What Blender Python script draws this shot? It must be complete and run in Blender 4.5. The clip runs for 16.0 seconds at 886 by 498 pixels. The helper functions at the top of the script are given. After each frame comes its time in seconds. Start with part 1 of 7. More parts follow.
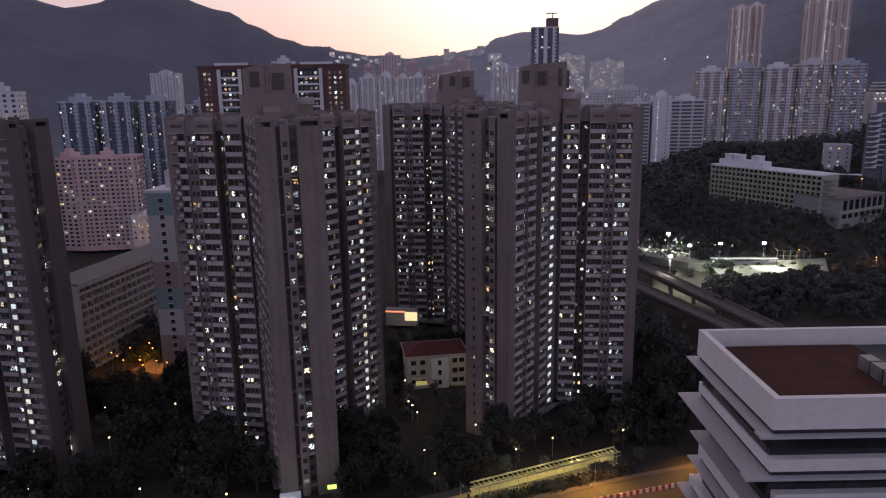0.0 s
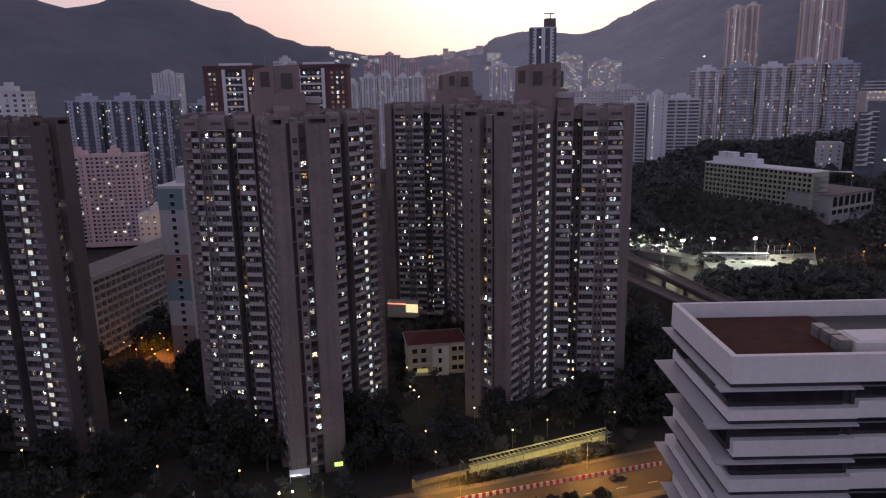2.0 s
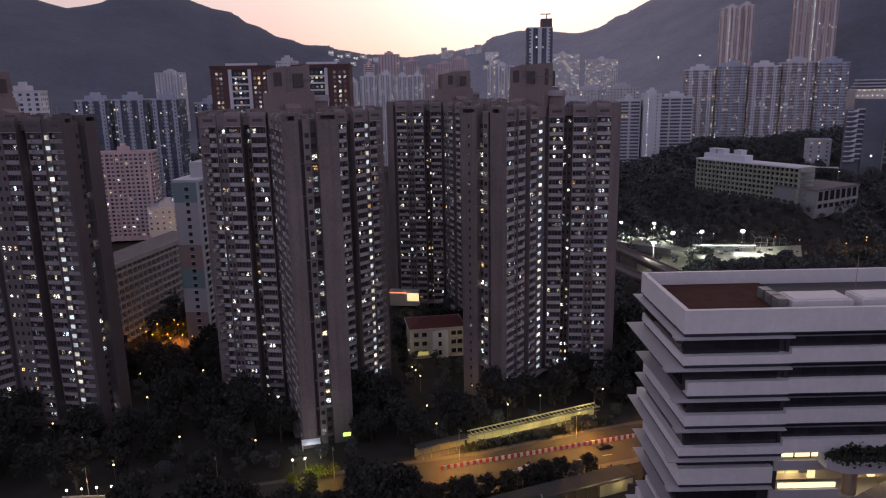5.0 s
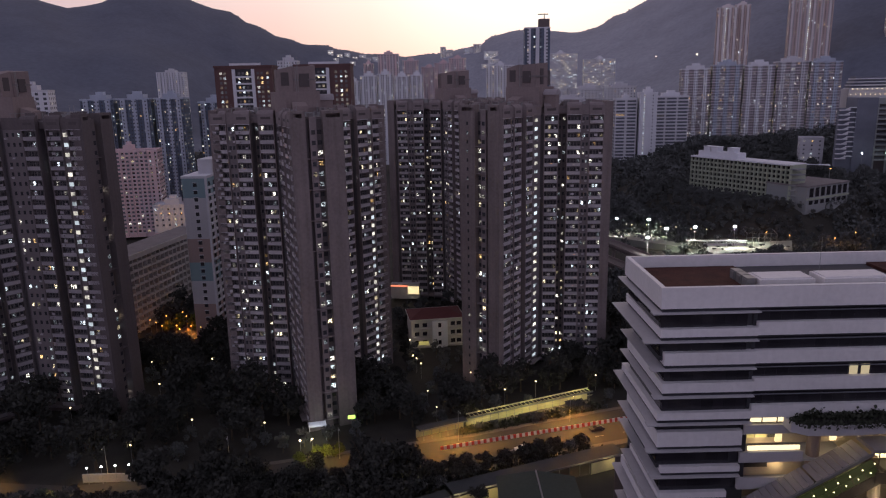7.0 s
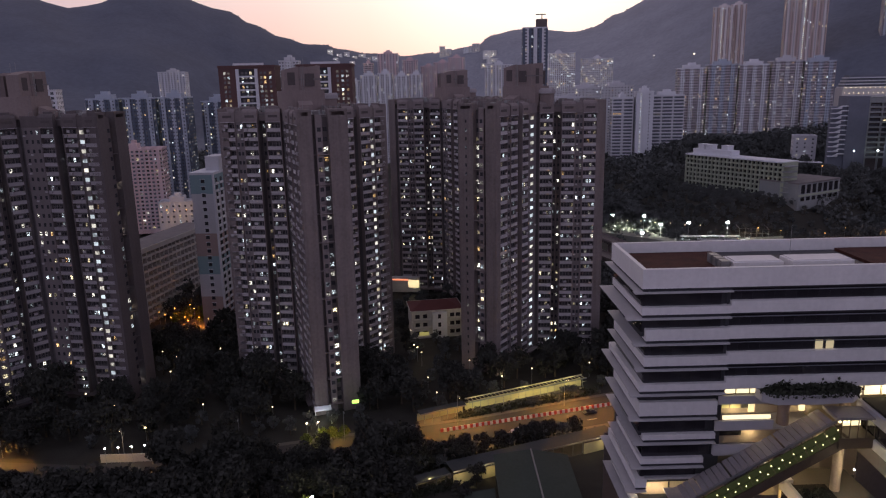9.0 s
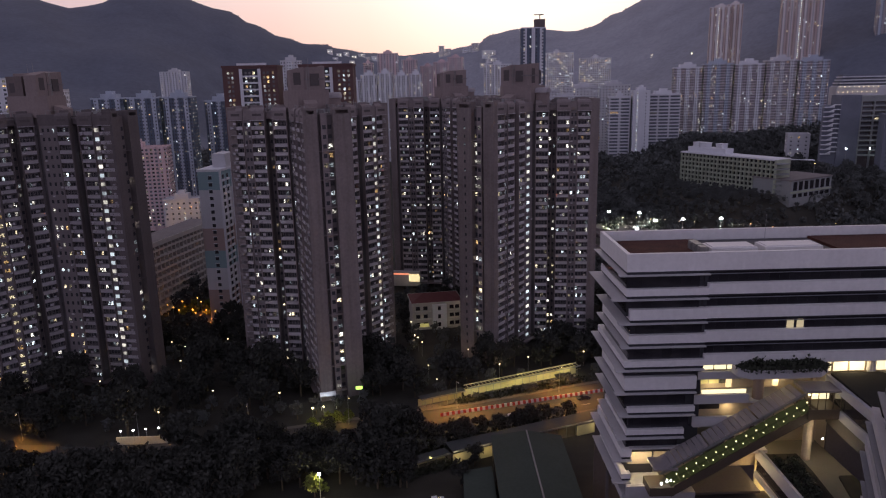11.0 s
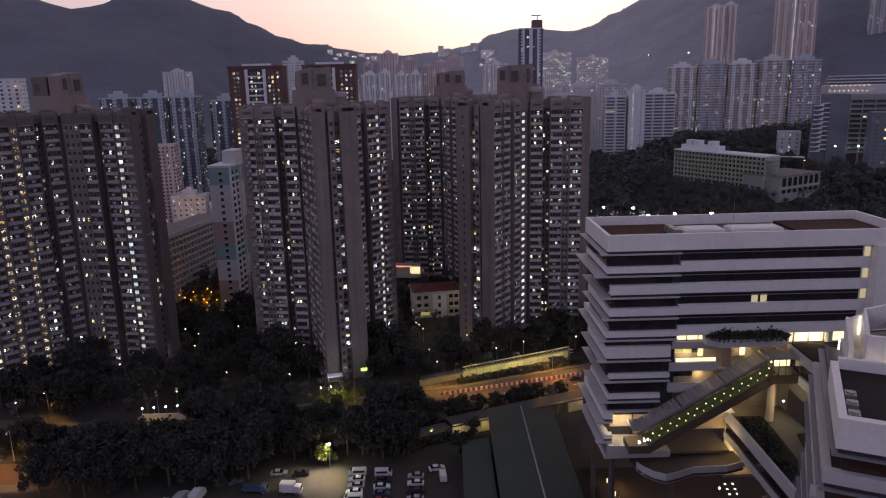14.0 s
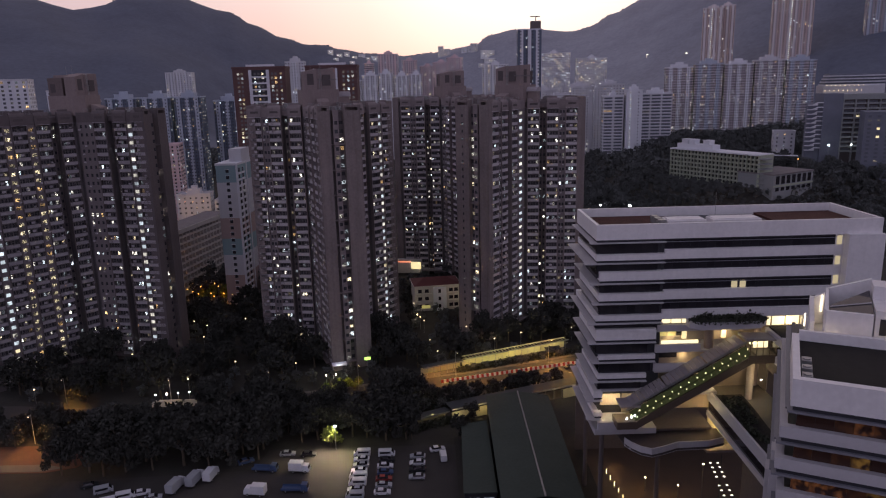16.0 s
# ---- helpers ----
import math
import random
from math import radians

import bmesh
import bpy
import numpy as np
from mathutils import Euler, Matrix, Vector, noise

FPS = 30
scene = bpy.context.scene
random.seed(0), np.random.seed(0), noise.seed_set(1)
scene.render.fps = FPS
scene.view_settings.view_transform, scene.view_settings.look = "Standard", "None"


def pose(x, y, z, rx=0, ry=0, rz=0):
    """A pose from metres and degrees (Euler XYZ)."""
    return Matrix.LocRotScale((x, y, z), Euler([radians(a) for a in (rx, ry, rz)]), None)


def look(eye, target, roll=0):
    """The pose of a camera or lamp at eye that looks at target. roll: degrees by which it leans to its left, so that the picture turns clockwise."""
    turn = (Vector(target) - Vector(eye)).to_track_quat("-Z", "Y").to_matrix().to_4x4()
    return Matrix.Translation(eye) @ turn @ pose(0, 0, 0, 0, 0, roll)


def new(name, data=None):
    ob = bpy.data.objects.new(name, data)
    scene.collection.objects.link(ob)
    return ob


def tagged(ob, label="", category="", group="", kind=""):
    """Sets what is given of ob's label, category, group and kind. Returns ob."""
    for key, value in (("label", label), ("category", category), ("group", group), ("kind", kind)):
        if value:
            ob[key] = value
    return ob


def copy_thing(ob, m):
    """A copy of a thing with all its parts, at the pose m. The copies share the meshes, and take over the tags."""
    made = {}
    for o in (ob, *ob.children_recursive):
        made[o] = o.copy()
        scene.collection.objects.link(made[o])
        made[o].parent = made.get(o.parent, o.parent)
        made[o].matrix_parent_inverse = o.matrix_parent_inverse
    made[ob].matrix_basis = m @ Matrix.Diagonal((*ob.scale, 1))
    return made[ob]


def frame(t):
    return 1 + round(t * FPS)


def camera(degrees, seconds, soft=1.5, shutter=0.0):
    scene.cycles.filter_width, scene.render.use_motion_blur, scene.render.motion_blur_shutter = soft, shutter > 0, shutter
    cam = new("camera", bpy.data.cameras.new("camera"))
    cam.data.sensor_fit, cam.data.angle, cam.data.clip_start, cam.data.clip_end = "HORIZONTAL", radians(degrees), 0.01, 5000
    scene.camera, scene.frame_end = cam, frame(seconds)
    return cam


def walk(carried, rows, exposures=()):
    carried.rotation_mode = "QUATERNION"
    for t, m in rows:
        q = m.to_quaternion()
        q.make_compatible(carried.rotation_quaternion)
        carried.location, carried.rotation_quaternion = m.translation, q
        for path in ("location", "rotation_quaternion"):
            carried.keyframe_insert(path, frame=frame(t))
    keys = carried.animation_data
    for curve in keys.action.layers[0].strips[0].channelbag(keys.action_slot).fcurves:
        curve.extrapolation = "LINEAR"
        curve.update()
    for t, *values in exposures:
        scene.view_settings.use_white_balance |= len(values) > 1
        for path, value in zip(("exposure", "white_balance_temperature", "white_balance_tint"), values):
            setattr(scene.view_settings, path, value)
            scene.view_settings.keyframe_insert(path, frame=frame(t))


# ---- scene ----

# ---------------------------------------------------------------- camera
cam = camera(64.2, 16.0, 1.15)
PATH = [
    (0, -0.427, -0.608, 102.252, 77.265, 0.885, -0.599),
    (1, -0.605, -6.014, 102.261, 77.242, 0.913, -0.632),
    (2, -0.777, -11.415, 102.269, 77.216, 0.941, -0.668),
    (3, -0.944, -16.793, 102.276, 77.187, 0.969, -0.706),
    (4, -1.106, -22.135, 102.280, 77.157, 0.997, -0.745),
    (5, -1.262, -27.433, 102.283, 77.126, 1.025, -0.784),
    (6, -1.413, -32.681, 102.284, 77.094, 1.053, -0.824),
    (7, -1.559, -37.876, 102.283, 77.064, 1.081, -0.863),
    (8, -1.699, -43.022, 102.281, 77.034, 1.109, -0.900),
    (9, -1.833, -48.122, 102.276, 77.007, 1.137, -0.934),
    (10, -1.963, -53.187, 102.270, 76.983, 1.165, -0.966),
    (11, -2.087, -58.230, 102.263, 76.963, 1.192, -0.994),
    (12, -2.205, -63.267, 102.253, 76.948, 1.220, -1.017),
    (13, -2.319, -68.319, 102.242, 76.939, 1.248, -1.035),
    (14, -2.426, -73.410, 102.229, 76.935, 1.275, -1.047),
    (15, -2.529, -78.567, 102.214, 76.939, 1.303, -1.052),
    (16, -2.626, -83.823, 102.197, 76.951, 1.330, -1.050),
]
walk(cam, [(r[0], pose(*r[1:])) for r in PATH])

# ---------------------------------------------------------------- sky and light
world = bpy.data.worlds.new("dusk")
scene.world = world
world.use_nodes = True
wn = world.node_tree.nodes
wl = world.node_tree.links
sky = wn.new("ShaderNodeTexSky")
sky.sky_type = "NISHITA"
sky.sun_disc = False
sky.sun_elevation = radians(0.5)
sky.sun_rotation = radians(0.0)
sky.dust_density = 2.0
co = wn.new("ShaderNodeTexCoord")
sep = wn.new("ShaderNodeSeparateXYZ")
wl.new(co.outputs["Generated"], sep.inputs[0])
# afterglow towards the sunset, along +y, against the lilac of the rest of the dusk sky
dot = wn.new("ShaderNodeVectorMath")
dot.operation = "DOT_PRODUCT"
dot.inputs[1].default_value = Vector((0.13, 0.985, 0.12)).normalized()
wl.new(co.outputs["Generated"], dot.inputs[0])
after = wn.new("ShaderNodeValToRGB")
e = after.color_ramp.elements
e[0].position, e[0].color = 0.0, (0.475, 0.45, 0.635, 1)
e[1].position, e[1].color = 1.0, (1.30, 1.22, 1.11, 1)
for p_, c_ in ((0.45, (0.475, 0.45, 0.635)), (0.80, (0.53, 0.455, 0.565)), (0.93, (0.74, 0.575, 0.60)), (0.972, (0.93, 0.735, 0.70)), (0.990, (1.07, 0.93, 0.84))):
    q_ = e.new(p_)
    q_.color = (*c_, 1)
half = wn.new("ShaderNodeMath")
half.operation = "MULTIPLY_ADD"
half.inputs[1].default_value, half.inputs[2].default_value = 0.5, 0.5
wl.new(dot.outputs["Value"], half.inputs[0])
wl.new(half.outputs[0], after.inputs[0])
# a pinker band low over the hills
low = wn.new("ShaderNodeMapRange")
low.inputs["From Min"].default_value, low.inputs["From Max"].default_value = 0.03, 0.13
low.inputs["To Min"].default_value, low.inputs["To Max"].default_value = 1.0, 0.0
wl.new(sep.outputs["Z"], low.inputs["Value"])
pink = wn.new("ShaderNodeMix")
pink.data_type, pink.blend_type = "RGBA", "MULTIPLY"
pink.inputs["B"].default_value = (0.97, 0.76, 0.71, 1)
wl.new(low.outputs[0], pink.inputs["Factor"])
wl.new(after.outputs[0], pink.inputs["A"])
zenith = wn.new("ShaderNodeMapRange")
zenith.inputs["From Min"].default_value, zenith.inputs["From Max"].default_value = 0.15, 0.9
zenith.inputs["To Min"].default_value, zenith.inputs["To Max"].default_value = 1.0, 0.42
wl.new(sep.outputs["Z"], zenith.inputs["Value"])
dim = wn.new("ShaderNodeVectorMath")
dim.operation = "SCALE"
wl.new(pink.outputs["Result"], dim.inputs[0])
wl.new(zenith.outputs[0], dim.inputs["Scale"])
mixed = wn.new("ShaderNodeMix")
mixed.data_type = "RGBA"
mixed.inputs["Factor"].default_value = 0.012
wl.new(dim.outputs[0], mixed.inputs["A"])
wl.new(sky.outputs[0], mixed.inputs["B"])
wl.new(mixed.outputs["Result"], wn["Background"].inputs["Color"])
wn["Background"].inputs["Strength"].default_value = 1.0
scene.view_settings.exposure = 0.08


def point_lamp(name, xyz, watts, colour, radius=0.25):
    data = bpy.data.lights.new(name, "POINT")
    data.energy, data.color, data.shadow_soft_size = watts, colour, radius
    ob = new(name, data)
    ob.location = xyz
    return ob


def spot_lamp(name, xyz, target, watts, colour, angle=120, blend=0.6, radius=0.2):
    data = bpy.data.lights.new(name, "SPOT")
    data.energy, data.color, data.shadow_soft_size = watts, colour, radius
    data.spot_size, data.spot_blend = radians(angle), blend
    ob = new(name, data)
    ob.matrix_world = look(xyz, target)
    return ob


SODIUM = (1.0, 0.43, 0.08)
WARM = (1.0, 0.78, 0.45)
COOL = (0.85, 0.95, 1.0)

# ---------------------------------------------------------------- materials


def material(name, colour, rough=0.8, vary=0.25, scale=1.0, fine=12.0, bump=0.15, metal=0.0, streak=0.0, objvary=0.0, spec=0.4):
    """A surface with large stains, fine grain, relief and, if wanted, rain streaks and a shift from piece to piece."""
    m = bpy.data.materials.new(name)
    m.use_nodes = True
    n, l = m.node_tree.nodes, m.node_tree.links
    p = n["Principled BSDF"]
    p.inputs["Roughness"].default_value, p.inputs["Metallic"].default_value = rough, metal
    p.inputs["Specular IOR Level"].default_value = spec
    co = n.new("ShaderNodeTexCoord")
    big = n.new("ShaderNodeTexNoise")
    big.inputs["Scale"].default_value, big.inputs["Detail"].default_value = 0.12 * scale, 5
    small = n.new("ShaderNodeTexNoise")
    small.inputs["Scale"].default_value, small.inputs["Detail"].default_value = fine * 0.2 * scale, 4
    geo = n.new("ShaderNodeNewGeometry")
    l.new(geo.outputs["Position"], big.inputs["Vector"])
    l.new(geo.outputs["Position"], small.inputs["Vector"])
    add = n.new("ShaderNodeMath")
    add.operation = "ADD"
    l.new(big.outputs["Fac"], add.inputs[0])
    l.new(small.outputs["Fac"], add.inputs[1])
    last = add
    if streak:
        mp = n.new("ShaderNodeMapping")
        mp.inputs["Scale"].default_value = (0.9, 0.9, 0.03)
        st = n.new("ShaderNodeTexNoise")
        st.inputs["Scale"].default_value, st.inputs["Detail"].default_value = 1.0, 3
        l.new(geo.outputs["Position"], mp.inputs["Vector"])
        l.new(mp.outputs[0], st.inputs["Vector"])
        mx = n.new("ShaderNodeMath")
        mx.operation = "MULTIPLY_ADD"
        mx.inputs[1].default_value = streak
        l.new(st.outputs["Fac"], mx.inputs[0])
        l.new(add.outputs[0], mx.inputs[2])
        last = mx
    if objvary:
        oi = n.new("ShaderNodeObjectInfo")
        ma = n.new("ShaderNodeMath")
        ma.operation = "MULTIPLY_ADD"
        ma.inputs[1].default_value = objvary
        l.new(oi.outputs["Random"], ma.inputs[0])
        l.new(last.outputs[0], ma.inputs[2])
        last = ma
    rng = n.new("ShaderNodeMapRange")
    mid = 1.0 + 0.5 * streak + 0.5 * objvary
    rng.inputs["From Min"].default_value, rng.inputs["From Max"].default_value = mid - 0.6, mid + 0.6
    rng.inputs["To Min"].default_value, rng.inputs["To Max"].default_value = 1 - vary, 1 + vary
    l.new(last.outputs[0], rng.inputs["Value"])
    mul = n.new("ShaderNodeVectorMath")
    mul.operation = "SCALE"
    mul.inputs[0].default_value = colour
    l.new(rng.outputs[0], mul.inputs["Scale"])
    l.new(mul.outputs[0], p.inputs["Base Color"])
    if bump:
        b = n.new("ShaderNodeBump")
        b.inputs["Strength"].default_value = bump
        b.inputs["Distance"].default_value = 0.05
        l.new(small.outputs["Fac"], b.inputs["Height"])
        l.new(b.outputs[0], p.inputs["Normal"])
    return m


def glow(name, colour, strength, base=(0.5, 0.5, 0.5)):
    m = bpy.data.materials.new(name)
    m.use_nodes = True
    p = m.node_tree.nodes["Principled BSDF"]
    p.inputs["Base Color"].default_value = (*base, 1)
    p.inputs["Emission Color"].default_value = (*colour, 1)
    p.inputs["Emission Strength"].default_value = strength
    return m


def windows_material(name, share, strength, warm=0.35, dark=(0.05, 0.05, 0.058), rough=0.25, floor=0.06, clutter_scale=2.2, clutter_low=0.45):
    """Window glass: dark by itself, and with a light on behind a share of the panes, each with its own hue."""
    m = bpy.data.materials.new(name)
    m.use_nodes = True
    n, l = m.node_tree.nodes, m.node_tree.links
    p = n["Principled BSDF"]
    p.inputs["Base Color"].default_value = (*dark, 1)
    p.inputs["Roughness"].default_value = rough
    oi, geo = n.new("ShaderNodeObjectInfo"), n.new("ShaderNodeNewGeometry")

    def maths(op, a, b=None, c=None):
        q = n.new("ShaderNodeMath")
        q.operation = op
        for k, v in enumerate((a, b, c)):
            if v is None:
                continue
            if isinstance(v, (int, float)):
                q.inputs[k].default_value = v
            else:
                l.new(v, q.inputs[k])
        return q.outputs[0]
    r = maths("FRACT", maths("ADD", oi.outputs["Random"], geo.outputs["Random Per Island"]))
    on = maths("LESS_THAN", r, share)
    r2 = maths("FRACT", maths("MULTIPLY", r, 37.7))
    r3 = maths("FRACT", maths("MULTIPLY", r, 91.3))
    ramp = n.new("ShaderNodeValToRGB")
    ramp.color_ramp.interpolation = "CONSTANT"
    e = ramp.color_ramp.elements
    e[0].position, e[0].color = 0.0, (0.80, 0.92, 1.0, 1)
    e[1].position, e[1].color = (1 - warm) * 0.55, (1.0, 0.95, 0.82, 1)
    for pos, c in (((1 - warm), (1.0, 0.84, 0.52, 1)), (1 - warm * 0.25, (1.0, 0.62, 0.25, 1))):
        q = e.new(pos)
        q.color = c
    l.new(r2, ramp.inputs[0])
    l.new(ramp.outputs[0], p.inputs["Emission Color"])
    level = maths("MULTIPLY", maths("MULTIPLY", on, strength), maths("ADD", maths("MULTIPLY", maths("POWER", r3, 3.0), 1.0 - floor), floor))
    # curtains and furniture break up the light
    clutter = n.new("ShaderNodeTexNoise")
    clutter.inputs["Scale"].default_value, clutter.inputs["Detail"].default_value = clutter_scale, 2
    l.new(geo.outputs["Position"], clutter.inputs["Vector"])
    patch = n.new("ShaderNodeMapRange")
    patch.inputs["From Min"].default_value, patch.inputs["From Max"].default_value = clutter_low, clutter_low + 0.22
    patch.inputs["To Min"].default_value, patch.inputs["To Max"].default_value = 0.0, 2.2
    l.new(clutter.outputs["Fac"], patch.inputs["Value"])
    level = maths("MULTIPLY", level, patch.outputs[0])
    l.new(level, p.inputs["Emission Strength"])
    return m


CONCRETE = material("concrete", (0.245, 0.203, 0.202), 0.9, 0.22, 1.0, 8, 0.2, streak=0.7)
PANEL = material("end_wall_concrete", (0.212, 0.174, 0.168), 0.9, 0.34, 0.8, 8, 0.2, streak=1.1)
PARAPET = material("painted_balcony", (0.48, 0.44, 0.455), 0.85, 0.22, 1.0, 10, 0.1, streak=0.4, objvary=0.5)
# Dark base, mostly for recesses and undercrofts, whose shade is in the colour.
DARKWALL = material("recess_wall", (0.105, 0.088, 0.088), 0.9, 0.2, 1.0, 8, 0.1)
PLANTROOM = material("brown_render_plant_room", (0.262, 0.208, 0.200), 0.9, 0.2, 1.0, 8, 0.15, streak=0.7)
# Darker than the concrete: shade inside the slots is put into the colour.
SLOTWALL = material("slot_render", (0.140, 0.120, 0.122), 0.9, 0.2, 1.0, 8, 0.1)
ROOF = material("roof_screed", (0.20, 0.18, 0.18), 0.95, 0.3, 2.0, 10, 0.2)
FLATWIN = windows_material("flat_window", 0.20, 2.4, warm=0.22)
SLOTWIN = windows_material("slot_window", 0.45, 2.5, warm=0.25)
STAIRWIN = windows_material("stair_window", 2.0, 0.62, warm=0.05, floor=0.45, clutter_scale=0.5, clutter_low=0.3)
FARWIN = windows_material("far_window", 0.34, 1.6, warm=0.30, dark=(0.065, 0.068, 0.085), rough=0.4)
DIMWIN = windows_material("dim_window", 0.06, 1.2, warm=0.4, dark=(0.11, 0.115, 0.14), rough=0.4)
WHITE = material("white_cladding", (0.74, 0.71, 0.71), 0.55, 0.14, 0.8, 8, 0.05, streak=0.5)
# Darker copy of the white cladding, with shade put into the colour.
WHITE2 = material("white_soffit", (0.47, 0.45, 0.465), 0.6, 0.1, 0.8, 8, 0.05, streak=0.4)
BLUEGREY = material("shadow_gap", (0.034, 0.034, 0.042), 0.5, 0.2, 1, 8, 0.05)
GLASS = material("office_glass", (0.026, 0.024, 0.029), 0.08, 0.3, 1.0, 4, 0.0, objvary=0.8, spec=0.6)
GRAVEL = material("brown_roof_planting", (0.062, 0.021, 0.014), 1.0, 0.85, 3.0, 14, 0.6)
SHRUB = material("shrub_leaf", (0.040, 0.044, 0.028), 0.8, 0.5, 8.0, 14, 0.0)
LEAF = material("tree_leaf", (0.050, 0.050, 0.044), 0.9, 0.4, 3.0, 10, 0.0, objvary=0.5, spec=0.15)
BARK = material("bark", (0.09, 0.07, 0.05), 0.95, 0.3, 4, 10, 0.4)
GROUND = material("dark_earth_and_grass", (0.040, 0.037, 0.030), 1.0, 0.5, 1.5, 10, 0.4)
# Bluish, lifted base colour that stands in for haze over the hills.
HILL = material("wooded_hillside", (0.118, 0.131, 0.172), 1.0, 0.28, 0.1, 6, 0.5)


def haze_tint_by_bearing(m, hazy):
    """Tints the hill by bearing, darker west and paler east, with haze put into the colour."""
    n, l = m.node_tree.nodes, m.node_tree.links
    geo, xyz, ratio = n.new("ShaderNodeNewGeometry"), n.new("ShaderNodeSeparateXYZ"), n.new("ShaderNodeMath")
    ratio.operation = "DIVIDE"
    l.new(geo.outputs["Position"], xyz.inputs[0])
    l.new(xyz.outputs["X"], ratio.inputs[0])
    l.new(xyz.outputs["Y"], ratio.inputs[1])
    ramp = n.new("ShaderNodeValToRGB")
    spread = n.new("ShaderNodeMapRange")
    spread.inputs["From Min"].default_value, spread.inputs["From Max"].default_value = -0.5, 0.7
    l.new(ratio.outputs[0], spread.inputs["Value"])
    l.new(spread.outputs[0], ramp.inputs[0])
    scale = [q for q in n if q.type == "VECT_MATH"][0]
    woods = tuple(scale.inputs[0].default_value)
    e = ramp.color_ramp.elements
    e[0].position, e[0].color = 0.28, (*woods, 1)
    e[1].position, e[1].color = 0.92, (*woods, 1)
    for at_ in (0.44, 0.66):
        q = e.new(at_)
        q.color = (*hazy, 1)
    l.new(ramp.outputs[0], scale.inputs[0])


haze_tint_by_bearing(HILL, (0.31, 0.318, 0.362))
ASPHALT = material("asphalt", (0.062, 0.055, 0.050), 0.9, 0.25, 1.5, 30, 0.25)
CARPARK = material("worn_concrete_yard", (0.046, 0.041, 0.037), 0.95, 0.35, 1.2, 20, 0.3)
PAVING = material("paving", (0.13, 0.115, 0.10), 0.9, 0.25, 1.5, 20, 0.2)
REDPAINT = material("red_plastic", (0.40, 0.045, 0.03), 0.5, 0.15, 3, 10, 0.05)
WHITEPAINT = material("white_plastic", (0.75, 0.72, 0.68), 0.5, 0.12, 3, 10, 0.05)
STEEL = material("galvanised_steel", (0.30, 0.30, 0.30), 0.45, 0.2, 3, 10, 0.05, metal=0.6)
GREENROOF = material("green_sheet_roof", (0.058, 0.072, 0.060), 0.85, 0.2, 1.0, 6, 0.1, streak=0.2, spec=0.15)
CANOPY = material("canopy_roof", (0.055, 0.06, 0.06), 0.8, 0.25, 1.0, 8, 0.1)
YELLOWWALL = material("cream_wall", (0.50, 0.46, 0.28), 0.9, 0.2, 2, 10, 0.1)
REDROOF = material("red_roof_tiles", (0.125, 0.036, 0.034), 0.8, 0.2, 2, 14, 0.3)
CREAM = material("cream_render", (0.48, 0.45, 0.42), 0.9, 0.2, 1, 10, 0.1, streak=0.5)
TILEWALL = material("tiled_red_wall", (0.125, 0.068, 0.066), 0.8, 0.2, 1, 8, 0.05, streak=0.3)
PINKWALL = material("pink_render", (0.67, 0.51, 0.52), 0.9, 0.12, 1, 8, 0.05, streak=0.4)
TEALWALL = material("teal_render", (0.27, 0.38, 0.41), 0.9, 0.12, 1, 8, 0.05, streak=0.4)
BROWNWALL = material("brown_render", (0.40, 0.30, 0.28), 0.9, 0.12, 1, 8, 0.05, streak=0.4)
GREYWALL = material("grey_render", (0.58, 0.57, 0.60), 0.9, 0.12, 1, 8, 0.05, streak=0.4)
BLUEWALL = material("blue_grey_render", (0.13, 0.155, 0.205), 0.9, 0.15, 1, 8, 0.05, streak=0.4)
PALEWALL = material("pale_render", (0.68, 0.68, 0.72), 0.9, 0.12, 1, 8, 0.05, streak=0.4)
DUSTWALL = material("dusty_pink_render", (0.60, 0.52, 0.55), 0.9, 0.12, 1, 8, 0.05, streak=0.4)
SCHOOLWALL = material("pale_green_render", (0.36, 0.39, 0.30), 0.9, 0.15, 1, 8, 0.05, streak=0.4)
COURT = material("court_surface", (0.21, 0.215, 0.18), 0.8, 0.15, 1, 10, 0.1)
DARKMETAL = material("dark_metal", (0.03, 0.03, 0.035), 0.5, 0.2, 1, 8, 0.05, metal=0.3)
TIMBER = material("brown_blinds", (0.16, 0.07, 0.035), 0.5, 0.3, 3, 8, 0.05)
LAMPWARM = glow("warm_lamp", WARM, 10)
LAMPSLIM = glow("slim_wall_lamp", (1.0, 0.86, 0.62), 3.0)
LAMPSODIUM = glow("sodium_lamp", (1.0, 0.55, 0.18), 30)
LAMPWHITE = glow("white_lamp", COOL, 14)
STAIRWARM = windows_material("warm_stair_window", 2.0, 1.1, warm=1.0, floor=0.25)
EARTH = material("red_brown_earth", (0.12, 0.062, 0.045), 1.0, 0.35, 2, 12, 0.3)
ORANGELAMP = glow("orange_lamp", (1.0, 0.40, 0.06), 3.2)
PARKGLOW = glow("garden_lamp", (1.0, 0.74, 0.40), 2.4)
STRIP = glow("lit_ceiling", (1.0, 0.82, 0.48), 1.3)
BEIGE = material("beige_render", (0.42, 0.35, 0.27), 0.9, 0.15, 1.5, 10, 0.1)
# Brighter yellow-green leaf copy: part of the lamplight is put into the colour.
LAMPLITLEAF = material("young_leaf", (0.13, 0.15, 0.035), 0.7, 0.4, 4, 10, 0.0)
HALLWALL = material("hall_render", (0.27, 0.28, 0.28), 0.9, 0.15, 1, 8, 0.05, streak=0.4)
# Darker balcony paint copy: left tower's dimness in colour; roof sheds share it.
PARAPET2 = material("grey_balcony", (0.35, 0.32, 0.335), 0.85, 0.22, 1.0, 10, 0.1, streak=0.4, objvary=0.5)
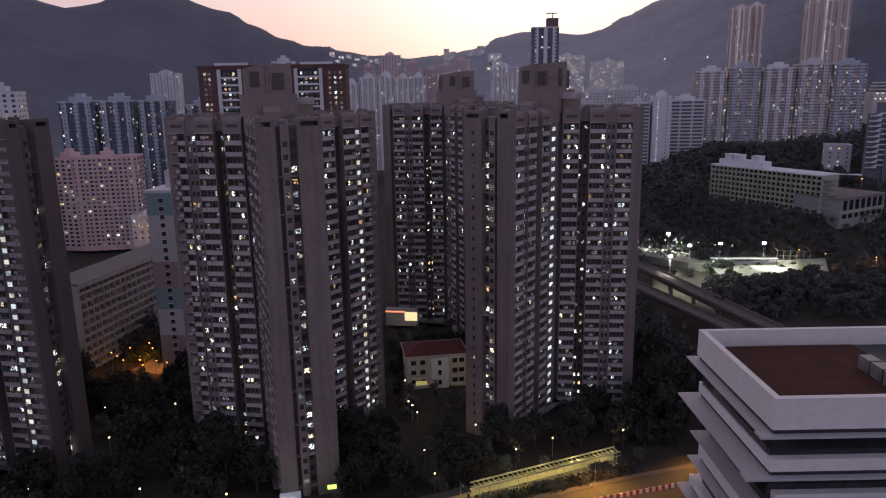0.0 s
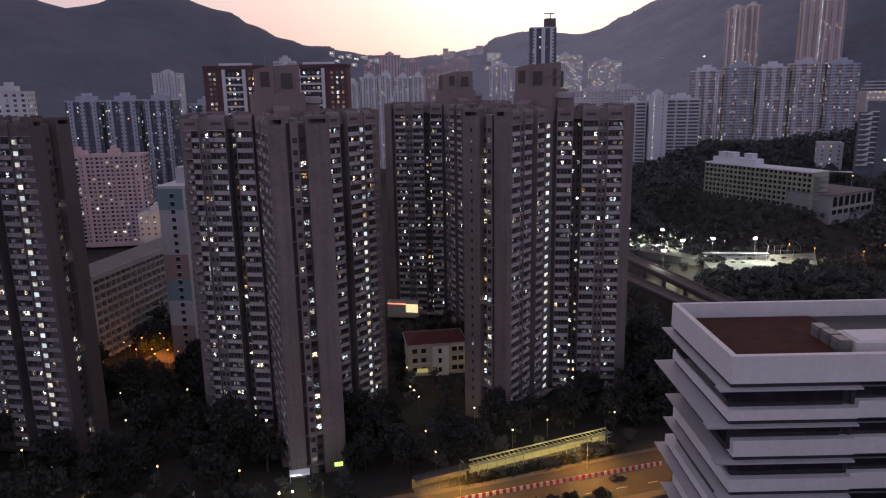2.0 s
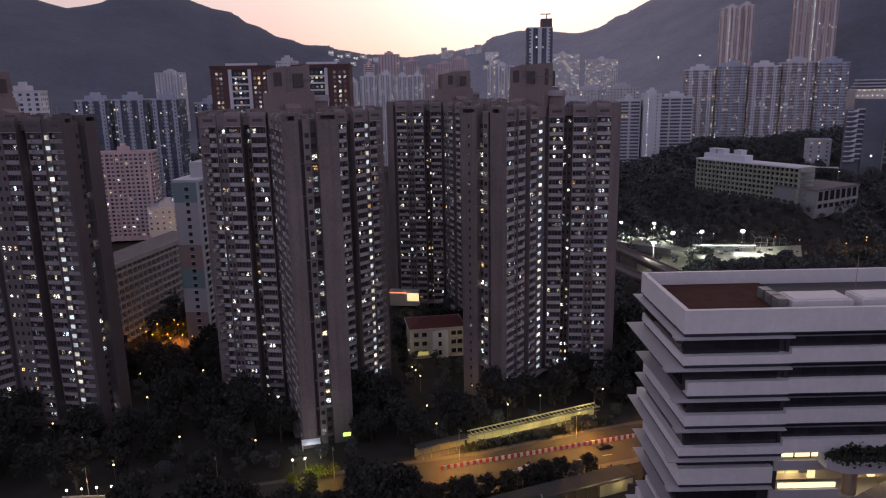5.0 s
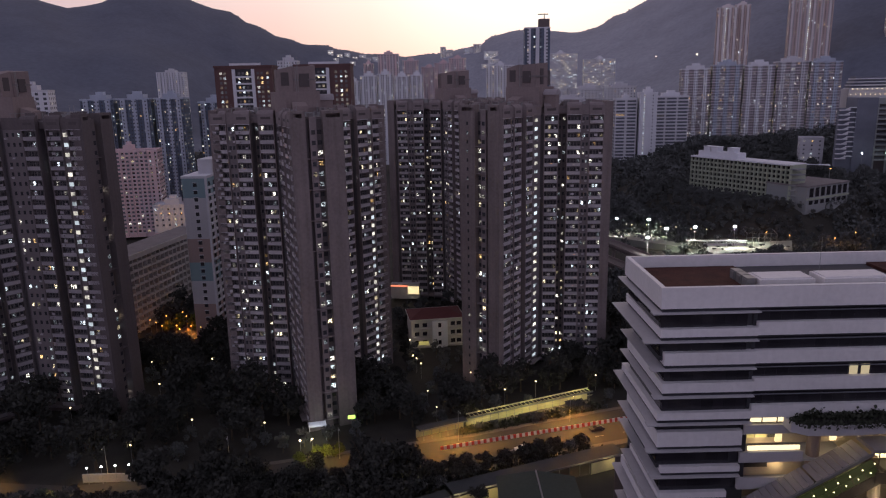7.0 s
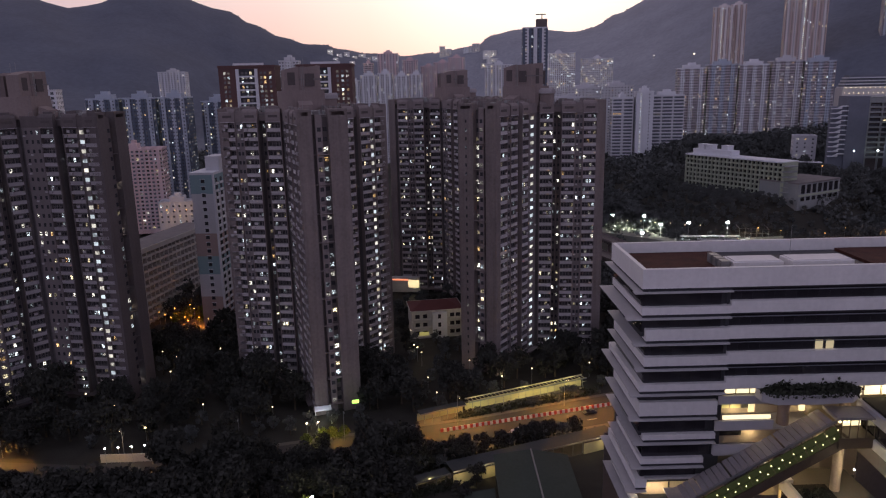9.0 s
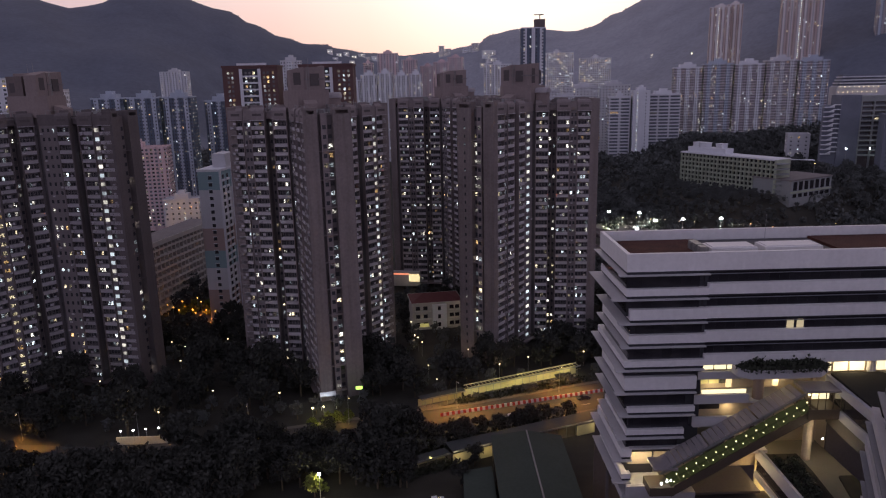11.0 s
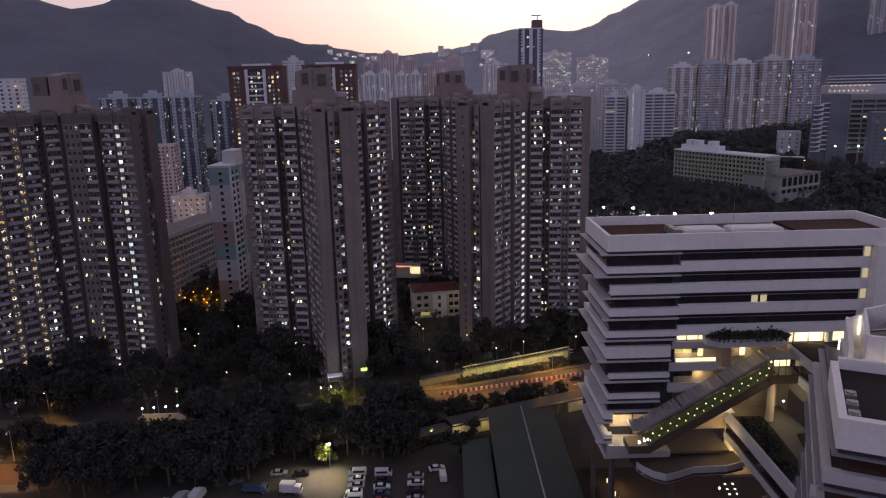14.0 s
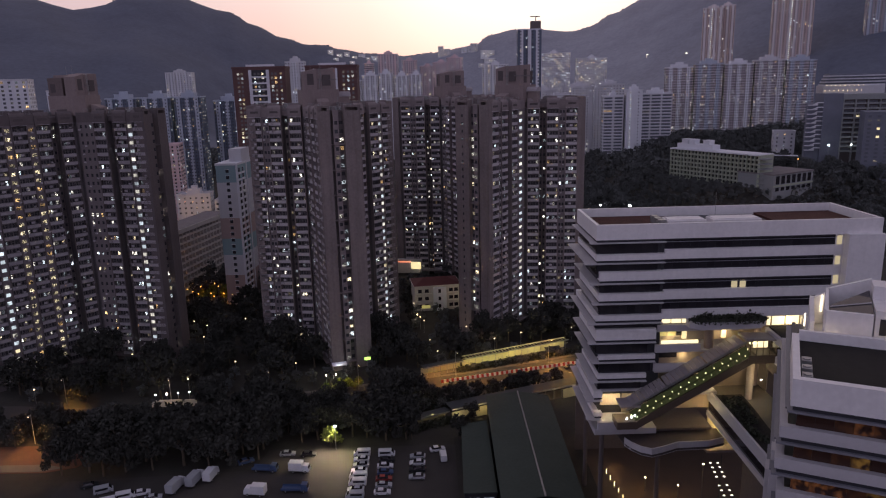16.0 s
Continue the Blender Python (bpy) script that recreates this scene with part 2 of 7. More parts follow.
LITPANE = glow("lit_office", (1.0, 0.82, 0.48), 0.42, (0.3, 0.27, 0.2))
# Paler copy of the tree leaf for farther trees; haze is in the colour.
HAZELEAF = material("hillside_leaf", (0.115, 0.120, 0.117), 1.0, 0.15, 1.0, 8, 0.0, spec=0.05)
# Recess colour lifted paler: haze over the far row is put into it.
RECESS = material("recessed_brown_render", (0.36, 0.32, 0.34), 0.9, 0.15, 1, 8, 0.05, streak=0.4)
OFFICEWALL = material("blue_grey_office_render", (0.165, 0.175, 0.215), 0.8, 0.2, 1, 8, 0.05, streak=0.3)
# Darker copy of the concrete that holds the left tower's dim light.
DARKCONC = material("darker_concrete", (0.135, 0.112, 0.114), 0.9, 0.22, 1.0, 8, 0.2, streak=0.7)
# Pale blue ribs, lifted further so the colour carries some haze.
BLUERIB = material("pale_blue_render", (0.43, 0.47, 0.55), 0.9, 0.14, 1, 8, 0.05, streak=0.4)
FRAMEDARK = material("balcony_frame", (0.17, 0.155, 0.158), 0.7, 0.3, 1.0, 10, 0.05, objvary=0.9)
LEDGEGREY = material("grey_glazing_bar", (0.20, 0.20, 0.225), 0.5, 0.15, 1, 8, 0.05)
TWINWALL = material("warm_brown_render", (0.52, 0.40, 0.37), 0.9, 0.14, 1, 8, 0.05, streak=0.4)
TWINRIB = material("pale_pink_render", (0.68, 0.62, 0.62), 0.9, 0.12, 1, 8, 0.05, streak=0.4)
COLUMNBROWN = material("brown_column_render", (0.26, 0.20, 0.175), 0.8, 0.15, 2, 8, 0.05)
CORAL = material("coral_render", (0.36, 0.12, 0.09), 0.9, 0.15, 1, 8, 0.05, streak=0.4)
LITROOM = glow("lit_room", (1.0, 0.80, 0.42), 0.9, (0.6, 0.5, 0.35))

# ---------------------------------------------------------------- builders


class Shape:
    """Collects boxes, prisms and quads for one mesh."""

    def __init__(self):
        self.v, self.f = [], []

    def box(self, x0, y0, z0, x1, y1, z1, m=None):
        x0, x1 = min(x0, x1), max(x0, x1)
        y0, y1 = min(y0, y1), max(y0, y1)
        z0, z1 = min(z0, z1), max(z0, z1)
        k = len(self.v)
        pts = [(x, y, z) for z in (z0, z1) for x, y in ((x0, y0), (x1, y0), (x1, y1), (x0, y1))]
        self.v += [tuple(m @ Vector(p)) for p in pts] if m is not None else pts
        self.f += [tuple(k + i for i in q) for q in ((3, 2, 1, 0), (4, 5, 6, 7), (0, 1, 5, 4), (1, 2, 6, 5), (2, 3, 7, 6), (3, 0, 4, 7))]
        return self

    def prism(self, pts, z0, z1, tops=None):
        k, n = len(self.v), len(pts)
        area = sum(pts[i][0] * pts[(i + 1) % n][1] - pts[(i + 1) % n][0] * pts[i][1] for i in range(n))
        if area < 0:
            pts = pts[::-1]
            tops = tops[::-1] if tops else None
        self.v += [(p[0], p[1], z0) for p in pts] + [(p[0], p[1], tops[i] if tops else z1) for i, p in enumerate(pts)]
        self.f += [tuple(range(k + n - 1, k - 1, -1)), tuple(range(k + n, k + 2 * n))]
        self.f += [(k + i, k + (i + 1) % n, k + n + (i + 1) % n, k + n + i) for i in range(n)]
        return self

    def tube(self, a, b, r0, r1=None, sides=8):
        a, b = Vector(a), Vector(b)
        r1 = r0 if r1 is None else r1
        d = (b - a).normalized()
        u = d.orthogonal().normalized()
        w = d.cross(u)
        k = len(self.v)
        for c, r in ((a, r0), (b, r1)):
            for i in range(sides):
                t = 2 * math.pi * i / sides
                self.v.append(tuple(c + r * (math.cos(t) * u + math.sin(t) * w)))
        self.f += [(k + i, k + (i + 1) % sides, k + sides + (i + 1) % sides, k + sides + i) for i in range(sides)]
        self.f += [tuple(range(k + sides - 1, k - 1, -1)), tuple(range(k + sides, k + 2 * sides))]
        return self

    def mesh(self, name, mat):
        me = bpy.data.meshes.new(name)
        me.from_pydata(self.v, [], self.f)
        me.materials.append(mat)
        me.update()
        return me


def thing(name, label, category, at=(0, 0, 0), turn=0.0, group="", kind=""):
    ob = new(name)
    ob.empty_display_size = 0.5
    ob.matrix_basis = pose(*at, 0, 0, turn)
    return tagged(ob, label, category, group, kind)


def part(name, shape, mat, parent, label="", at=None, kind=""):
    """Links a shape, or a mesh that is shared, as one mesh object under its thing or part."""
    me = shape.mesh(name, mat) if isinstance(shape, Shape) else shape
    ob = new(name, me)
    ob.parent = parent
    if at is not None:
        ob.matrix_basis = at
    return tagged(ob, label, kind=kind)


def single(name, shape, mat, label, category="", kind="", group="", at=None):
    ob = new(name, shape.mesh(name, mat) if isinstance(shape, Shape) else shape)
    if at is not None:
        ob.matrix_basis = at
    return tagged(ob, label, category, group, kind)


SHARED = {}


def shared_box(name, mat, sx, sy, sz):
    """One mesh for all alike pieces: a box round its own middle in x, from y 0 back and z 0 up."""
    key = (name, mat.name, round(sx, 2), round(sy, 2), round(sz, 2))
    if key not in SHARED:
        SHARED[key] = Shape().box(-sx / 2, 0, 0, sx / 2, sy, sz).mesh(name, mat)
    return SHARED[key]


# ---------------------------------------------------------------- ground and hills


def lerp(pairs, x):
    for (a, u), (b, v) in zip(pairs, pairs[1:]):
        if x <= b:
            k = max(0.0, (x - a) / (b - a))
            k = k * k * (3 - 2 * k)
            return u + (v - u) * k
    return pairs[-1][1]


def step(a, b, x):
    k = min(1.0, max(0.0, (x - a) / (b - a)))
    return k * k * (3 - 2 * k)


# height of the skyline ridge above the ground, by bearing in degrees to the right of the valley's axis
RIDGE = ((-60, 300), (-36, 380), (-29, 355), (-26.2, 328), (-24.7, 337), (-23.2, 365), (-20.5, 374), (-19.3, 371), (-15.7, 336), (-13.7, 295), (-11.6, 260), (-9.7, 238), (-8.4, 237), (-7.3, 223), (-5.0, 208), (-1.9, 197), (0.2, 204), (3.6, 223), (5.0, 255), (6.9, 270), (8.6, 268), (11.5, 259), (12.8, 271), (14.5, 305), (16.9, 344), (19, 385), (26, 470), (34, 540), (60, 500))


def land(x, y):
    """Height of the ground: flat by the road, a terrace under the school, and wooded hills round the valley."""
    r, b = math.hypot(x, y), math.degrees(math.atan2(x, y)) if y > 0 else 90.0
    z = 0.0
    z += 22 * step(150, 190, x) * step(385, 420, y - 0.35 * (x - 200)) * step(900, 700, y)
    z += 20 * step(540, 660, y) * step(190, 270, x)
    z += 30 * step(500, 900, r) * step(-8, -20, b)
    top = lerp(RIDGE, b)
    start = 1150 - 500 * step(12, 30, b) - 350 * step(-14, -26, b) + 500 * (1 - min(1, abs(b) / 12))
    k = step(start, 2300, r)
    z *= 1 - k
    wob = noise.fractal(Vector((x / 420, y / 420, 0.3)), 1.0, 2.0, 5) * 45 * step(0, 0.15, k) * (1 - 0.9 * k)
    z += (top * k + wob) if r < 2300 else top * (1 - 0.5 * step(2300, 3600, r)) + wob
    if y < 0:
        z *= 0
    return z


def ground_sheet():
    v, f = [], []
    n_b, n_r = 220, 130
    for j in range(n_r + 1):
        r = 30 * (4300 / 30) ** (j / n_r)
        for i in range(n_b):
            a = 2 * math.pi * i / n_b
            # finer towards the valley's axis
            a = a - 0.75 * math.sin(a)
            x, y = r * math.sin(a), r * math.cos(a)
            v.append((x, y, land(x, y)))
    c = len(v)
    v.append((0, 0, 0))
    for j in range(n_r):
        for i in range(n_b):
            k = (i + 1) % n_b
            f.append((j * n_b + i, j * n_b + k, (j + 1) * n_b + k, (j + 1) * n_b + i)[::-1])
    for i in range(n_b):
        f.append((c, (i + 1) % n_b, i)[::-1])
    me = bpy.data.meshes.new("ground")
    me.from_pydata(v, [], f)
    for p in me.polygons:
        p.use_smooth = True
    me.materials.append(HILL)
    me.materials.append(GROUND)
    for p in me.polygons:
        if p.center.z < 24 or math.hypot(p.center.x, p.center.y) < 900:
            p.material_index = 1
    me.update()
    return tagged(new("ground", me), "dark wooded ground rising to hills round the valley", "ground", kind="structure")


ground_sheet()


def strip(name, left, right, z, mat, label, category, thick=0.12):
    """A flat strip between two polylines."""
    s = Shape()
    for (a, b), (c, d) in zip(zip(left, left[1:]), zip(right, right[1:])):
        s.prism([a, b, d, c], z - thick, z)
    return single(name, s, mat, label, category, kind="structure")


ROAD_UP = [(-260, 142), (-145, 139), (-100, 133.5), (-60, 139), (-30, 146.5), (-4, 152.5), (9, 155.5), (49, 168.8), (90, 181), (150, 200), (230, 240)]
ROAD_LOW = [(-260, 128), (-140, 127.5), (-100, 125), (-60, 123.5), (-30, 126.4), (-11, 131.5), (9, 137.4), (44, 149.0), (90, 163), (158, 184), (240, 222)]
strip("road", ROAD_UP, ROAD_LOW, 0.10, ASPHALT, "two carriageways of worn asphalt under sodium light", "road")
strip("pavement", [(a, b + 1.8) for a, b in ROAD_UP[3:9]], ROAD_UP[3:9], 0.22, PAVING, "narrow concrete pavement beside the road", "pavement", 0.2)
strip("pavement", ROAD_LOW[3:9], [(a, b - 2.6) for a, b in ROAD_LOW[3:9]], 0.22, PAVING, "narrow concrete pavement beside the road", "pavement", 0.2)
single("car_park", Shape().prism([(-104, 90), (-54, 93), (-52, 104), (2, 104), (2, 40), (-104, 40)], -0.04, 0.08), CARPARK, "worn grey yard where lorries and cars are parked", "yard", kind="structure")

single("earth_yard", Shape().prism([(-165, 96), (-112, 95), (-104.5, 97.5), (-102, 103), (-106, 108.5), (-113, 110.5), (-165, 110.5)], 0.0, 0.1), EARTH, "bare red-brown earth yard under an added street lamp", "yard", kind="structure")
single("earth_path", Shape().prism([(-165, 96.4), (-114, 95.6), (-108, 97.2), (-114, 99.4), (-165, 100.2)], 0.1, 0.16), PAVING, "pale dusty path across the bare yard", "path", kind="structure")
# lane dashes on the road
for k in range(11):
    u = (k * 9.0 - 35)
    yy = 146.6 + 0.262 * u - 4.8
    single("lane_mark", Shape().box(-1.5, -0.07, 0.105, 1.5, 0.07, 0.112), WHITEPAINT, "worn white painted lane dash on the asphalt", "road marking", kind="structure", at=pose(u, yy, 0, 0, 0, 14.7))

# ---------------------------------------------------------------- trident tower blocks

FH = 2.98
BASE = 2.5
FLOORS = 30
TOP = BASE + FH * FLOORS


def balcony_shape(w, kind=0):
    """Slab, parapet and coping; and apart from them a glazed-in frame, an air unit with a drying pole, or posts."""
    s, f = Shape(), Shape()
    s.box(-w / 2, 0.0, -0.14, w / 2, 1.28, 0.03)
    s.box(-w / 2, 0.0, 0.03, w / 2, 0.12, 0.92)
    s.box(-w / 2 - 0.02, -0.06, 0.92, w / 2 + 0.02, 0.16, 1.02)
    if kind == 0:
        for i in range(7):
            x = -w / 2 + 0.06 + (w - 0.12) * i / 6
            f.box(x - 0.03, 0.04, 1.02, x + 0.03, 0.12, 2.72)
        f.box(-w / 2, 0.04, 1.85, w / 2, 0.1, 1.9)
        f.box(-w / 2, 0.04, 2.74, w / 2, 0.12, 2.84)
    elif kind == 1:
        s.box(-w * 0.36, -0.45, 0.25, -w * 0.36 + 0.8, 0.0, 0.8)
        f.box(-0.05, 0.04, 1.02, 0.05, 0.12, 2.84)
        f.box(w * 0.1, 0.02, 1.02, w * 0.1 + 0.06, 0.1, 2.84)
        f.box(-w / 2, -0.5, 2.3, w / 2, -0.46, 2.34)
        s.box(-w * 0.2, -0.52, 1.5, w * 0.05, -0.44, 2.3)
    else:
        f.box(-w / 6 - 0.05, 0.04, 1.02, -w / 6 + 0.05, 0.12, 2.84)
        f.box(w / 6 - 0.05, 0.04, 1.02, w / 6 + 0.05, 0.12, 2.84)
        s.box(w * 0.2, -0.4, 1.25, w * 0.2 + 0.75, 0.02, 1.75)
    return s, f


def balcony_mesh(w, kind, par):
    s, f = balcony_shape(w, kind)
    k = len(s.f)
    add_to(s, f, Matrix())
    me = s.mesh("balcony", par)
    me.materials.append(FRAMEDARK)
    for p in me.polygons:
        p.material_index = 0 if p.index < k else 1
    return me


def add_to(joined, shape, m):
    k = len(joined.v)
    joined.v += [tuple(m @ Vector(p)) for p in shape.v]
    joined.f += [tuple(k + i for i in q) for q in shape.f]


def trident(x, y, turn, lengths, mirror, lit, label, h=7.5, conc=None, par=None, warm=()):
    par = par or PARAPET
    conc = conc or CONCRETE
    t = thing("tower_block", label, "apartment tower", (x, y, 0), turn, group="tower blocks of the estate")
    sg = -1 if mirror else 1
    balconies, panes, stairs = [], [], []
    pipes, units = Shape(), Shape()
    rank = {(0, "Q"): 0, (2, "P"): 1, (1, "Q"): 2, (0, "E"): 0, (0, "P"): 3}
    hub = Shape()
    hub.prism([(8.3 * math.cos(radians(60 * i + 30)), 8.3 * math.sin(radians(60 * i + 30))) for i in range(6)], 0, TOP + 2.9)
    part("core_wall", hub, conc, t)
    dice = random.Random(int(abs(x) * 10))
    for w, L in enumerate(lengths):
        W = Matrix.Rotation(radians(120 * w * sg), 4, "Z")

        def block(name, mat, *a):
            part(name, Shape().box(*a, W), mat, t)
        def crown(mat, s0, s1, n0, n1, z0, z1, cut_):
            """A parapet along the wing, its outer edge cut back towards the top."""
            q = Shape()
            pts = [(n0, z0), (n1, z0), (n1, z1 - cut_), (n1 - cut_ * 0.35, z1 - cut_ * 0.35), (n1 - cut_, z1), (n0, z1)]
            q.v = [tuple(W @ Vector((s_, sd * n_, z_))) for s_ in (s0, s1) for n_, z_ in pts]
            q.f = [tuple(range(6)), tuple(range(11, 5, -1))] + [(i, 6 + i, 6 + (i + 1) % 6, (i + 1) % 6) for i in range(6)]
            part("top_band", q, mat, t)
        block("wing_wall", conc, 0, -(h - 4.0), 0, L - 3, h - 4.0, TOP + 2.4)
        for kind, sd in (("P", sg), ("Q", -sg)):
            if kind == "P":
                balc, bays, slot = [(5.0, 9.6), (13.0, 17.6), (20.8, 25.4)], [(17.7, 20.7)], (9.7, 12.9)
            else:
                balc, bays, slot = [(12.0, 16.4), (20.0, 24.6), (27.2, 32.4)], [(5.2, 11.8), (24.7, 27.1)], (16.5, 19.9)
            if L > 40 and kind == "P":
                balc, bays = balc + [(28.6, 33.2), (36.4, 41.0)], bays + [(25.5, 28.5), (33.3, 36.3)]
            if L < 30 and kind == "Q":
                balc = balc[:2]
            balc = [(a, min(b, L - 0.9)) for a, b in balc if a < L - 3]
            key = rank.get((w, kind), 9)

            def at(s, n, z):
                return W @ Matrix.Translation((s, sd * n, z)) @ Matrix.Rotation(math.pi if sd > 0 else 0.0, 4, "Z")
            # the wall behind, with a deep slot left open
            for a, b in ((0.0, slot[0]), (slot[1], L - 2.9)):
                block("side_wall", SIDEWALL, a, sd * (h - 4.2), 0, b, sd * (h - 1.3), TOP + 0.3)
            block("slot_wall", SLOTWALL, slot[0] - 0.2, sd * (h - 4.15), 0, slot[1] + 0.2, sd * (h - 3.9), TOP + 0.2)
            block("slot_head", conc, slot[0] + 0.1, sd * (h - 3.0), TOP + 0.4, slot[1] - 0.1, sd * (h - 1.8), TOP + 3.2)
            for a, b in balc:
                for e in (a - 0.12, b + 0.12):
                    block("fin", conc, e - 0.13, sd * (h - 1.4), 0, e + 0.13, sd * (h + 0.06), TOP + 0.2)
                crown(conc, a - 0.3, b + 0.3, h - 1.5, h + 0.12, TOP - 0.05, TOP + 4.3, 1.1)
                # Dark panel on the parapet's face stands in for a shaded opening.
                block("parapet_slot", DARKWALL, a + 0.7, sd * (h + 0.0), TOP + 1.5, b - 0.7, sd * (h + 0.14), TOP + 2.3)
                block("parapet_ledge", par, a - 0.3, sd * (h + 0.02), TOP - 0.05, b + 0.3, sd * (h + 0.3), TOP + 0.12)
                block("roof_upstand", conc, a + 0.6, sd * (h - 1.9), TOP + 2.6, b - 0.6, sd * (h - 1.55), TOP + 5.0)
                for k in range(FLOORS):
                    z = BASE + FH * k
                    balconies.append((key, at((a + b) / 2, h, z), round(b - a, 1), dice.choice((0, 0, 1, 2))))
                    for q in (0.13, 0.38, 0.62, 0.87):
                        panes.append((key, at(a + (b - a) * q, h - 1.25, z + 1.05), (b - a) * 0.17, 1.2, FLATWIN))
            for a, b in bays:
                if a > L - 4:
                    continue
                b = min(b, L - 3)
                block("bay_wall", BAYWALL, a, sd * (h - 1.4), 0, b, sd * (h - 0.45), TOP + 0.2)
                block("top_band", conc, a - 0.1, sd * (h - 1.45), TOP + 0.15, b + 0.1, sd * (h - 0.3), TOP + 3.7)
                for k in range(FLOORS):
                    z = BASE + FH * k
                    if (w, kind) in lit and b - a < 4:
                        stairs.append((at((a + b) / 2, h - 0.38, z + 0.9), 1.45, 1.2, STAIRWARM if (w, kind) in warm and a < 26 else STAIRWIN))
                    elif (w, kind, "root") in lit and b - a >= 4:
                        stairs.append((at((a + b) / 2, h - 0.38, z + 0.9), 2.2, 1.1, STAIRWIN))
                    else:
                        for q in ((0.3, 0.7) if b - a < 4 else (0.2, 0.5, 0.8)):
                            panes.append((key, at(a + (b - a) * q, h - 0.38, z + 1.05), 0.75, 1.15, FLATWIN))
            for o in (-1.25, -0.05, 1.2):
                q = [W @ Vector(((slot[0] + slot[1]) / 2 + o, sd * (h - 3.7), z_)) for z_ in (1.0, TOP)]
                pipes.tube(q[0], q[1], 0.09, 0.09, 5)
            for a, b in bays:
                if a > L - 4:
                    continue
                for k in range(FLOORS):
                    if dice.random() < 0.7:
                        add_to(units, Shape().box(-0.38, -0.42, 0, 0.38, 0.02, 0.52), at(dice.uniform(a + 0.5, min(b, L - 3) - 0.5), h - 0.45, BASE + FH * k + 0.25))
            for k in range(FLOORS):
                z = BASE + FH * k
                for o in (-0.8, 0.8):
                    panes.append((key, at((slot[0] + slot[1]) / 2 + o, h - 3.84, z + 0.95), 0.75, 1.05, SLOTWIN))
        # blank end wall in two leaves with a slot of small windows between
        for a, b in ((-h, -3.3), (1.7, h)):
            e = Shape()
            e.box(L - 3.2, sg * a, 0, L, sg * b, TOP + 2.6, W)
            e.box(L - 3.2, sg * a, TOP + 2.6, L - 2.8, sg * b, TOP + 4.4, W)
            e.box(L - 3.0, sg * a, TOP + 3.7, L, sg * b, TOP + 4.5, W)
            for c in (a, b - 0.9):
                e.box(L - 3.0, sg * c, TOP + 2.6, L, sg * (c + 0.9), TOP + 3.8, W)
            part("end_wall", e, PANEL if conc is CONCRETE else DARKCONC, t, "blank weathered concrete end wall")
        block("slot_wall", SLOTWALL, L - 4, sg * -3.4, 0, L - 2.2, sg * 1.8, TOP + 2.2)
        block("slot_pier", conc, L - 3, sg * -2.1, 0, L - 0.9, sg * -0.1, TOP + 2.8)
        for k in range(FLOORS):
            z = BASE + FH * k
            for n_, d_, w_, mt in ((-1.1, 0.82, 1.1, FLATWIN), (0.9, 2.12, 1.2, SLOTWIN)):
                panes.append((rank.get((w, "E"), 9), W @ Matrix.Translation((L - d_, sg * n_, z + 0.9)) @ Matrix.Rotation(math.pi / 2, 4, "Z"), w_, 1.25, mt))
            if mirror and w == 0:
                panes.append((0, W @ Matrix.Translation((L + 0.03, sg * 4.5, z + 1.0)) @ Matrix.Rotation(math.pi / 2, 4, "Z"), 0.6, 1.1, FLATWIN))
            if k % 3 == 0 and w == 0:
                block("slot_slab", conc, L - 2.3, sg * -3.3, z - 0.1, L - 0.5, sg * 1.7, z + 0.12)
        block("roof_deck", ROOF, 2, -(h - 1.6), TOP + 2.3, L - 3, h - 1.6, TOP + 2.75)
        for sd in (-1, 1):
            rail = Shape()
            rail.box(7, sd * (h - 2.2), TOP + 4.9, L - 3, sd * (h - 2.12), TOP + 4.98, W)
            for k in range(13):
                s0 = 7 + (L - 10) * k / 12
                rail.box(s0, sd * (h - 2.22), TOP + 2.6, s0 + 0.08, sd * (h - 2.12), TOP + 5.0, W)
            part("roof_rail", rail, STEEL, t)
        for k in range(7):
            s0, n0 = dice.uniform(9, L - 6), dice.uniform(-4.5, 3.5)
            a_, b_, c_ = dice.uniform(0.7, 2.4), dice.uniform(0.7, 2.0), dice.uniform(0.6, 2.4)
            block("roof_tank", ROOF if k % 2 else STEEL, s0, n0, TOP + 2.7, s0 + a_, n0 + b_, TOP + 2.7 + c_)
        for k in range(2):
            s0, n0 = dice.uniform(9, L - 4), dice.uniform(-4, 4)
            q = W @ Vector((s0, n0, TOP + 2.6))
            part("roof_mast", Shape().tube(q, q + Vector((0, 0, dice.uniform(2.5, 5))), 0.07, 0.04, 5), STEEL, t)
    part("pipe_rest", pipes, CONCRETE, t, kind="stuff")
    part("air_unit_rest", units, PARAPET, t, kind="stuff")
    # the nearest pieces singly, the others joined
    balconies.sort(key=lambda q: q[0])
    panes.sort(key=lambda q: q[0])
    for _, m, w_, kd in balconies[:290]:
        key = ("balcony", w_, kd, par.name)
        if key not in SHARED:
            SHARED[key] = balcony_mesh(w_, kd, par)
        part("balcony", SHARED[key], par, t, at=m)
    rest, frames = Shape(), Shape()
    for _, m, w_, kd in balconies[290:]:
        s_, f_ = balcony_shape(w_, kd)
        add_to(rest, s_, m)
        add_to(frames, f_, m)
    part("balcony_rest", rest, par, t, kind="stuff")
    part("balcony_frame_rest", frames, FRAMEDARK, t, kind="stuff")
    for _, m, w_, h_, mt in panes[:290]:
        part("window", shared_box("window", mt, round(w_, 1), 0.06, h_), mt, t, at=m)
    for mt in (FLATWIN, SLOTWIN):
        rest = Shape()
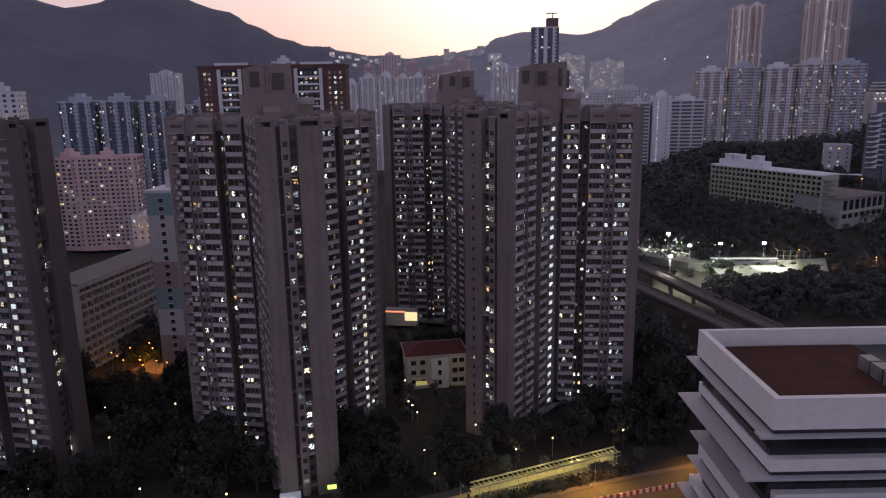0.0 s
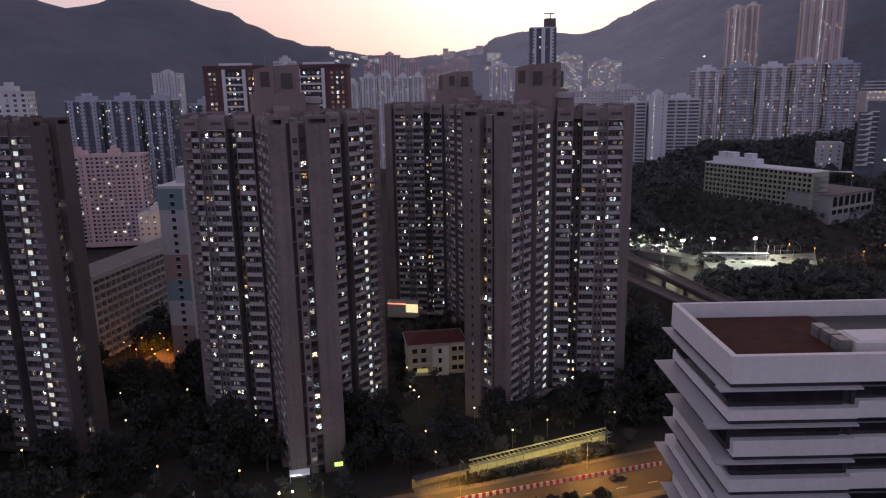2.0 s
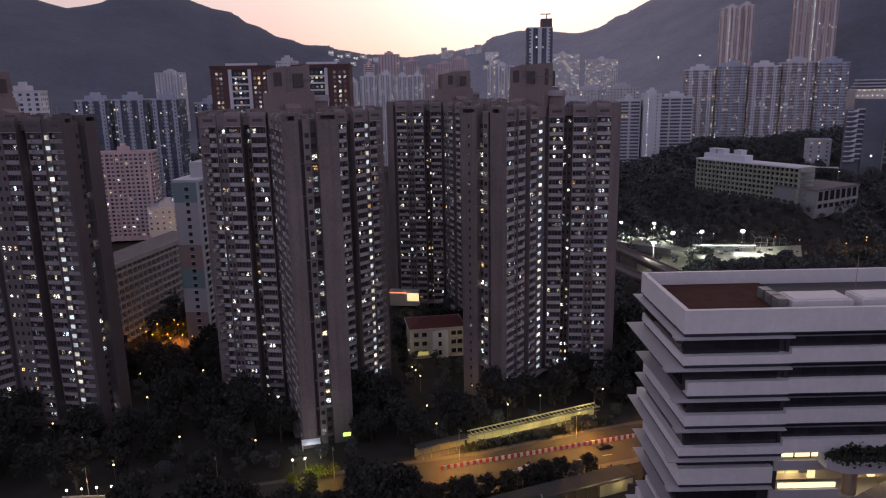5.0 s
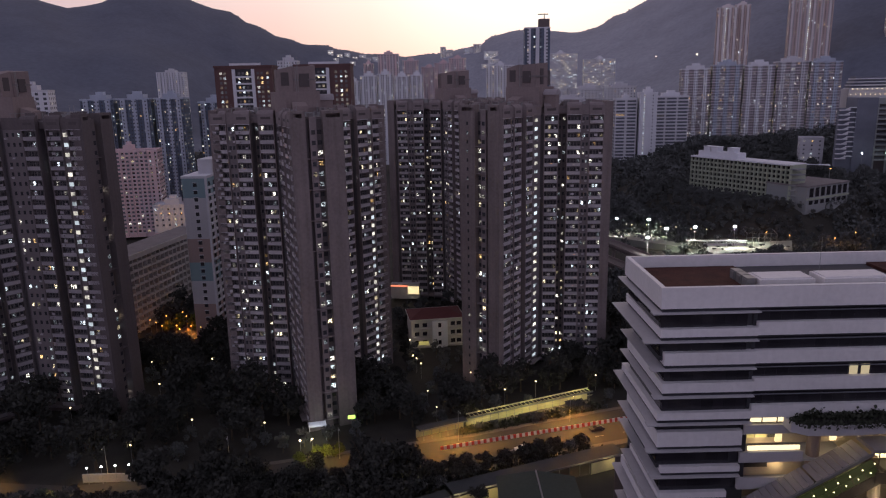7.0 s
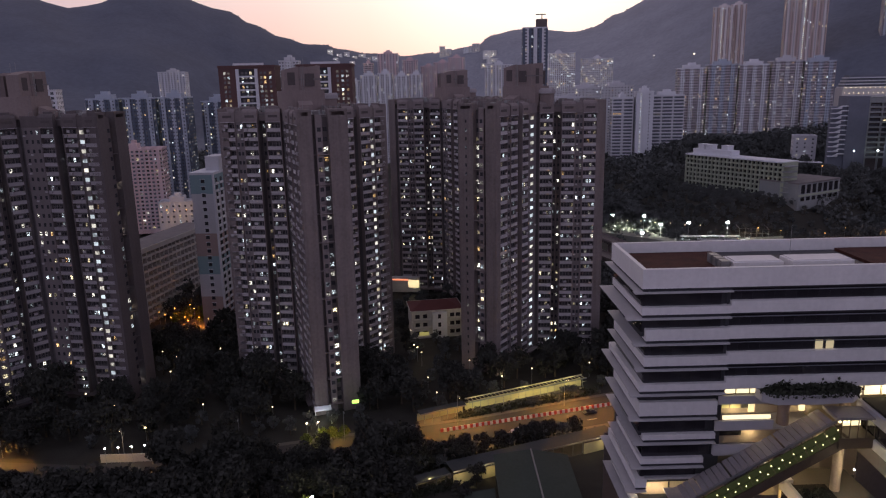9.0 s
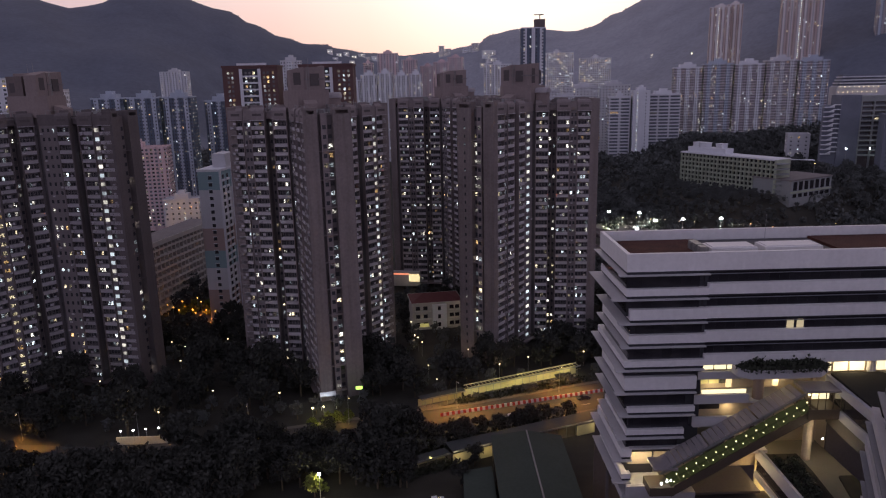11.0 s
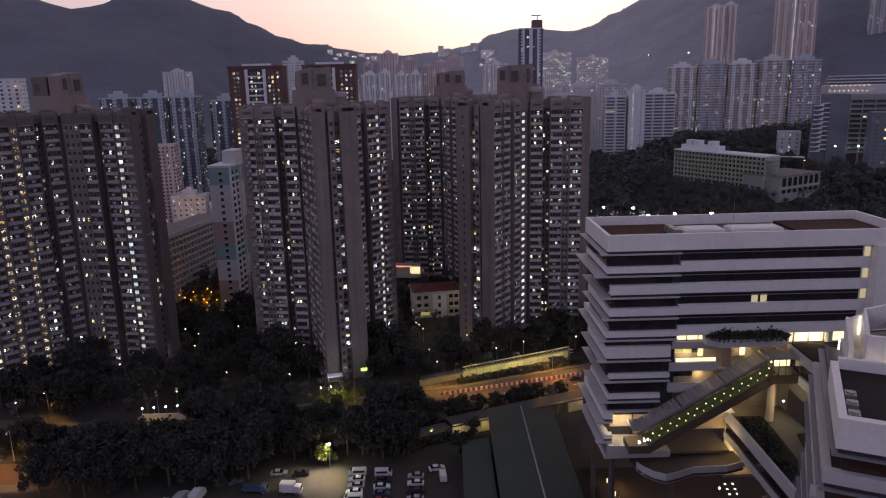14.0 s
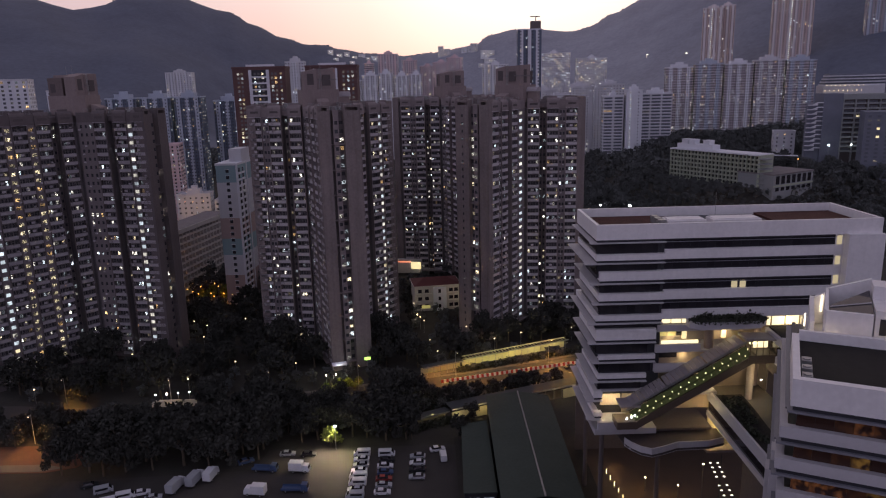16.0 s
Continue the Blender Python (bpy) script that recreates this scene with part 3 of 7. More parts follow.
        for _, m, w_, h_, mq in panes[290:]:
            if mq is mt:
                add_to(rest, Shape().box(-w_ / 2, 0, 0, w_ / 2, 0.06, h_), m)
        part("window_rest", rest, mt, t, kind="stuff")
    for m, w_, h_, mt in stairs:
        part("stair_window", shared_box("stair_window", mt, w_, 0.06, h_), mt, t, at=m)
    # plant rooms and tanks on the roof
    low = Shape()
    low.prism([(7.6, -4.2), (6.3, 6.8), (-4.6, 7.2), (-7.2, 0.5), (-5.2, -6.8), (5.2, -7.0)], TOP + 2.7, TOP + 9.8)
    part("plant_room", low, PLANTROOM, t)
    part("lift_motor_room", Shape().prism([(6.2, -1.2), (6.6, 5.6), (-1.4, 6.2), (-6.0, 3.0), (-6.2, -1.2)], TOP + 9.7, TOP + 17.6, [TOP + 17.2, TOP + 17.6, TOP + 18.0, TOP + 17.2, TOP + 17.2]), PLANTROOM, t)
    part("lift_motor_room", Shape().prism([(6.0, -6.2), (6.0, -1.25), (1.6, -1.25), (1.6, -6.2)], TOP + 9.7, TOP + 16.8, [TOP + 16.4, TOP + 17.5, TOP + 17.5, TOP + 16.4]), PLANTROOM, t)
    part("lift_motor_room", Shape().prism([(0.4, -5.8), (0.4, -1.25), (-6.0, -1.25), (-6.0, -5.0)], TOP + 9.7, TOP + 16.2), DARKROOM, t)
    vault = Shape()
    arc = [(1.9 * math.cos(radians(a_)), 1.9 * math.sin(radians(a_))) for a_ in range(0, 181, 30)]
    vault.v = [(c_[0] + 1.5, y_, TOP + 7.0 + c_[1]) for y_ in (6.9, 12.0) for c_ in arc]
    n_ = len(arc)
    vault.f = [tuple(range(n_)), tuple(range(2 * n_ - 1, n_ - 1, -1))] + [(i, n_ + i, n_ + (i + 1) % n_, (i + 1) % n_) for i in range(n_)]
    part("vaulted_shed", vault, PARAPET2, t, "pale vaulted shed beside the plant room")
    part("shed_base", Shape().box(0.1, 7.2, TOP + 2.7, 2.9, 11.6, TOP + 7.0), PLANTROOM, t)
    part("plant_cornice", Shape().prism([(6.5, -1.35), (6.9, 5.9), (-1.4, 6.5), (-6.3, 3.2), (-6.5, -1.35)], TOP + 13.2, TOP + 13.6), ROOF, t)
    part("louvre", Shape().box(1.2, 5.6, TOP + 10.6, 3.6, 6.0, TOP + 16.0), DARKWALL, t)
    part("louvre", Shape().box(-5.2, 3.6, TOP + 10.2, -3.0, 5.3, TOP + 15.4), DARKWALL, t)
    part("louvre", Shape().box(6.3, 0.6, TOP + 11.2, 6.75, 3.6, TOP + 15.2), DARKWALL, t)
    part("cat_ladder", Shape().tube((6.9, -0.6, TOP + 2.7), (6.6, -0.6, TOP + 17.5), 0.08, 0.08, 5).tube((6.9, 0.0, TOP + 2.7), (6.6, 0.0, TOP + 17.5), 0.08, 0.08, 5), STEEL, t)
    part("louvre", Shape().box(5.9, -5.0, TOP + 11.6, 6.1, -2.6, TOP + 15.6), DARKWALL, t)
    part("louvre", Shape().box(-4.8, -5.4, TOP + 11.0, -2.4, -5.2, TOP + 14), DARKWALL, t)
    tank = Shape()
    tank.prism([(8.4, -2.6), (12.2, -2.8), (12.2, 1.6), (8.4, 1.8)], TOP + 2.7, TOP + 6.2, [TOP + 6.6, TOP + 5.4, TOP + 5.4, TOP + 6.6])
    part("water_tank", tank, PLANTROOM, t)
    for a, b in ((3, -3), (-3, 2)):
        part("roof_mast", Shape().tube((a, b, TOP + 17), (a, b, TOP + 20.5), 0.06, 0.04, 6), STEEL, t)
    for w, L in enumerate(lengths):
        W = Matrix.Rotation(radians(120 * w * sg), 4, "Z")
        part("ground_canopy", Shape().box(3, -h - 1.6, 1.9, L - 4, h + 1.6, 2.3, W), conc, t)
    return t


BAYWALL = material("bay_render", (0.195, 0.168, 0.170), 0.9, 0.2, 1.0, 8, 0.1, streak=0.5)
# Darker than the concrete: shade behind the balconies is put into the colour.
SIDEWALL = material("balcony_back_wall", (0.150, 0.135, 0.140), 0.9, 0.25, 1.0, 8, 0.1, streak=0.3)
DARKROOM = material("dark_plant_room", (0.165, 0.13, 0.125), 0.9, 0.2, 1.0, 8, 0.15, streak=0.6)
trident(-45.5, 193.6, -69, (31.9, 33.5, 26.2), False, {(1, "Q")}, "grey concrete apartment tower with blank end walls and lit stair windows")
trident(33.6, 221.8, -125.6, (34.9, 33.5, 28.6), True, {(0, "Q", "root")}, "grey concrete apartment tower with rows of pale balconies beside trees")
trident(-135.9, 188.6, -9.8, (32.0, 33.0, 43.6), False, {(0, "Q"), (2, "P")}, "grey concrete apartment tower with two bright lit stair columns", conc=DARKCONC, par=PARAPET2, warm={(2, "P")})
trident(8.0, 303.0, -69, (31.9, 33.5, 30.0), False, {(2, "X")}, "grey concrete apartment tower behind a small red-roofed house")

SOIL = material("planted_soil", (0.018, 0.016, 0.013), 1.0, 0.5, 6, 14, 0.6)

# ---------------------------------------------------------------- striped campus block


def campus_block():
    t = thing("campus_block", "white striped campus block with dark ribbon windows and a planted roof", "building", (0, 0, 0))
    x0, x1, xr, y0, y1 = 32.0, 47.0, 84.0, 62.6, 83.0
    # glass body, set back behind the bands
    core = Shape()
    core.box(x0 + 1.5, y0 + 1.2, 34.4, x1, y1 - 1.0, 70.0)
    core.box(x0 + 1.5, y0 + 3.6, 25.8, 39.6, y1 - 1.0, 34.4)
    core.box(x1 - 0.5, y0 + 1.0, 51.8, 93.0, y1 - 1.0, 70.0)
    part("inner_wall", core, BLUEGREY, t)
    # bands, ledges and panes, storey by storey
    heights = (3.3, 1.3, 2.0, 1.6, 1.2, 2.5, 1.0, 1.0, 1.6, 1.0)
    outs = (0.0, 0.1, 0.9, 0.8, 0.2, 0.4, 1.2, 1.0, 0.3, 0.5)
    backs = (83.0, 82.0, 80.5, 82.5, 83.5, 80.0, 82.0, 79.0, 82.0, 80.0)
    pane = shared_box("pane", GLASS, 1.72, 0.08, 2.6)
    for k in range(10):
        zb = 69.2 - 4.53 * k
        o, h_, yb = x0 + outs[k], heights[k], backs[k]
        xe = x1 if k < 5 else (45.8 if k < 7 else 44.0)
        if k >= 8:
            xe = x0 + 2.3
        if k:
            s = Shape()
            s.box(o, y0, zb, xe - 0.02, y0 + 1.3, zb + h_)
            s.box(o, y0 + 1.3, zb, o + 1.2, yb, zb + h_)
            part("spandrel_band", s, WHITE, t)
        l = Shape()
        far = (0.6, 1.85, 1.35, 0.65, 0.85, 1.0, 1.0, 1.0, 1.0, 1.0)[k]
        l.box(o - 0.7 - far, y0 - 0.5, zb - 0.75, xe - 0.03, y0 + 1.0, zb - 0.55)
        l.box(o - 0.4 - far, y0 + 1.0, zb - 0.75, o + 1.1, yb + 1.0, zb - 0.6)
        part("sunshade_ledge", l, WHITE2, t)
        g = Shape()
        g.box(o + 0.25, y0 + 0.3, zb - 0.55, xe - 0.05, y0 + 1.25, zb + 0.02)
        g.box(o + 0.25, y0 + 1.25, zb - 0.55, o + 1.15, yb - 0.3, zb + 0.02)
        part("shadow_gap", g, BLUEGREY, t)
        if k < 8:
            n = int((xe - o - 1.5) / 1.75)
            for i in range(n):
                part("pane", pane, GLASS, t, at=pose(o + 2.2 + 1.75 * i, y0 + 0.95, zb - 3.4))
            for i in range(10):
                part("pane", pane, GLASS, t, at=pose(o + 0.3, y0 + 2.2 + 1.75 * i, zb - 3.3, 0, 0, -90))
            part("corner_glazing", Shape().box(o + 0.35, y0 + 1.0, zb - 3.3, o + 1.35, y0 + 1.35, zb - 0.6), GLASS, t)
            sill = Shape()
            sill.box(o + 0.32, y0 + 0.9, zb - 4.0, xe - 0.1, y0 + 1.3, zb - 3.3)
            sill.box(o + 0.32, y0 + 1.3, zb - 4.0, o + 1.6, y1 - 3.2, zb - 3.3)
            part("window_sill", sill, BLUEGREY, t)
    for k in range(1, 5):
        zb = 69.2 - 4.53 * k
        s = Shape().box(x1, y0 + 0.2, zb, xr, y0 + 1.4, zb + 2.1)
        part("spandrel_band", s, WHITE, t)
    for k in range(4):
        zb = 69.2 - 4.53 * k
        part("glazing_bar", Shape().box(x1 + 0.05, y0 + 0.70, zb - 0.92, xr - 0.2, y0 + 0.92, zb - 0.80), LEDGEGREY, t)
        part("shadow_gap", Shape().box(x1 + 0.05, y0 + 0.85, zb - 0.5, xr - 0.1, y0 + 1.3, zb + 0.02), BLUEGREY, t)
        for i in range(20):
            lit = k == 2 and i in (8, 9)
            part("pane", shared_box("lit_pane", LITPANE, 1.3, 0.08, 1.8) if lit else shared_box("pane", GLASS, 1.78, 0.08, 2.35), GLASS, t, "window with the light on inside" if lit else "", at=pose(x1 + 1.0 + 1.84 * i, y0 + 0.95, zb - 2.6))
    # top band and roof
    s = Shape()
    s.box(x0, y0, 69.2, 93.5, y0 + 0.7, 72.5)
    s.box(x0, y0 + 0.7, 69.2, x0 + 0.7, y1, 72.5)
    s.box(x0 + 0.7, y1 - 0.6, 69.2, 93.5, y1, 72.5)
    s.box(92.8, y0 + 0.7, 69.2, 93.5, y1 - 0.6, 72.5)
    part("roof_parapet", s, WHITE, t)
    part("roof_slab", Shape().box(x0 + 0.6, y0 + 0.6, 69.3, 92.9, y1 - 0.5, 70.3), DARKWALL, t)
    part("planting_bed", Shape().box(x0 + 2.0, y0 + 1.6, 70.3, 50.5, y1 - 1.6, 70.75), GRAVEL, t, "bed of dry brown planting on the roof")
    part("planting_bed", Shape().box(74.0, y0 + 1.6, 70.3, 92, y1 - 1.6, 70.9), GRAVEL, t, "bed of dry brown planting on the roof")
    part("roof_membrane", Shape().box(50.7, y0 + 1.2, 70.3, 73.8, y1 - 1.2, 70.45), BLUEGREY, t)
    for a, b in ((48.6, 57.2), (58.6, 69.2)):
        b_ = Shape()
        b_.box(a, y0 + 4.2, 70.3, b, y0 + 8.8, 72.2)
        b_.box(a + 0.4, y0 + 4.6, 72.2, b - 0.4, y0 + 8.4, 72.4)
        part("roof_plant_box", b_, WHITE, t)
    for i in range(3):
        q = Shape()
        q.box(46.9, y0 + 5.0 + 2.3 * i, 70.4, 48.3, y0 + 6.9 + 2.3 * i, 72.3)
        q.box(46.8, y0 + 5.3 + 2.3 * i, 70.9, 46.95, y0 + 6.6 + 2.3 * i, 72.0)
        part("air_unit", q, STEEL, t)
    part("roof_mast", Shape().tube((62, y0 + 12, 70), (62, y0 + 12, 77), 0.06, 0.03, 6), STEEL, t)
    # blank stair tower at the far end with small lit windows
    end = Shape()
    end.box(xr + 1.8, y0 - 1.2, 40.0, 93.6, y0 + 9, 69.25)
    end.box(xr, y0 + 0.9, 46.0, xr + 1.85, y0 + 3, 69.25)
    part("stair_wall", end, WHITE, t)
    for z in (66.8, 62.3, 58.0):
        part("lit_window", Shape().box(xr + 0.3, y0 + 0.8, z, xr + 1.4, y0 + 0.95, z + 1.9), LITPANE, t, "small square window with the light on")
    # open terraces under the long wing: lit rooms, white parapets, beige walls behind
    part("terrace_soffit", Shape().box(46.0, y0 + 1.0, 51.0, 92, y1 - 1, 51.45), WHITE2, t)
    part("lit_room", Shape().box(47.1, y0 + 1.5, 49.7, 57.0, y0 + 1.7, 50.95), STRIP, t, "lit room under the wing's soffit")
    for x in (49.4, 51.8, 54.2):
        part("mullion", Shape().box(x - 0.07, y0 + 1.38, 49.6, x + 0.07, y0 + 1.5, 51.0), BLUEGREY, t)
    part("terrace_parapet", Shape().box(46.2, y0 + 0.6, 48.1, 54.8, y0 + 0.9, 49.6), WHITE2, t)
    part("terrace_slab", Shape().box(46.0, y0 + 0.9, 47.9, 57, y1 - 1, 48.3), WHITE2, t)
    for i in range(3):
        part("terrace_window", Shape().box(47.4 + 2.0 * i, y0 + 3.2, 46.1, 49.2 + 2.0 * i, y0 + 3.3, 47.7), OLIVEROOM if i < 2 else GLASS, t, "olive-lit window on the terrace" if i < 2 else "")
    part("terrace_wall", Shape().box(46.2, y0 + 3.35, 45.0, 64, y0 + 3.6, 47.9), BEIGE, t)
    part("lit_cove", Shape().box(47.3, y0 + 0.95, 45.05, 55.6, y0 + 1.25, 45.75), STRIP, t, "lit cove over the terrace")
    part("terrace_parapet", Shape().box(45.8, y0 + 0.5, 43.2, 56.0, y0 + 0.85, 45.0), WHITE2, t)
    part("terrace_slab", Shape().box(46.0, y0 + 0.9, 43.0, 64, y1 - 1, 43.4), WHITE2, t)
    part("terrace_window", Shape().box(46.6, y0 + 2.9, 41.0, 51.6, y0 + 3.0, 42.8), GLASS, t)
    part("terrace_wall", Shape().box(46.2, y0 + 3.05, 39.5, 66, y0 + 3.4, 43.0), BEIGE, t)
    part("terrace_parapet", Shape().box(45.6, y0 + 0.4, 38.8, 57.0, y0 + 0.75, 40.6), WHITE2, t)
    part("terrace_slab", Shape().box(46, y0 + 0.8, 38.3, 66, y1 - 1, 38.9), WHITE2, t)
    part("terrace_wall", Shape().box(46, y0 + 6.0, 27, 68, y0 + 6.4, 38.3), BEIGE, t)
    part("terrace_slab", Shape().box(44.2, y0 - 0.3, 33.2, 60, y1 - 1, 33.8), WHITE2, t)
    for x in (52.6, 61.5):
        part("terrace_window", Shape().box(x, y0 + 2.9, 45.4, x + 1.0, y0 + 3.3, 47.6), LITROOM, t, "narrow lit window on the terrace")
    # Back wall glows by itself in place of lamplight falling on it.
    part("lit_wall", Shape().box(69.5, y0 + 3.2, 48.0, 84, y0 + 3.5, 50.9), STRIP, t, "self-glowing back wall of the open terrace")
    for x in (72.6, 75.8, 79.0):
        part("mullion", Shape().box(x - 0.12, y0 + 2.9, 48.0, x + 0.12, y0 + 3.2, 50.95), BEIGE, t)
    part("terrace_back_wall", Shape().box(64, y0 + 12, 27, 92, y0 + 12.4, 51), BEIGE, t)
    part("round_column", Shape().tube((58.4, y0 + 2.2, 33.8), (58.4, y0 + 2.2, 51.1), 1.0, 1.0, 16), COLUMNBROWN, t)
    part("round_column", Shape().tube((69.6, y0 + 3.0, 33.8), (69.6, y0 + 3.0, 51.0), 0.9, 0.9, 16), COLUMNBROWN, t)
    part("round_column", Shape().tube((79.5, y0 + 2, 38), (79.5, y0 + 2, 51.1), 0.7, 0.7, 16), WHITE2, t)
    part("planter_soil", Shape().prism([(53.2, 63.2), (55, 60.3), (61, 60.0), (67, 60.4), (69.2, 62.2), (69.2, 63.5)], 50.95, 51.1), SOIL, t)
    part("planter", Shape().prism([(52.4, 63.3), (52.6, 61.2), (54.6, 59.7), (61, 59.5), (67.4, 59.9), (69.8, 62.0), (69.8, 64), (53, 64)], 49.4, 51.0), WHITE2, t)
    for x, z, w in ((50, 46.0, 60), (53, 41.5, 60), (62, 47.0, 110), (76, 49.5, 120), (66, 39, 170), (60, 36, 150)):
        point_lamp("terrace_light", (x, y0 + 2.2, z), w * 2.0, (1.0, 0.76, 0.40), 0.6)
    part("deck_lamp", Shape().box(67.4, 57.6, 38.25, 67.65, 57.8, 38.42), LAMPWHITE, t, "small white lamp over the garden path")
    point_lamp("deck_light", (56.5, 60.6, 30.6), 300, (1.0, 0.72, 0.36), 0.4)
    point_lamp("deck_light", (61.0, 65.8, 27.0), 420, (1.0, 0.72, 0.34), 0.4)
    point_lamp("deck_light", (67.4, 57.0, 37.8), 520, (1.0, 0.80, 0.50), 0.4)
    # podium under the tall end
    part("podium_slab", Shape().prism([(32.5, 61.6), (46.5, 61.6), (46.5, 84), (32.5, 84)], 24.4, 25.8), WHITE2, t)
    # Dark deck: the shadow under the block is put into its colour.
    part("podium_deck", Shape().box(46.5, 63.6, 23.9, 60, 84, 24.4), DARKWALL, t)
    part("podium_parapet", Shape().box(33.0, 61.0, 25.8, 40.0, 61.5, 27.7), WHITE2, t)
    part("lobby_glow", Shape().box(34.6, y0 + 3.3, 29.6, 39.2, y0 + 3.5, 34.2), BEIGE, t, "lit lobby wall at the escalator's foot")
    part("lobby_floor", Shape().box(33.2, y0 - 0.8, 27.2, 40.5, y0 + 3.5, 27.6), WHITE2, t)
    part("lobby_soffit", Shape().box(34.0, y0 + 0.2, 34.3, 44, y0 + 3.5, 34.7), WHITE2, t)
    part("lobby_wall", Shape().box(39.7, 66.3, 25.8, 46, 80, 33.2), BEIGE, t)
    point_lamp("lobby_light", (36.6, 63.4, 32.0), 700, WARM, 0.4)
    # Columns darkened in colour for the deep shade under the campus.
    for x, y in ((34.9, 64.6), (34.9, 81), (50, 70)):
        part("podium_column", Shape().tube((x, y, 0), (x, y, 24.5), 0.55, 0.55, 12), DARKWALL, t)
    part("undercroft_wall", Shape().box(36, 99, 0, 92, 99.4, 24.4), DARKWALL, t)
    part("undercroft_wall", Shape().box(72, 64, 0, 92, 64.4, 38.5), DARKWALL, t)
    part("curved_gallery", Shape().prism([(38.6, 63), (38.9, 60.2), (39.8, 58.1), (41.4, 56.0), (43.5, 54.8), (46, 55.6), (50, 57.4), (57, 57.6), (61, 59), (62, 62), (62, 66), (38.6, 66)], 22.4, 22.9), DARKWALL, t)
    rim = [(38.9, 60.2), (39.8, 58.1), (41.4, 56.0), (43.5, 54.8), (46, 55.6), (50, 57.4), (57, 57.6), (61, 59), (62, 62)]
    for (a, b), (c, d) in zip(rim, rim[1:]):
        part("gallery_parapet", Shape().prism([(a, b), (c, d), (c + 0.1, d + 0.35), (a + 0.1, b + 0.35)], 22.3, 24.3), WHITE2, t)
    # garden deck with planting and a wedge of paving
    part("garden_deck", Shape().prism([(58.9, 62), (58.2, 34), (72, 34), (72, 68), (60, 68)], 31.6, 32.6), PAVING, t)
    part("planting_bed", Shape().prism([(59.4, 62), (58.8, 36), (64.0, 44), (65.2, 56), (65.4, 62)], 32.6, 33.1), SOIL, t, "dark planting beside the garden path")
    part("planting_bed", Shape().prism([(66.5, 44), (71.5, 44), (71.5, 54), (69, 54)], 32.6, 33.1), SOIL, t, "dark planting beside the garden path")
    for za, zb, mt, o in ((31.4, 33.9, WHITE2, 0.0), (28.6, 31.4, GLASS, 0.5), (27.4, 28.6, WHITE2, 0.1)):
        part("deck_edge", Shape().prism([(58.5 + o, 64), (57.8 + o, 33), (58.3 + o, 33), (59.0 + o, 64)], za, zb), mt, t)
    part("deck_wall", Shape().box(66, 34, 0, 72, 60, 31.4), DARKWALL, t)
    # link to the nearer wing
    for za, zb, mt, o in ((46.4, 48.2, WHITE2, 0.0), (43.6, 46.4, GLASS, 0.5), (41.8, 43.6, WHITE2, 0.1), (38.5, 41.8, DARKWALL, 0.9)):
        part("link_band", Shape().prism([(70.6 + o, 64), (69.2 + o, 42), (82, 42), (82, 64)], za, zb), mt, t)
    part("link_roof_planting", Shape().prism([(71.2, 63.5), (70, 43), (81, 43), (81, 63.5)], 48.2, 48.6), SOIL, t)
    return t


OLIVEROOM = glow("olive_lit_room", (0.75, 0.66, 0.20), 0.35, (0.4, 0.36, 0.2))
campus_block()


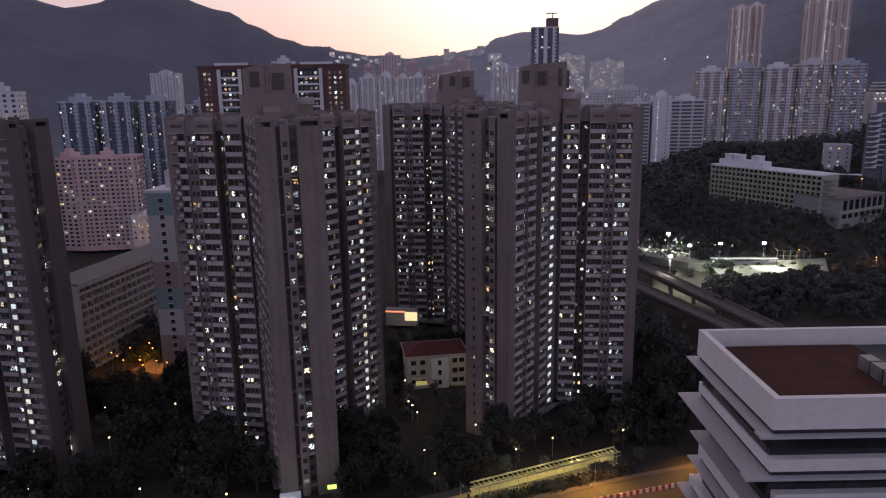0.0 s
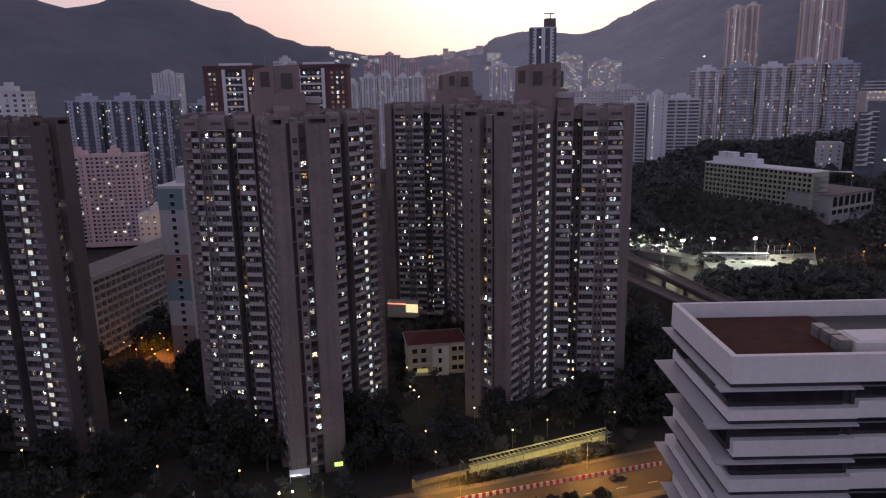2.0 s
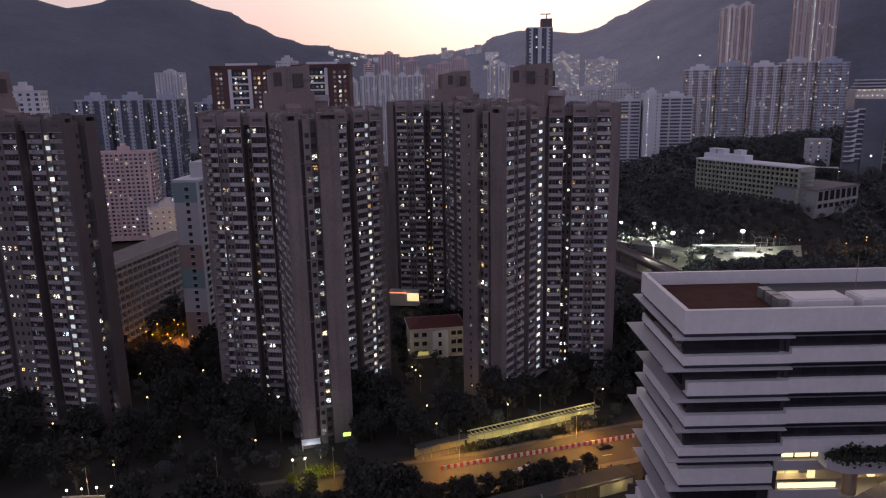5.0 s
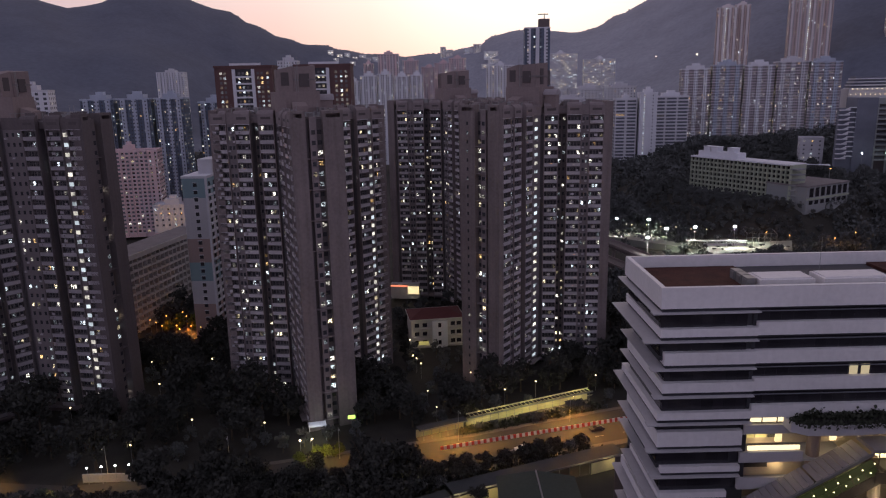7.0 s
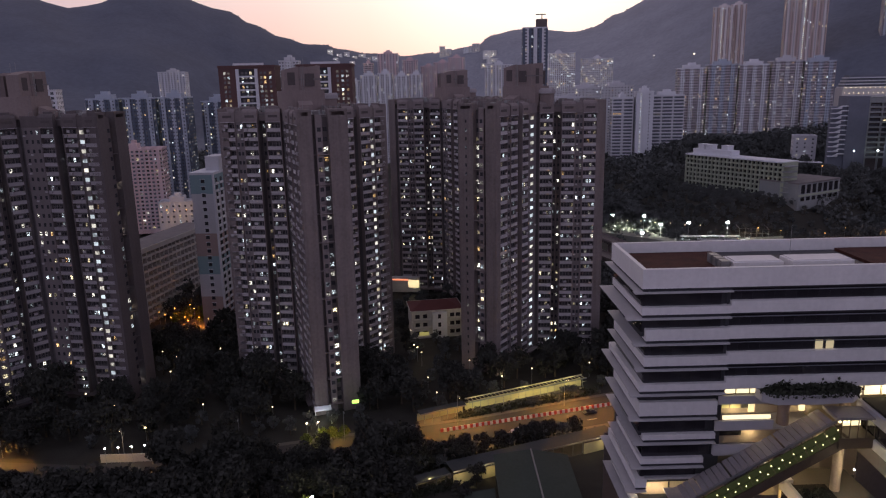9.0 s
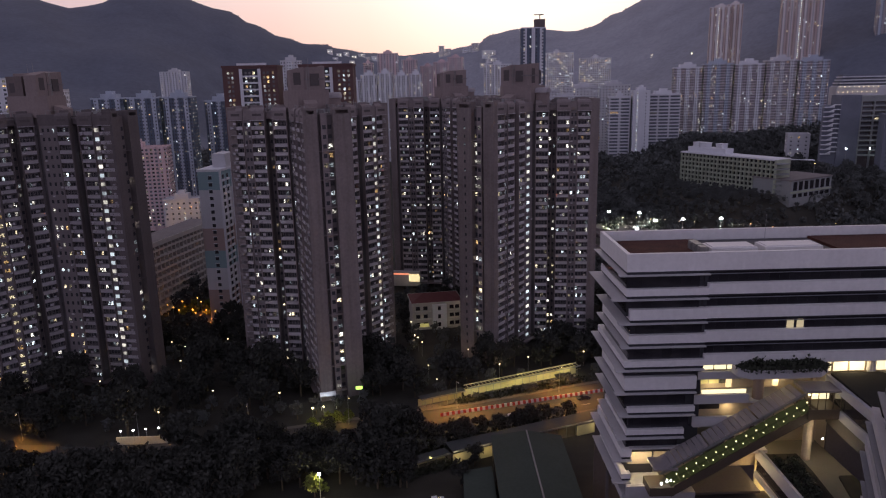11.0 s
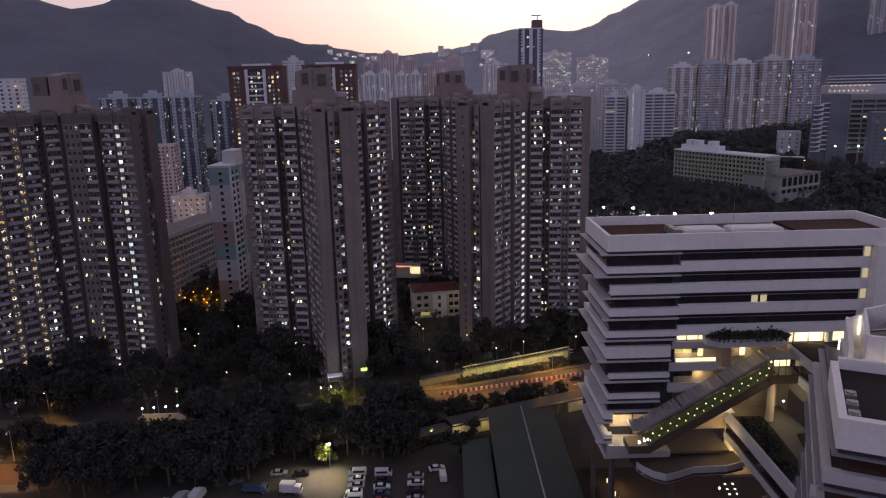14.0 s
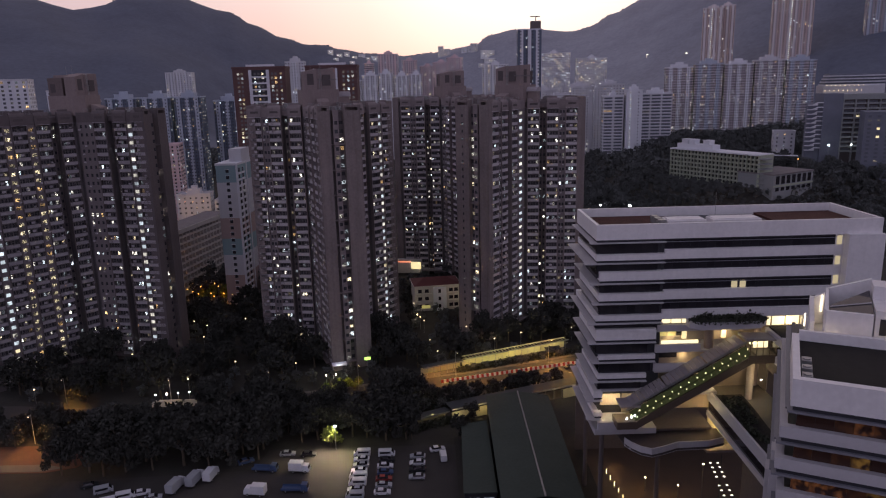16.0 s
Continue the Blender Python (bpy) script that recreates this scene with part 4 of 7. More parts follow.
def escalator_bridge():
    t = thing("escalator_bridge", "covered escalator bridge with a slatted grey roof and green-lit glass sides", "bridge")
    a, b = Vector((40.6, 60.2, 29.2)), Vector((65.2, 60.2, 43.8))
    d = (b - a).normalized()
    up = Vector((-d.z, 0, d.x))
    L = (b - a).length
    m = Matrix.Translation(a) @ Matrix(((d.x, 0, up.x), (0, 1, 0), (d.z, 0, up.z))).to_4x4()
    part("truss", Shape().box(-1, -1.9, -1.9, L + 1, 1.9, -0.2, m), BROWNMETAL, t)
    n = 26
    for i in range(n):
        wide = i in (8, 17)
        part("roof_slat", Shape().box(L * i / n + 0.04, -2.0, 3.6, L * (i + 1) / n - (0.3 if wide else 0.06), 2.6, 3.75, m), ESCROOF, t)
    part("eave", Shape().box(-0.5, -2.15, 3.2, L + 0.5, -1.95, 3.62, m), STEEL, t)
    for i in range(15):
        s = L * i / 14
        part("mullion", Shape().box(s - 0.06, -2.02, -0.2, s + 0.06, -1.9, 3.3, m), BROWNMETAL, t)
        part("lamp", Shape().box(s - 0.1, -2.1, 1.75, s + 0.1, -2.0, 1.93, m), LAMPESC, t, "small bright lamp beside the escalator")
        if i < 14:
            part("lamp", Shape().box(s + 0.8, -2.1, 0.65, s + 0.98, -2.0, 0.8, m), LAMPESC, t, "small bright lamp beside the escalator")
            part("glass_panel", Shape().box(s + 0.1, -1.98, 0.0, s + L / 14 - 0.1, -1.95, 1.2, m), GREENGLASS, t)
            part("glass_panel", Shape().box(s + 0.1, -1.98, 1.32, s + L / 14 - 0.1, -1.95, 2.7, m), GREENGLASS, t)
    for y in (-1.5, 0.1, 1.5):
        part("handrail", Shape().box(0, y - 0.06, 0.9, L, y + 0.06, 1.02, m), DARKMETAL, t)
    part("steps", Shape().box(0, -1.4, -0.2, L, 1.4, 0.05, m), GREENLIT, t, "moving steps given a green glow")
    part("landing", Shape().box(64.6, 58.0, 42.0, 70.6, 62.4, 43.9), BROWNMETAL, t)
    part("landing_roof", Shape().prism([(63.8, 57.9), (71.0, 57.9), (71.0, 62.5), (63.8, 62.5)], 47.2, 48, [47.8, 47.4, 47.4, 47.8]), ESCROOF, t)
    part("lit_screen", Shape().box(67.2, 61.9, 44.2, 70.4, 62.0, 47.0), STRIP, t, "lit panel at the bridge's upper landing")
    for x in (64.8, 66.2, 67.6, 69.0, 70.4):
        part("mullion", Shape().box(x - 0.06, 58.0, 43.9, x + 0.06, 58.12, 47.3), BROWNMETAL, t)
    for x in (65.2, 66.0, 66.8):
        part("lamp", Shape().box(x, 59.5, 46.0, x + 0.35, 59.7, 46.3), LAMPESC, t, "small bright lamp beside the escalator")
    part("foot_landing", Shape().box(36.6, 58.0, 27.4, 41.2, 62.4, 29.1), BROWNMETAL, t)
    part("foot_roof", Shape().prism([(37.2, 57.9), (41.6, 57.9), (41.6, 62.5), (37.2, 62.5)], 32.6, 33, [32.9, 33.0, 33.0, 32.9]), ESCROOF, t)
    for x in (38.6, 39.6, 40.3):
        part("lamp", Shape().box(x, 58.2, 29.4 + 0.4 * (x - 38), x + 0.3, 58.4, 29.8 + 0.4 * (x - 38)), LAMPWHITE, t, "small bright white lamp")
    part("pier", Shape().tube((66.6, 61, 32.6), (66.6, 61, 42), 0.8, 0.8, 14), BEIGE, t)
    return t


ESCROOF = material("escalator_roof_panel", (0.27, 0.24, 0.245), 0.6, 0.2, 1.5, 8, 0.1, objvary=0.4)
BROWNMETAL = material("bronze_metal", (0.10, 0.075, 0.055), 0.55, 0.2, 2, 8, 0.05)
# Glass glows by itself in place of the lit interior behind it.
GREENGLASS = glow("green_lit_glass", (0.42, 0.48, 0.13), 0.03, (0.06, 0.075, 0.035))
LAMPESC = glow("escalator_lamp", (1.0, 0.90, 0.45), 3.0)
# Steps glow by themselves in place of green light falling on them.
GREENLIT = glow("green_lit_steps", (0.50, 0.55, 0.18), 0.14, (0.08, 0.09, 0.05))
escalator_bridge()


def corner_block():
    """The nearer block, turned from the first."""
    t = thing("campus_wing", "white banded campus wing with brown blinds and a dark roof garden", "building", (41.1, -3.5, 0), -26.5)
    X, Y = 60.0, 34.0
    for k in range(10):
        zb = 62.5 - 4.4 * k
        h_ = 3.6 if k == 0 else 1.5
        o = 0.0 if k == 0 else -0.7 - 0.25 * (k % 3)
        s = Shape()
        s.box(o, -0.2, zb, X, 0.9, zb + h_)
        s.box(o, 0.9, zb, o + 0.9, 17.6 if k == 0 else Y, zb + h_)
        # Lower bands take the darker white: their shading is in the colour.
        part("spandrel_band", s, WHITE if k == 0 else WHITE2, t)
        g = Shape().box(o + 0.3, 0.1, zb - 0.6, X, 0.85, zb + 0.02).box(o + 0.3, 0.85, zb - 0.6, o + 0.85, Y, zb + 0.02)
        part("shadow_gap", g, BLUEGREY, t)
        l = Shape().box(o - 0.3, -0.35, zb - 0.9, X, 0.8, zb - 0.62).box(o - 0.5, 0.8, zb - 0.9, o + 0.8, Y, zb - 0.65)
        part("sunshade_ledge", l, LEDGEGREY, t)
        for i in range(24):
            part("pane", shared_box("blind_pane", BLINDS, 2.07, 0.08, 2.1), BLINDS, t, at=pose(1.9 + 2.1 * i, 0.7, zb - 2.95))
    part("inner_wall", Shape().box(0.9, 1.2, 0, X, Y, 62.3), BLUEGREY, t)
    p = Shape()
    p.box(X - 0.7, 0.9, 62.5, X, Y, 66.1)
    p.box(0.9, 17.4, 62.5, X, 18.1, 66.6)
    part("roof_parapet", p, WHITE, t)
    part("roof_garden", Shape().box(0.92, 0.92, 62.3, X - 0.7, 17.38, 65.15), SOIL, t, "dark planted roof garden")
    for i in range(3):
        part("air_unit", Shape().box(1.1, 1.6 + 2.8 * i, 65.16, 2.3, 3.2 + 2.8 * i, 65.9).tube((1.7, 2.4 + 2.8 * i, 65.9), (1.7, 2.4 + 2.8 * i, 66.05), 0.5, 0.5, 12), STEEL, t)
    # stepped white terraces with slim lamps, further back
    part("terrace_floor", Shape().box(2.2, 18.15, 62.3, 34, 33.6, 64.0), WHITE2, t)
    part("terrace_wall", Shape().prism([(4.3, 21.0), (10.3, 21.0), (10.3, 21.6), (4.3, 21.6)], 64.0, 68.9), WHITE, t, "white terrace wall with a lamp at its foot")
    part("terrace_wall", Shape().prism([(2.3, 21.2), (2.9, 21.2), (3.0, 31), (2.4, 31)], 62.3, 67.9, [67.0, 67.0, 68.2, 68.2]), WHITE, t)
    part("terrace_wall", Shape().prism([(3.05, 30.4), (4.5, 30.4), (4.5, 31), (3.05, 31)], 62.3, 68.5, [68.2, 69.0, 69.0, 68.2]), WHITE, t)
    part("terrace_wall", Shape().prism([(4.6, 31.0), (10.6, 31.0), (10.6, 31.7), (4.6, 31.7)], 62.3, 71, [69.5, 71.7, 71.7, 69.5]), WHITE, t, "tall white wall with a sloping top")
    part("terrace_wall", Shape().prism([(4.0, 21.65), (4.6, 21.65), (4.95, 30.95), (4.6, 30.95)], 64.0, 69.3, [68.9, 68.9, 69.5, 69.5]), WHITE, t)
    g = Shape()
    g.v += [(4.7, 23.2, 68.3), (10.4, 22.2, 68.6), (10.4, 30.6, 70.0), (4.9, 25.0, 68.6), (4.7, 23.2, 67.9), (10.4, 22.2, 68.2), (10.4, 30.6, 69.6), (4.9, 25.0, 68.2)]
    g.f += [(0, 1, 2, 3), (7, 6, 5, 4), (0, 4, 5, 1), (1, 5, 6, 2), (2, 6, 7, 3), (3, 7, 4, 0)]
    part("sloping_glass_roof", g, GLASS, t)
    part("glazing_bar", Shape().tube((4.9, 24.4, 68.62), (10.4, 26.0, 69.35), 0.09, 0.09, 6), WHITE2, t)
    part("stair_block", Shape().box(10.6, 21.8, 62.3, 34, 31.4, 69.4).box(10.6, 27.6, 69.4, 34, 31.4, 71.5), WHITE, t, "white stair block on the roof")
    part("stair_glazing", Shape().box(11.2, 21.72, 65.8, 20, 21.8, 68.2), GLASS, t)
    part("roof_step", Shape().box(10.9, 18.2, 64.0, 30, 21.6, 65.2), WHITE2, t)
    for x, y, z, h_ in ((4.0, 30.2, 66.0, 2.7), (2.0, 33.0, 62.4, 2.2), (1.9, 20.6, 63.3, 2.4)):
        part("wall_lamp", Shape().box(x, y - 0.12, z, x + 0.2, y, z + h_), LAMPSLIM, t, "tall slim lit wall lamp")
    part("wall_lamp", Shape().tube((5.3, 20.85, 64.6), (5.3, 20.97, 64.6), 0.16, 0.16, 10), LAMPWARM, t, "round lamp at the foot of the terrace wall")
    for x, y, z, w_ in ((5.3, 20.3, 64.9, 26), (3.6, 28.4, 65.2, 14), (12.6, 19.6, 65.9, 26)):
        q = t.matrix_basis @ Vector((x, y, z))
        point_lamp("terrace_light", q, w_, (1.0, 0.82, 0.52), 0.2)
    # slim stepped returns at the side of the block
    for a, b, z0, z1, o in ((3, 5.5, 40, 54.5, -1.6), (6, 9.0, 30, 50.0, -2.1), (9.5, 12.5, 20, 45.5, -1.5)):
        part("side_return", Shape().box(o, a, z0, -0.3, b, z1), WHITE2, t)
    return t


BLINDS = windows_material("blind_window", 0.8, 0.05, warm=1.0, dark=(0.045, 0.022, 0.016), rough=0.25, floor=0.1, clutter_scale=0.9, clutter_low=0.42)
for e_ in [q for q in BLINDS.node_tree.nodes if q.type == "VALTORGB"][0].color_ramp.elements:
    e_.color = (0.85, 0.30 + 0.2 * e_.position, 0.10, 1)
corner_block()


# ---------------------------------------------------------------- lamps in the undercroft


def plaza():
    single("plaza", Shape().prism([(38, 40), (92, 40), (92, 100), (38, 100)], 0.0, 0.12), BROWNPAVE, "dark brown paved court under the campus", "pavement", kind="structure")
    for k in range(7):
        q = k / 6
        x, y = 41.0 + 1.8 * q, 91 - 18 * q
        t = thing("bollard_lamp", "slim lit bollard along the path", "lamp", (x, y, 0.1), 0, group="bollard lamps")
        part("post", Shape().tube((0, 0, 0), (0, 0, 0.5), 0.12, 0.12, 8), DARKMETAL, t)
        part("light", Shape().tube((0, 0, 0.5), (0, 0, 1.7), 0.08, 0.08, 8), LAMPESC, t)
    for k in range(3):
        point_lamp("path_light", (43.6 - 0.2 * k, 88 - 6 * k, 2.2), 110, (1.0, 0.62, 0.22), 0.3)
    for k in range(2):
        for i in range(4):
            for j in range(2):
                x, y = 71.2 + 2.0 * j - 0.35 * i - 2.0 * k, 89.4 - 2.3 * i - 11 * k
                t = thing("floor_light", "square light set into the paving", "lamp", (x, y, 0.12), 0, group="floor lights")
                part("frame", Shape().box(-0.36, -0.36, 0, 0.36, 0.36, 0.02), STEEL, t)
                part("lens", Shape().box(-0.22, -0.22, 0.02, 0.22, 0.22, 0.05), LAMPFLOOR, t)
    for x, y, z, w in ((64.0, 66.5, 22.0, 500), (60.8, 69.0, 12.0, 380), (49.5, 77.0, 4.0, 220), (56.5, 73.0, 4.0, 260), (66.0, 58.0, 4.0, 160)):
        t = thing("undercroft_lamp", "warm lamp in the undercroft", "lamp", (x, y, 0), 0, group="undercroft lamps")
        part("stem", Shape().tube((0, 0, 0.1), (0, 0, z - 0.2), 0.08, 0.06, 6), DARKMETAL, t)
        part("globe", Shape().tube((0, 0, z - 0.2), (0, 0, z + 0.1), 0.16, 0.16, 10), LAMPWARM, t)
        point_lamp("undercroft_light", (x - 0.9, y - 0.9, z), w, (1.0, 0.68, 0.28), 0.4)
    # warm-lit stair wall under the deck's corner
    t = thing("stair_wall", "warm-lit stair wall under the garden deck", "wall", (62, 67.5, 0), 0)
    part("wall", Shape().box(-1.5, 0, 18, 4.5, 0.4, 31.5), YELLOWWALL, t)
    part("landing", Shape().box(-2.5, -3, 17.4, 4.5, 0, 18), CONCRETE, t)


BROWNPAVE = material("brown_paving", (0.075, 0.05, 0.035), 0.8, 0.25, 1.5, 14, 0.2)
LAMPFLOOR = glow("floor_lens", (1.0, 0.88, 0.66), 4.0)
plaza()


def shrub_bed(name, label, pts, n, size, seed, zfun, spread=0.45):
    """Ragged planting made of many small leaves along a line of points."""
    rnd = random.Random(seed)
    v, f = [], []
    for i in range(n):
        k = rnd.uniform(0, len(pts) - 1.001)
        a, b = Vector(pts[int(k)]), Vector(pts[int(k) + 1])
        c = a + (b - a) * (k % 1.0)
        hump = 0.55 + 0.45 * noise.noise(Vector((c.x * 0.6, c.y * 0.6, seed)))
        c = c + Vector((rnd.gauss(0, spread), rnd.gauss(0, spread), abs(rnd.gauss(0, zfun * hump))))
        u = Vector((rnd.gauss(0, 1), rnd.gauss(0, 1), rnd.gauss(0, 1))).normalized()
        w = u.orthogonal().normalized() * size * rnd.uniform(0.6, 1.2)
        q = u.cross(w) * 0.7
        j = len(v)
        v += [tuple(c + w), tuple(c + q), tuple(c - w), tuple(c - q)]
        f += [(j, j + 1, j + 2), (j, j + 2, j + 3)]
    me = bpy.data.meshes.new(name)
    me.from_pydata(v, [], f)
    me.materials.append(SHRUB)
    return tagged(new(name, me), label, "plants", kind="stuff")


shrub_bed("planter_shrubs", "dark trailing shrubs in the terrace planter", [(53.2, 61.6, 50.8), (55, 60.4, 50.7), (61, 60.0, 50.7), (67.2, 60.4, 50.7), (69.2, 62.4, 50.8)], 1500, 0.3, 3, 0.55)
shrub_bed("planter_shrubs", "dark trailing shrubs in the terrace planter", [(54, 62.8, 51.0), (61, 62.2, 51.0), (68.5, 62.8, 51.0)], 1300, 0.35, 6, 0.8)
shrub_bed("garden_shrubs", "dark shrubs on the garden deck", [(61, 60, 33.1), (60.4, 52, 33.1), (60, 44, 33.1), (61.5, 40, 33.1)], 900, 0.35, 4, 0.5)
shrub_bed("garden_shrubs", "dark shrubs on the garden deck", [(63.4, 60, 33.1), (63, 54, 33.1), (62, 48, 33.1)], 600, 0.35, 5, 0.5)

shrub_bed("roadside_shrubs", "dark hedge of shrubs beside the road", [(5, 157.6, 0.2), (18, 162.3, 0.2), (32, 167.4, 0.2), (50, 173.6, 0.2)], 3200, 0.45, 7, 0.9, 1.0)
shrub_bed("roadside_shrubs", "dark hedge of shrubs beside the road", [(-14, 125.5, 0.2), (0, 129.6, 0.2), (20, 135.8, 0.2), (46, 144.5, 0.2)], 3600, 0.45, 8, 1.1, 1.5)
shrub_bed("walkway_shrubs", "shrubs lit by the covered walkway", [(-16, 110.0, 0.2), (-6, 115.0, 0.2), (2, 118.6, 0.2)], 1900, 0.4, 9, 1.2, 0.8)

# ---------------------------------------------------------------- other buildings


def slab(name, label, category, x, y, turn, w, d, z0, z1, wall, storey=3.0, cols=8, ribs=0, rib_mat=None, rib_out=1.0, win=(1.3, 1.3), winmat=None, cap=0.5, group="", sides=True, inset=0.0, lit_col=-1, bands=None, sills=None):
    """A block of flats or offices: x, y is the middle of its front; local -y is the front."""
    t = thing(name, label, category, (x, y, 0), turn, group=group)
    winmat = winmat or FARWIN
    part("wall", Shape().box(-w / 2, 0, z0, w / 2, d, z1), wall, t)
    lip = Shape()
    lip.box(-w / 2 - 0.2, -0.2, z1, w / 2 + 0.2, 0.3, z1 + 1.1)
    lip.box(-w / 2 - 0.2, 0.3, z1, -w / 2 + 0.3, d + 0.2, z1 + 1.1)
    lip.box(w / 2 - 0.3, 0.3, z1, w / 2 + 0.2, d + 0.2, z1 + 1.1)
    lip.box(-w / 2 + 0.3, d - 0.3, z1, w / 2 - 0.3, d + 0.2, z1 + 1.1)
    part("roof_parapet", lip, rib_mat or wall, t)
    if cap:
        c = Shape()
        c.box(-w * cap / 2, d * 0.2, z1, w * cap / 2, d * 0.75, z1 + 4.2)
        c.box(-w * cap / 5, d * 0.3, z1 + 4.2, w * cap / 4, d * 0.6, z1 + 6.5)
        part("plant_room", c, rib_mat or wall, t)
    for k in range(ribs):
        a = -w / 2 + w * (k + 0.5) / ribs
        rw = w / ribs * 0.42
        part("rib", Shape().box(a - rw / 2, -rib_out, z0, a + rw / 2, 0.1, z1 + 0.6), rib_mat or wall, t)
    n = int((z1 - z0 - 1) / storey)
    out = Shape()
    glow_col, ribwin = Shape(), Shape()
    for k in range(n):
        z = z1 - storey * (k + 1) + 0.8
        for i in range(cols):
            a = -w / 2 + w * (i + 0.5) / cols
            front = -0.06
            if ribs:
                f = ((a + w / 2) / (w / ribs)) % 1.0
                if 0.29 < f < 0.71:
                    front = -rib_out - 0.06
            (glow_col if i == lit_col else ribwin if front < -0.1 else out).box(a - win[0] / 2, front, z, a + win[0] / 2, front + 0.1, z + win[1])
        if sides:
            m = max(2, int(d / (w / cols)))
            for i in range(m):
                b = d * (i + 0.5) / m
                out.box(-w / 2 - 0.06, b - win[0] / 2, z, -w / 2 + 0.05, b + win[0] / 2, z + win[1])
                out.box(w / 2 - 0.05, b - win[0] / 2, z, w / 2 + 0.06, b + win[0] / 2, z + win[1])
    part("window_rest", out, winmat, t, kind="stuff")
    if bands:
        fb = Shape()
        for k in range(n):
            z = z1 - storey * (k + 1) + 0.8
            fb.box(-w / 2 - 0.02, -0.42, z - 0.85, w / 2 + 0.02, 0.1, z - 0.25)
        part("floor_band_rest", fb, bands, t, kind="stuff")
    if sills:
        sl = Shape()
        for k in range(n):
            z = z1 - storey * (k + 1) + 0.8
            for i in range(cols):
                a = -w / 2 + w * (i + 0.5) / cols
                sl.box(a - win[0] * 0.62, -0.6, z - 0.28, a + win[0] * 0.62, 0.05, z - 0.05)
                sl.box(a + win[0] * 0.5, -0.45, z - 0.9, a + win[0] * 0.5 + 0.55, 0.05, z - 0.35)
        part("sill_rest", sl, sills, t, kind="stuff")
    if ribs:
        part("rib_window_rest", ribwin, DIMWIN, t, kind="stuff")
    if lit_col >= 0:
        part("stair_window_rest", glow_col, STAIRWIN, t, kind="stuff")
    return t


BANDWIN = windows_material("dark_block_window", 0.05, 1.6, warm=0.3)
PINKWIN = windows_material("pink_block_window", 0.14, 1.3, warm=0.3, dark=(0.055, 0.045, 0.05))


# teal, grey and brown banded block
def banded_block():
    t = thing("slab_block", "narrow housing block painted in teal, grey and brown bands", "apartment block", (-99.0, 248.5, 0), -4)
    tones = (TEALWALL, GREYWALL, GREYWALL, BROWNWALL, TEALWALL, GREYWALL, BROWNWALL)
    zs = (68, 60, 52, 43, 33, 25, 15, 0)
    for m, a, b in zip(tones, zs, zs[1:]):
        part("wall_band", Shape().box(-5, 0, b, 5, 26, a), m, t)
    fr = Shape()
    fr.box(4.6, -0.35, 0, 5.4, 0.3, 68.8).box(4.7, 13.0, 0, 5.4, 13.6, 68.8)
    part("corner_pier", fr, PALEWALL, t)
    part("roof_parapet", Shape().box(-5.2, -0.2, 68, 5.3, 26.2, 69.0), PALEWALL, t)
    part("plant_room", Shape().box(-1, 8, 69, 5, 20, 75), GREYWALL, t)
    for k in range(22):
        z = 64.6 - 3.0 * k
        part("window", shared_box("dark_window", BANDWIN, 1.5, 0.1, 1.5), BANDWIN, t, at=pose(0.4, -0.06, z))
        part("ledge", shared_box("ledge", PALEWALL, 2.0, 0.35, 0.15), PALEWALL, t, at=pose(0.4, -0.34, z + 1.55))
        for j in range(2):
            part("window", shared_box("dark_window", BANDWIN, 2.2, 0.1, 1.8), BANDWIN, t, at=pose(5.06, 3.2 + 5.2 * j, z, 0, 0, 90))
            part("ledge", shared_box("ledge", PALEWALL, 3.6, 0.5, 0.9), PALEWALL, t, at=pose(5.45, 3.2 + 5.2 * j, z - 1.05, 0, 0, 90))
    return t


banded_block()


def gridded_school():
    """Long teaching block with an egg-crate front."""
    a, b = Vector((-132.5, 250, 0)), Vector((-119.5, 318, 0))
    turn = math.degrees(math.atan2(b.y - a.y, b.x - a.x))
    t = thing("teaching_block", "long pale teaching block with an open gridded front", "school building", (a.x, a.y, 0), turn)
    L, z1 = (b - a).length, 34.0
    part("wall", Shape().box(0, 1.6, 0, L, 14, z1), DARKWALL, t)
    part("roof_slab", Shape().box(-0.5, -0.3, z1, L + 0.5, 14.5, z1 + 0.8), ROOF, t)
    part("roof_parapet", Shape().box(-0.5, -0.5, z1 - 1.2, L + 0.5, -0.2, z1 + 1.0), CREAM, t)
    n = 20
    for k in range(10):
        part("floor_band", Shape().box(0, 0, z1 - 3.3 * (k + 1) - 0.55, L, 1.7, z1 - 3.3 * (k + 1) + 0.45), CREAM, t)
    for i in range(n + 1):
        x = L * i / n
        part("pier", Shape().box(x - 0.3, -0.12, 0, x + 0.3, 1.7, z1 - 0.5), CREAM, t)
    part("end_wall", Shape().box(-0.6, -0.2, 0, -0.1, 14, z1), CREAM, t)
    return t


gridded_school()
slab("housing_block", "pink housing block with rows of small dark windows and drying racks", "apartment block", -214.5, 458, 8, 40, 16, 2, 62.5, PINKWALL, 2.75, 13, 7, PINKWALL, 0.7, (1.7, 1.35), PINKWIN, cap=0.15, sills=PALEWALL)
slab("housing_block", "pink housing block with rows of small dark windows and drying racks", "apartment block", -241, 457, -14, 13, 16, 2, 62, PINKWALL, 2.75, 3, 0, cap=0.6, win=(2.2, 1.4), winmat=PINKWIN, sills=PALEWALL)
slab("low_building", "low flat-roofed pale building", "building", -178, 432, 6, 24, 14, 10, 28, GREYWALL, 3.6, 6, cap=0.4)
